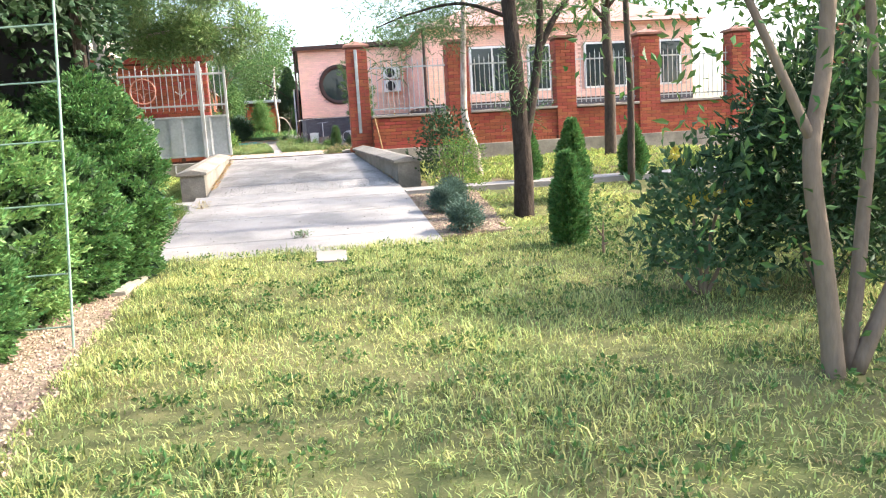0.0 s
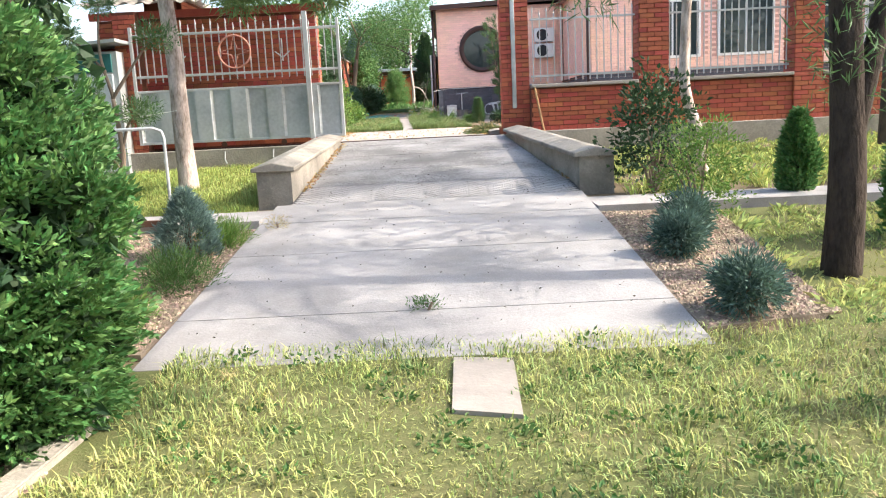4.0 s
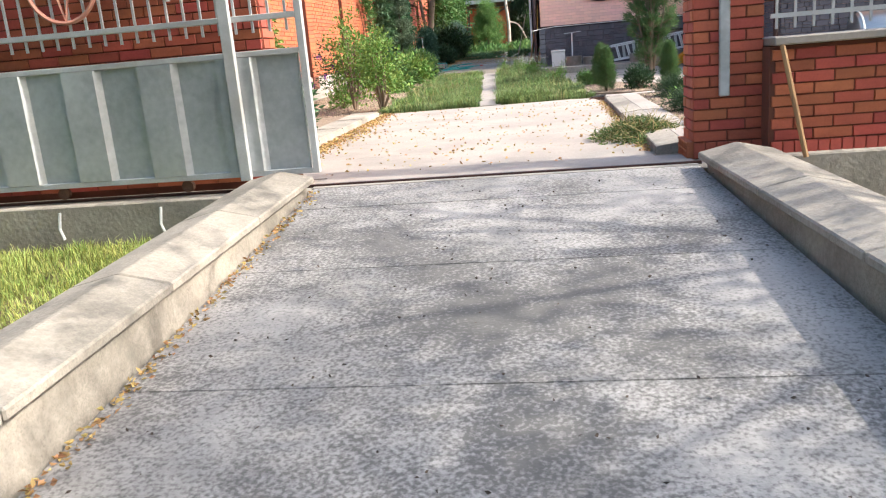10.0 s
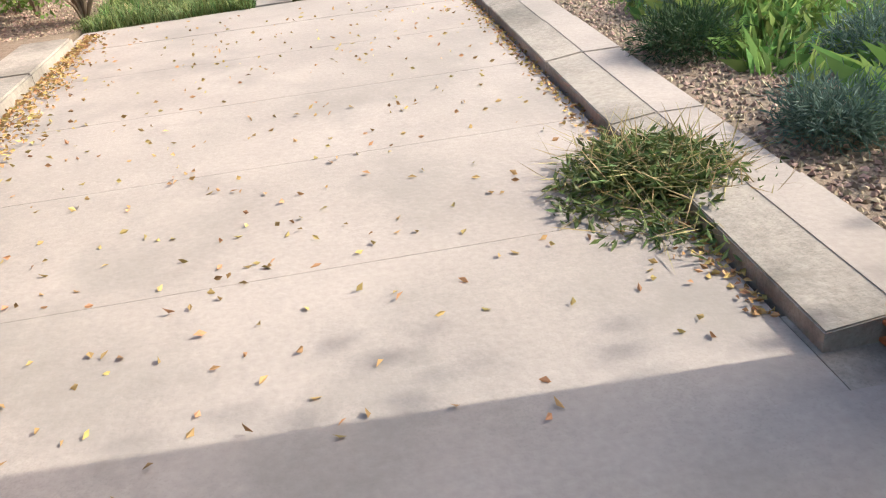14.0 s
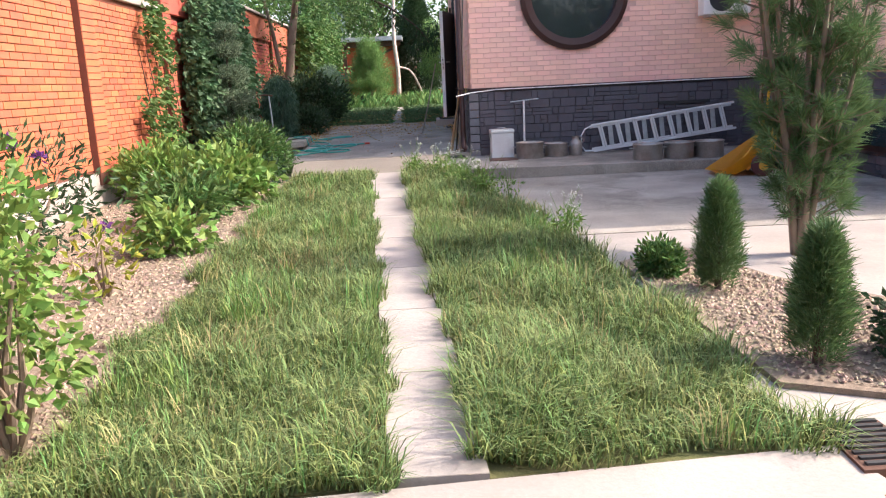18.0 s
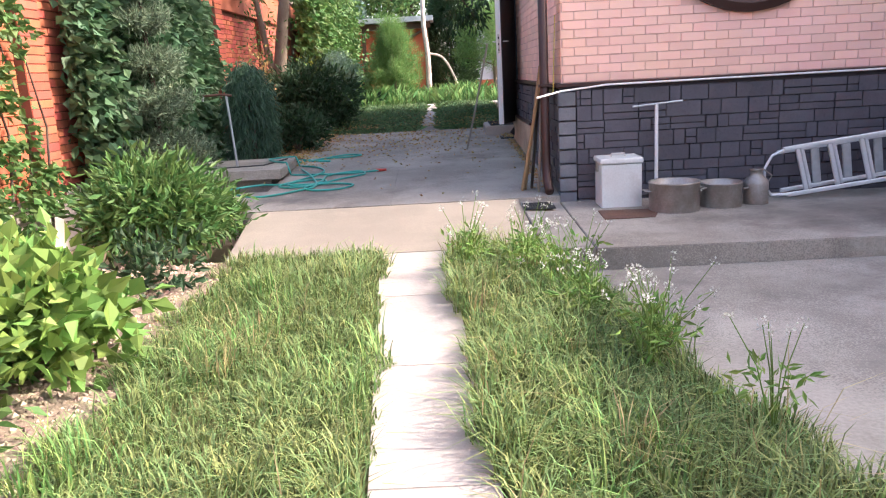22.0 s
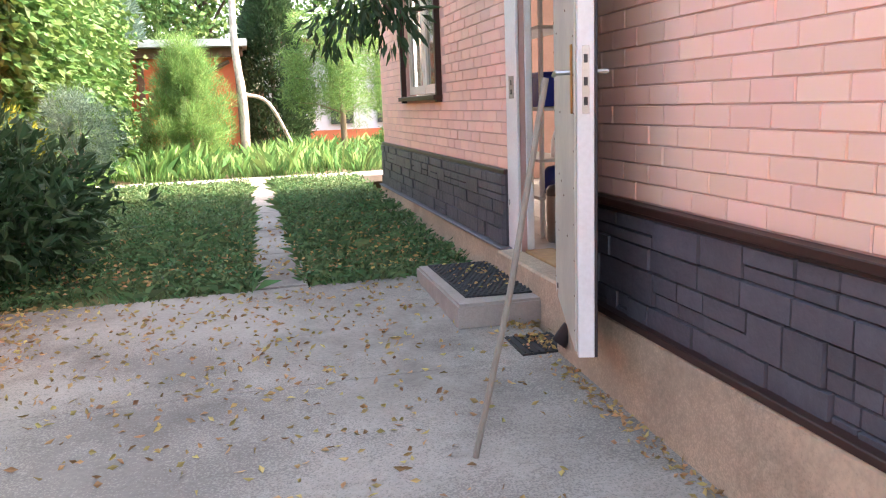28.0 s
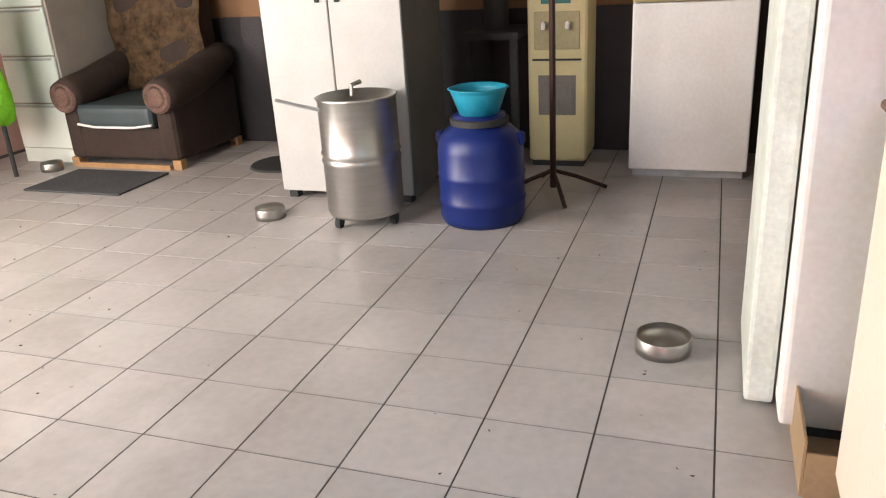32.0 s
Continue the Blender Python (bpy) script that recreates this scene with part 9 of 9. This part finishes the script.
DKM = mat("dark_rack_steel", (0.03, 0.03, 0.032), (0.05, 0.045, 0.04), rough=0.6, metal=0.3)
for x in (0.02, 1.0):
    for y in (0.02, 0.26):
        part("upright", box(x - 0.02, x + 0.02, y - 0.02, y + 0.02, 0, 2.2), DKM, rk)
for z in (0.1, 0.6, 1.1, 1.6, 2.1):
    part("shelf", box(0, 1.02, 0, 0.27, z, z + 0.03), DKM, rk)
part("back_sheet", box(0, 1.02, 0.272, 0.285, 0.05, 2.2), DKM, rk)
rr_ = np.random.default_rng(240)
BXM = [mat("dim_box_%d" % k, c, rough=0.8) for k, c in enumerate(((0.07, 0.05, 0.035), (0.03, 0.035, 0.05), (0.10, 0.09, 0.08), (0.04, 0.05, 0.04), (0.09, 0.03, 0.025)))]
for z in (0.13, 0.63, 1.13, 1.63):
    x = 0.08
    while x < 0.75:
        w, h, d = rr_.uniform(0.12, 0.3), rr_.uniform(0.12, 0.36), rr_.uniform(0.12, 0.2)
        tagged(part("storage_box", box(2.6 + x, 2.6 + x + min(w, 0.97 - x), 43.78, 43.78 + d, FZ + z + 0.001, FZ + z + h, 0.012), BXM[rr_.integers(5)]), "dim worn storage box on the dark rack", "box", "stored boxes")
        x += w + rr_.uniform(0.02, 0.1)
rt_ = np.random.default_rng(250)
q_ = np.column_stack([rt_.uniform(0.7, 4.0, 140), rt_.uniform(38.9, 42.6, 140), np.full(140, FZ + 0.002)])
tagged(mpart("floor_crumbs", leaf_mesh("floor_crumbs", q_, np.column_stack([rt_.normal(0, 1, (140, 2)), np.zeros(140)]), 0.014, 0.007, BARK, rt_, spread=0.05)), "small dark crumbs and dirt on the tiles", "dirt", kind="stuff")


# ---- pieces of the walls ----
def box_mesh(name, l, d, h, material, ch=0.003):
    """A brick with a small chamfer on its face, centred on its back's lower left corner."""
    v = [(0, 0, 0), (l, 0, 0), (l, 0, h), (0, 0, h), (ch, d, ch), (l - ch, d, ch), (l - ch, d, h - ch), (ch, d, h - ch)]
    f = [(4, 5, 6, 7), (0, 1, 5, 4), (1, 2, 6, 5), (2, 3, 7, 6), (3, 0, 4, 7)]
    return np.array(v), np.array(f)


def brick_face(parent, at, L, H, mats, near=None, bl=0.25, bh=0.075, j=0.007, depth=0.012, hole=None, seed=1, name="brick", cap=300, stagger=0.5):
    """Courses of bricks on an upright face. at: the pose of the face's lower left corner, with x along it, y out of it and z up."""
    rng = np.random.default_rng(seed)
    fv, ff = box_mesh(name, bl - j, depth, bh - j, mats[0])
    full = mesh_of(name, fv, ff, mats[0])
    jv, jf, made = [], [], 0
    rows = int(H / bh + 1e-6)
    nbase = 0
    for r in range(rows):
        u = -(bl * stagger if r % 2 else 0.0)
        while u < L - 0.01:
            a, c = max(u, 0), min(u + bl, L)
            u += bl
            if c - a < 0.03:
                continue
            zc = r * bh
            mid = (a + c) / 2
            if hole and (hole(a + 0.01, zc + bh / 2) or hole(c - 0.01, zc + bh / 2) or hole(mid, zc + bh / 2)):
                continue
            off = rng.uniform(-0.002, 0.002)
            if c - a > bl - 0.001 and near and made < cap and near[0] <= mid <= near[1] and near[2] <= zc <= near[3]:
                made += 1
                mpart(name, full, parent, at=at @ Matrix.Translation((a + j / 2, off, zc + j / 2)))
            else:
                vv, f_ = box_mesh(name, c - a - j, depth, bh - j, None)
                vv = vv + np.array([a + j / 2, off, zc + j / 2])
                jv.append(vv)
                jf.append(f_ + nbase)
                nbase += 8
    if jv:
        o = mpart(name + "s", mesh_of(name + "s", np.concatenate(jv), np.concatenate(jf), mats[1]), parent, at=at, kind="stuff")


def face(x, y, z, rz):
    return Matrix.Translation((x, y, z)) @ Matrix.Rotation(radians(rz), 4, "Z")


def ashlar(parent, at, L, H, mats, near=None, seed=2, depth=0.03, cap=300, j=0.0035):
    """Broken courses of stone blocks in mixed sizes."""
    rng = np.random.default_rng(seed)
    jv, jf, nb, made = [], [], 0, 0
    z = 0.0
    shapes = {}
    while z < H - 0.03:
        ch = min(rng.choice([0.09, 0.11, 0.135]), H - z)
        u = 0.0
        while u < L - 0.01:
            w = min(rng.choice([0.1, 0.17, 0.24, 0.31]), L - u)
            split = rng.uniform() < 0.38 and ch > 0.1
            for zz, hh in (((0, ch * 0.45), (ch * 0.45, ch * 0.55)) if split else ((0, ch),)):
                d = depth + rng.uniform(-0.006, 0.008)
                vv, f_ = box_mesh("s", w - j, d, hh - j, None, 0.003)
                off = np.array([u + j / 2, 0, z + zz + j / 2])
                if near and made < cap and near[0] <= u <= near[1] and near[2] <= z <= near[3]:
                    made += 1
                    key = (round(w, 3), round(hh, 3))
                    if key not in shapes:
                        shapes[key] = mesh_of("stone", vv, f_, mats[0])
                    mpart("stone", shapes[key], parent, at=at @ Matrix.Translation(off.tolist()))
                else:
                    jv.append(vv + off)
                    jf.append(f_ + nb)
                    nb += 8
            u += w
        z += ch
    if jv:
        mpart("stones", mesh_of("stones", np.concatenate(jv), np.concatenate(jf), mats[1]), parent, at=at, kind="stuff")


P2, R2, O2, S2 = (PNK_BR, PNK_BR_I), (RED_BR, RED_BR_I), (ORA_BR, ORA_BR_I), (STONE, STONE_I)
# house front: x runs east, out of the wall is -y, so the face is turned by 180 degrees and runs west
FH = 4.55 - 0.018
brick_face(wall_front, face(4.55, FY, TRIM + 0.015, 180), FH, EAVE - TRIM - 0.08, P2, near=(2.6, 4.5, 0, 1.1), hole=lambda u, z: (4.55 - u - RW[0]) ** 2 + (TRIM + 0.015 + z - RW[1]) ** 2 < (RW[2] + 0.03) ** 2, seed=201, bl=0.205, j=0.004, depth=0.007)
SB = tagged(part("stone_backing_south", box(0.0, 4.55, 33.995, 34.02, 1.2, TRIM - 0.02), STONE_BK), "dark joint bed behind the stone plinth", "wall", kind="structure")
ashlar(SB, face(4.55, 33.995, 1.26, 180), 4.405, TRIM - 0.03 - 1.26, S2, near=(1.8, 4.4, 0, 1.2), seed=202)
z = 1.3
qv, qf = box_mesh("quoin", 0.16, 0.04, 0.121, None, 0.007)
qm = mesh_of("quoin_stone", qv, qf, STONE_G)
while z < TRIM - 0.1:
    mpart("quoin_stone", qm, SB, at=face(0.143, 33.995, z, 180))
    z += 0.125
# house side: runs along y, out of the wall is -x; face turned by 90 degrees
def side_hole(y0):
    def f(u, z):
        y, zz = y0 + u, TRIM + 0.015 + z
        return (DOOR_Y0 - 0.1 < y < DOOR_Y1 + 0.18 and zz < DOOR_Z + 0.1) or (WIN[0] - 0.05 < y < WIN[1] + 0.05 and WIN[2] - 0.05 < zz < WIN[3] + 0.02)
    return f


brick_face(wall_side, face(WX, 34.0, TRIM + 0.015, 90), DOOR_Y0 - 34.0, EAVE - TRIM - 0.05, P2, near=(1.5, 4.4, 0, 0.9), hole=side_hole(34.0), seed=203, cap=170, bl=0.205, j=0.004, depth=0.007)
DN = DOOR_Y1 + 0.185
brick_face(wall_side, face(NX, DN, NTRIM + 0.015, 90), NEND - DN, EAVE - TRIM - 0.05, P2, near=(0, 2.2, 0, 1.2), hole=side_hole(DN), seed=213, cap=130, bl=0.205, j=0.004, depth=0.007)
brick_face(wall_side, face(NX, DOOR_Y0, DOOR_Z + 0.105, 90), DN - DOOR_Y0 - 0.002, EAVE - DOOR_Z - 0.15, P2, seed=214, bl=0.205, j=0.004, depth=0.007)
SW = tagged(part("stone_backing_west", box(WX - 0.022, WX, 34.02, DOOR_Y0 - 0.1, 1.2, TRIM - 0.02), STONE_BK), "dark joint bed behind the stone plinth", "wall", kind="structure")
ashlar(SW, face(WX - 0.022, 34.02, 1.36, 90), 2.09, TRIM - 0.02 - 1.36, S2, near=(0, 2.09, 0, 1.0), seed=204, depth=0.015, cap=120)
ashlar(SW, face(WX - 0.022, 36.12, 1.876, 90), DOOR_Y0 - 0.1 - 36.12, TRIM - 0.02 - 1.876, S2, near=(0, 2.1, 0, 0.6), seed=205, depth=0.015)
SW2 = tagged(part("stone_backing_west", box(NX - 0.022, NX, DOOR_Y1 + 0.19, NEND, 1.5, NTRIM - 0.02), STONE_BK), "dark joint bed behind the stone plinth", "wall", kind="structure")
ashlar(SW2, face(NX - 0.022, DOOR_Y1 + 0.19, 1.845, 90), NEND - DOOR_Y1 - 0.19, NTRIM - 0.02 - 1.845, S2, near=(0, 4.5, 0, 0.6), seed=206, depth=0.022, cap=140)
# wing: stone and brick joined
brick_face(wing, face(15, 28.72, 2.45, 180), 10.38, 2.85, P2, hole=lambda u, z: any(x - 0.02 < 15 - u < x + 1.72 and 2.73 < 2.45 + z < 4.47 for x in (6.2, 8.4, 10.6, 12.8)), seed=207)
brick_face(wing, face(4.62, 28.72, 2.45, 90), 5.2, 2.85, P2, seed=208)
ashlar(wing, face(15, 28.72, 1.1, 180), 10.38, 1.28, S2, seed=209)
ashlar(wing, face(4.62, 28.72, 1.1, 90), 5.2, 1.28, S2, seed=210)
# boundary wall: out of the wall is +x, face turned by -90 degrees and runs towards -y
# past y 33 red brick stands in for the orange wall in shade
for ya, yb in ((19.39, 21.91), (22.29, 24.81), (25.19, 27.76), (28.14, 30.71), (31.09, 33.66), (34.04, 36.56), (36.94, 39.51), (39.89, 42.41), (42.79, 45.41)):
    zb = base_top(ya) + 0.03
    brick_face(wl, face(LX - 0.012, yb, zb, -90), yb - ya, 3.66 - zb, O2 if ya < 33 else R2, near=((0, 3, 0, 1.5) if ya in (28.14, 31.09) else None), cap=150, seed=int(ya * 10))
for y in (19.2, 22.1, 25.0, 27.95, 30.9, 33.85, 36.75, 39.7, 42.6):
    zb = base_top(y)
    brick_face(wl, face(LX + 0.074, y + 0.19, zb, -90), 0.38, (3.68 if y < 33.5 else 4.23) - zb, O2 if y < 33.5 else R2, seed=int(y * 10) + 5, bl=0.38, stagger=0.0, j=0.009, depth=0.008)
# street fence
for a, c in FENX:
    oy = 0.24 if a < 2 else 0.0
    brick_face(fence, face(c, 17.78 + oy, 1.14, 180), c - a, 2.2, R2, near=((0, 1, 0, 2.2) if a < 2 else None), seed=int(a * 100), cap=60, bl=0.24)
    brick_face(fence, face(a + 0.012, 17.78 + oy, 1.14, 90), 0.38 if a < 2 else 0.42, 2.2, R2, near=((0, 1, 0, 2.2) if a < 2 else None), seed=int(a * 100) + 1, cap=40, bl=0.19 if a < 2 else 0.21)
    b = bmesh.new()
    n_ = 6
    for i in range(n_):
        w = (c - a) / n_
        box(a + i * w + 0.004, a + (i + 1) * w - 0.004, 17.752 + oy, 17.78 + oy, 1.03, 1.135, bm=b)
    part("soldier_course", b, RED_BR, fence)
b = bmesh.new()
for i in range(2):
    y0 = 18.03 + i * 0.2
    for z0 in (1.03, 1.085):
        for k in range(5):
            box(1.04, 1.092, y0 + k * 0.037, y0 + 0.014 + k * 0.037, z0, z0 + 0.045, bm=b)
    box(1.04, 1.092, y0, y0 + 0.19, 1.02, 1.03, bm=b)
    box(1.04, 1.092, y0, y0 + 0.19, 1.075, 1.085, bm=b)
    box(1.04, 1.092, y0, y0 + 0.19, 1.13, 1.142, bm=b)
part("hollow_brick", b, RED_BR, fence, "red hollow bricks with square holes")
for i, ((a, c), (d, e)) in enumerate(zip(FENX, FENX[1:])):
    brick_face(fence, face(d, 17.83, 1.14, 180), d - c, 0.62, R2, near=((0, 3, 0, 1) if i == 0 else None), seed=300 + i, cap=90)
    b = bmesh.new()
    n_ = int((d - c) / 0.075)
    for q in range(n_):
        box(c + q * 0.075 + 0.004, c + (q + 1) * 0.075 - 0.004, 17.80, 17.83, 1.06, 1.135, bm=b)
    part("soldier_course", b, RED_BR, fence)
brick_face(hut, face(-1.98, 18.05, 1.06, 180), 3.6, 2.1, R2, seed=310)
brick_face(hut, face(-4.87, 17.8, 1.0, 180), 0.38, 2.3, R2, seed=311, bl=0.19)
brick_face(hut, face(-1.98, 18.3, 1.06, -90), 0.25, 2.1, R2, seed=312)
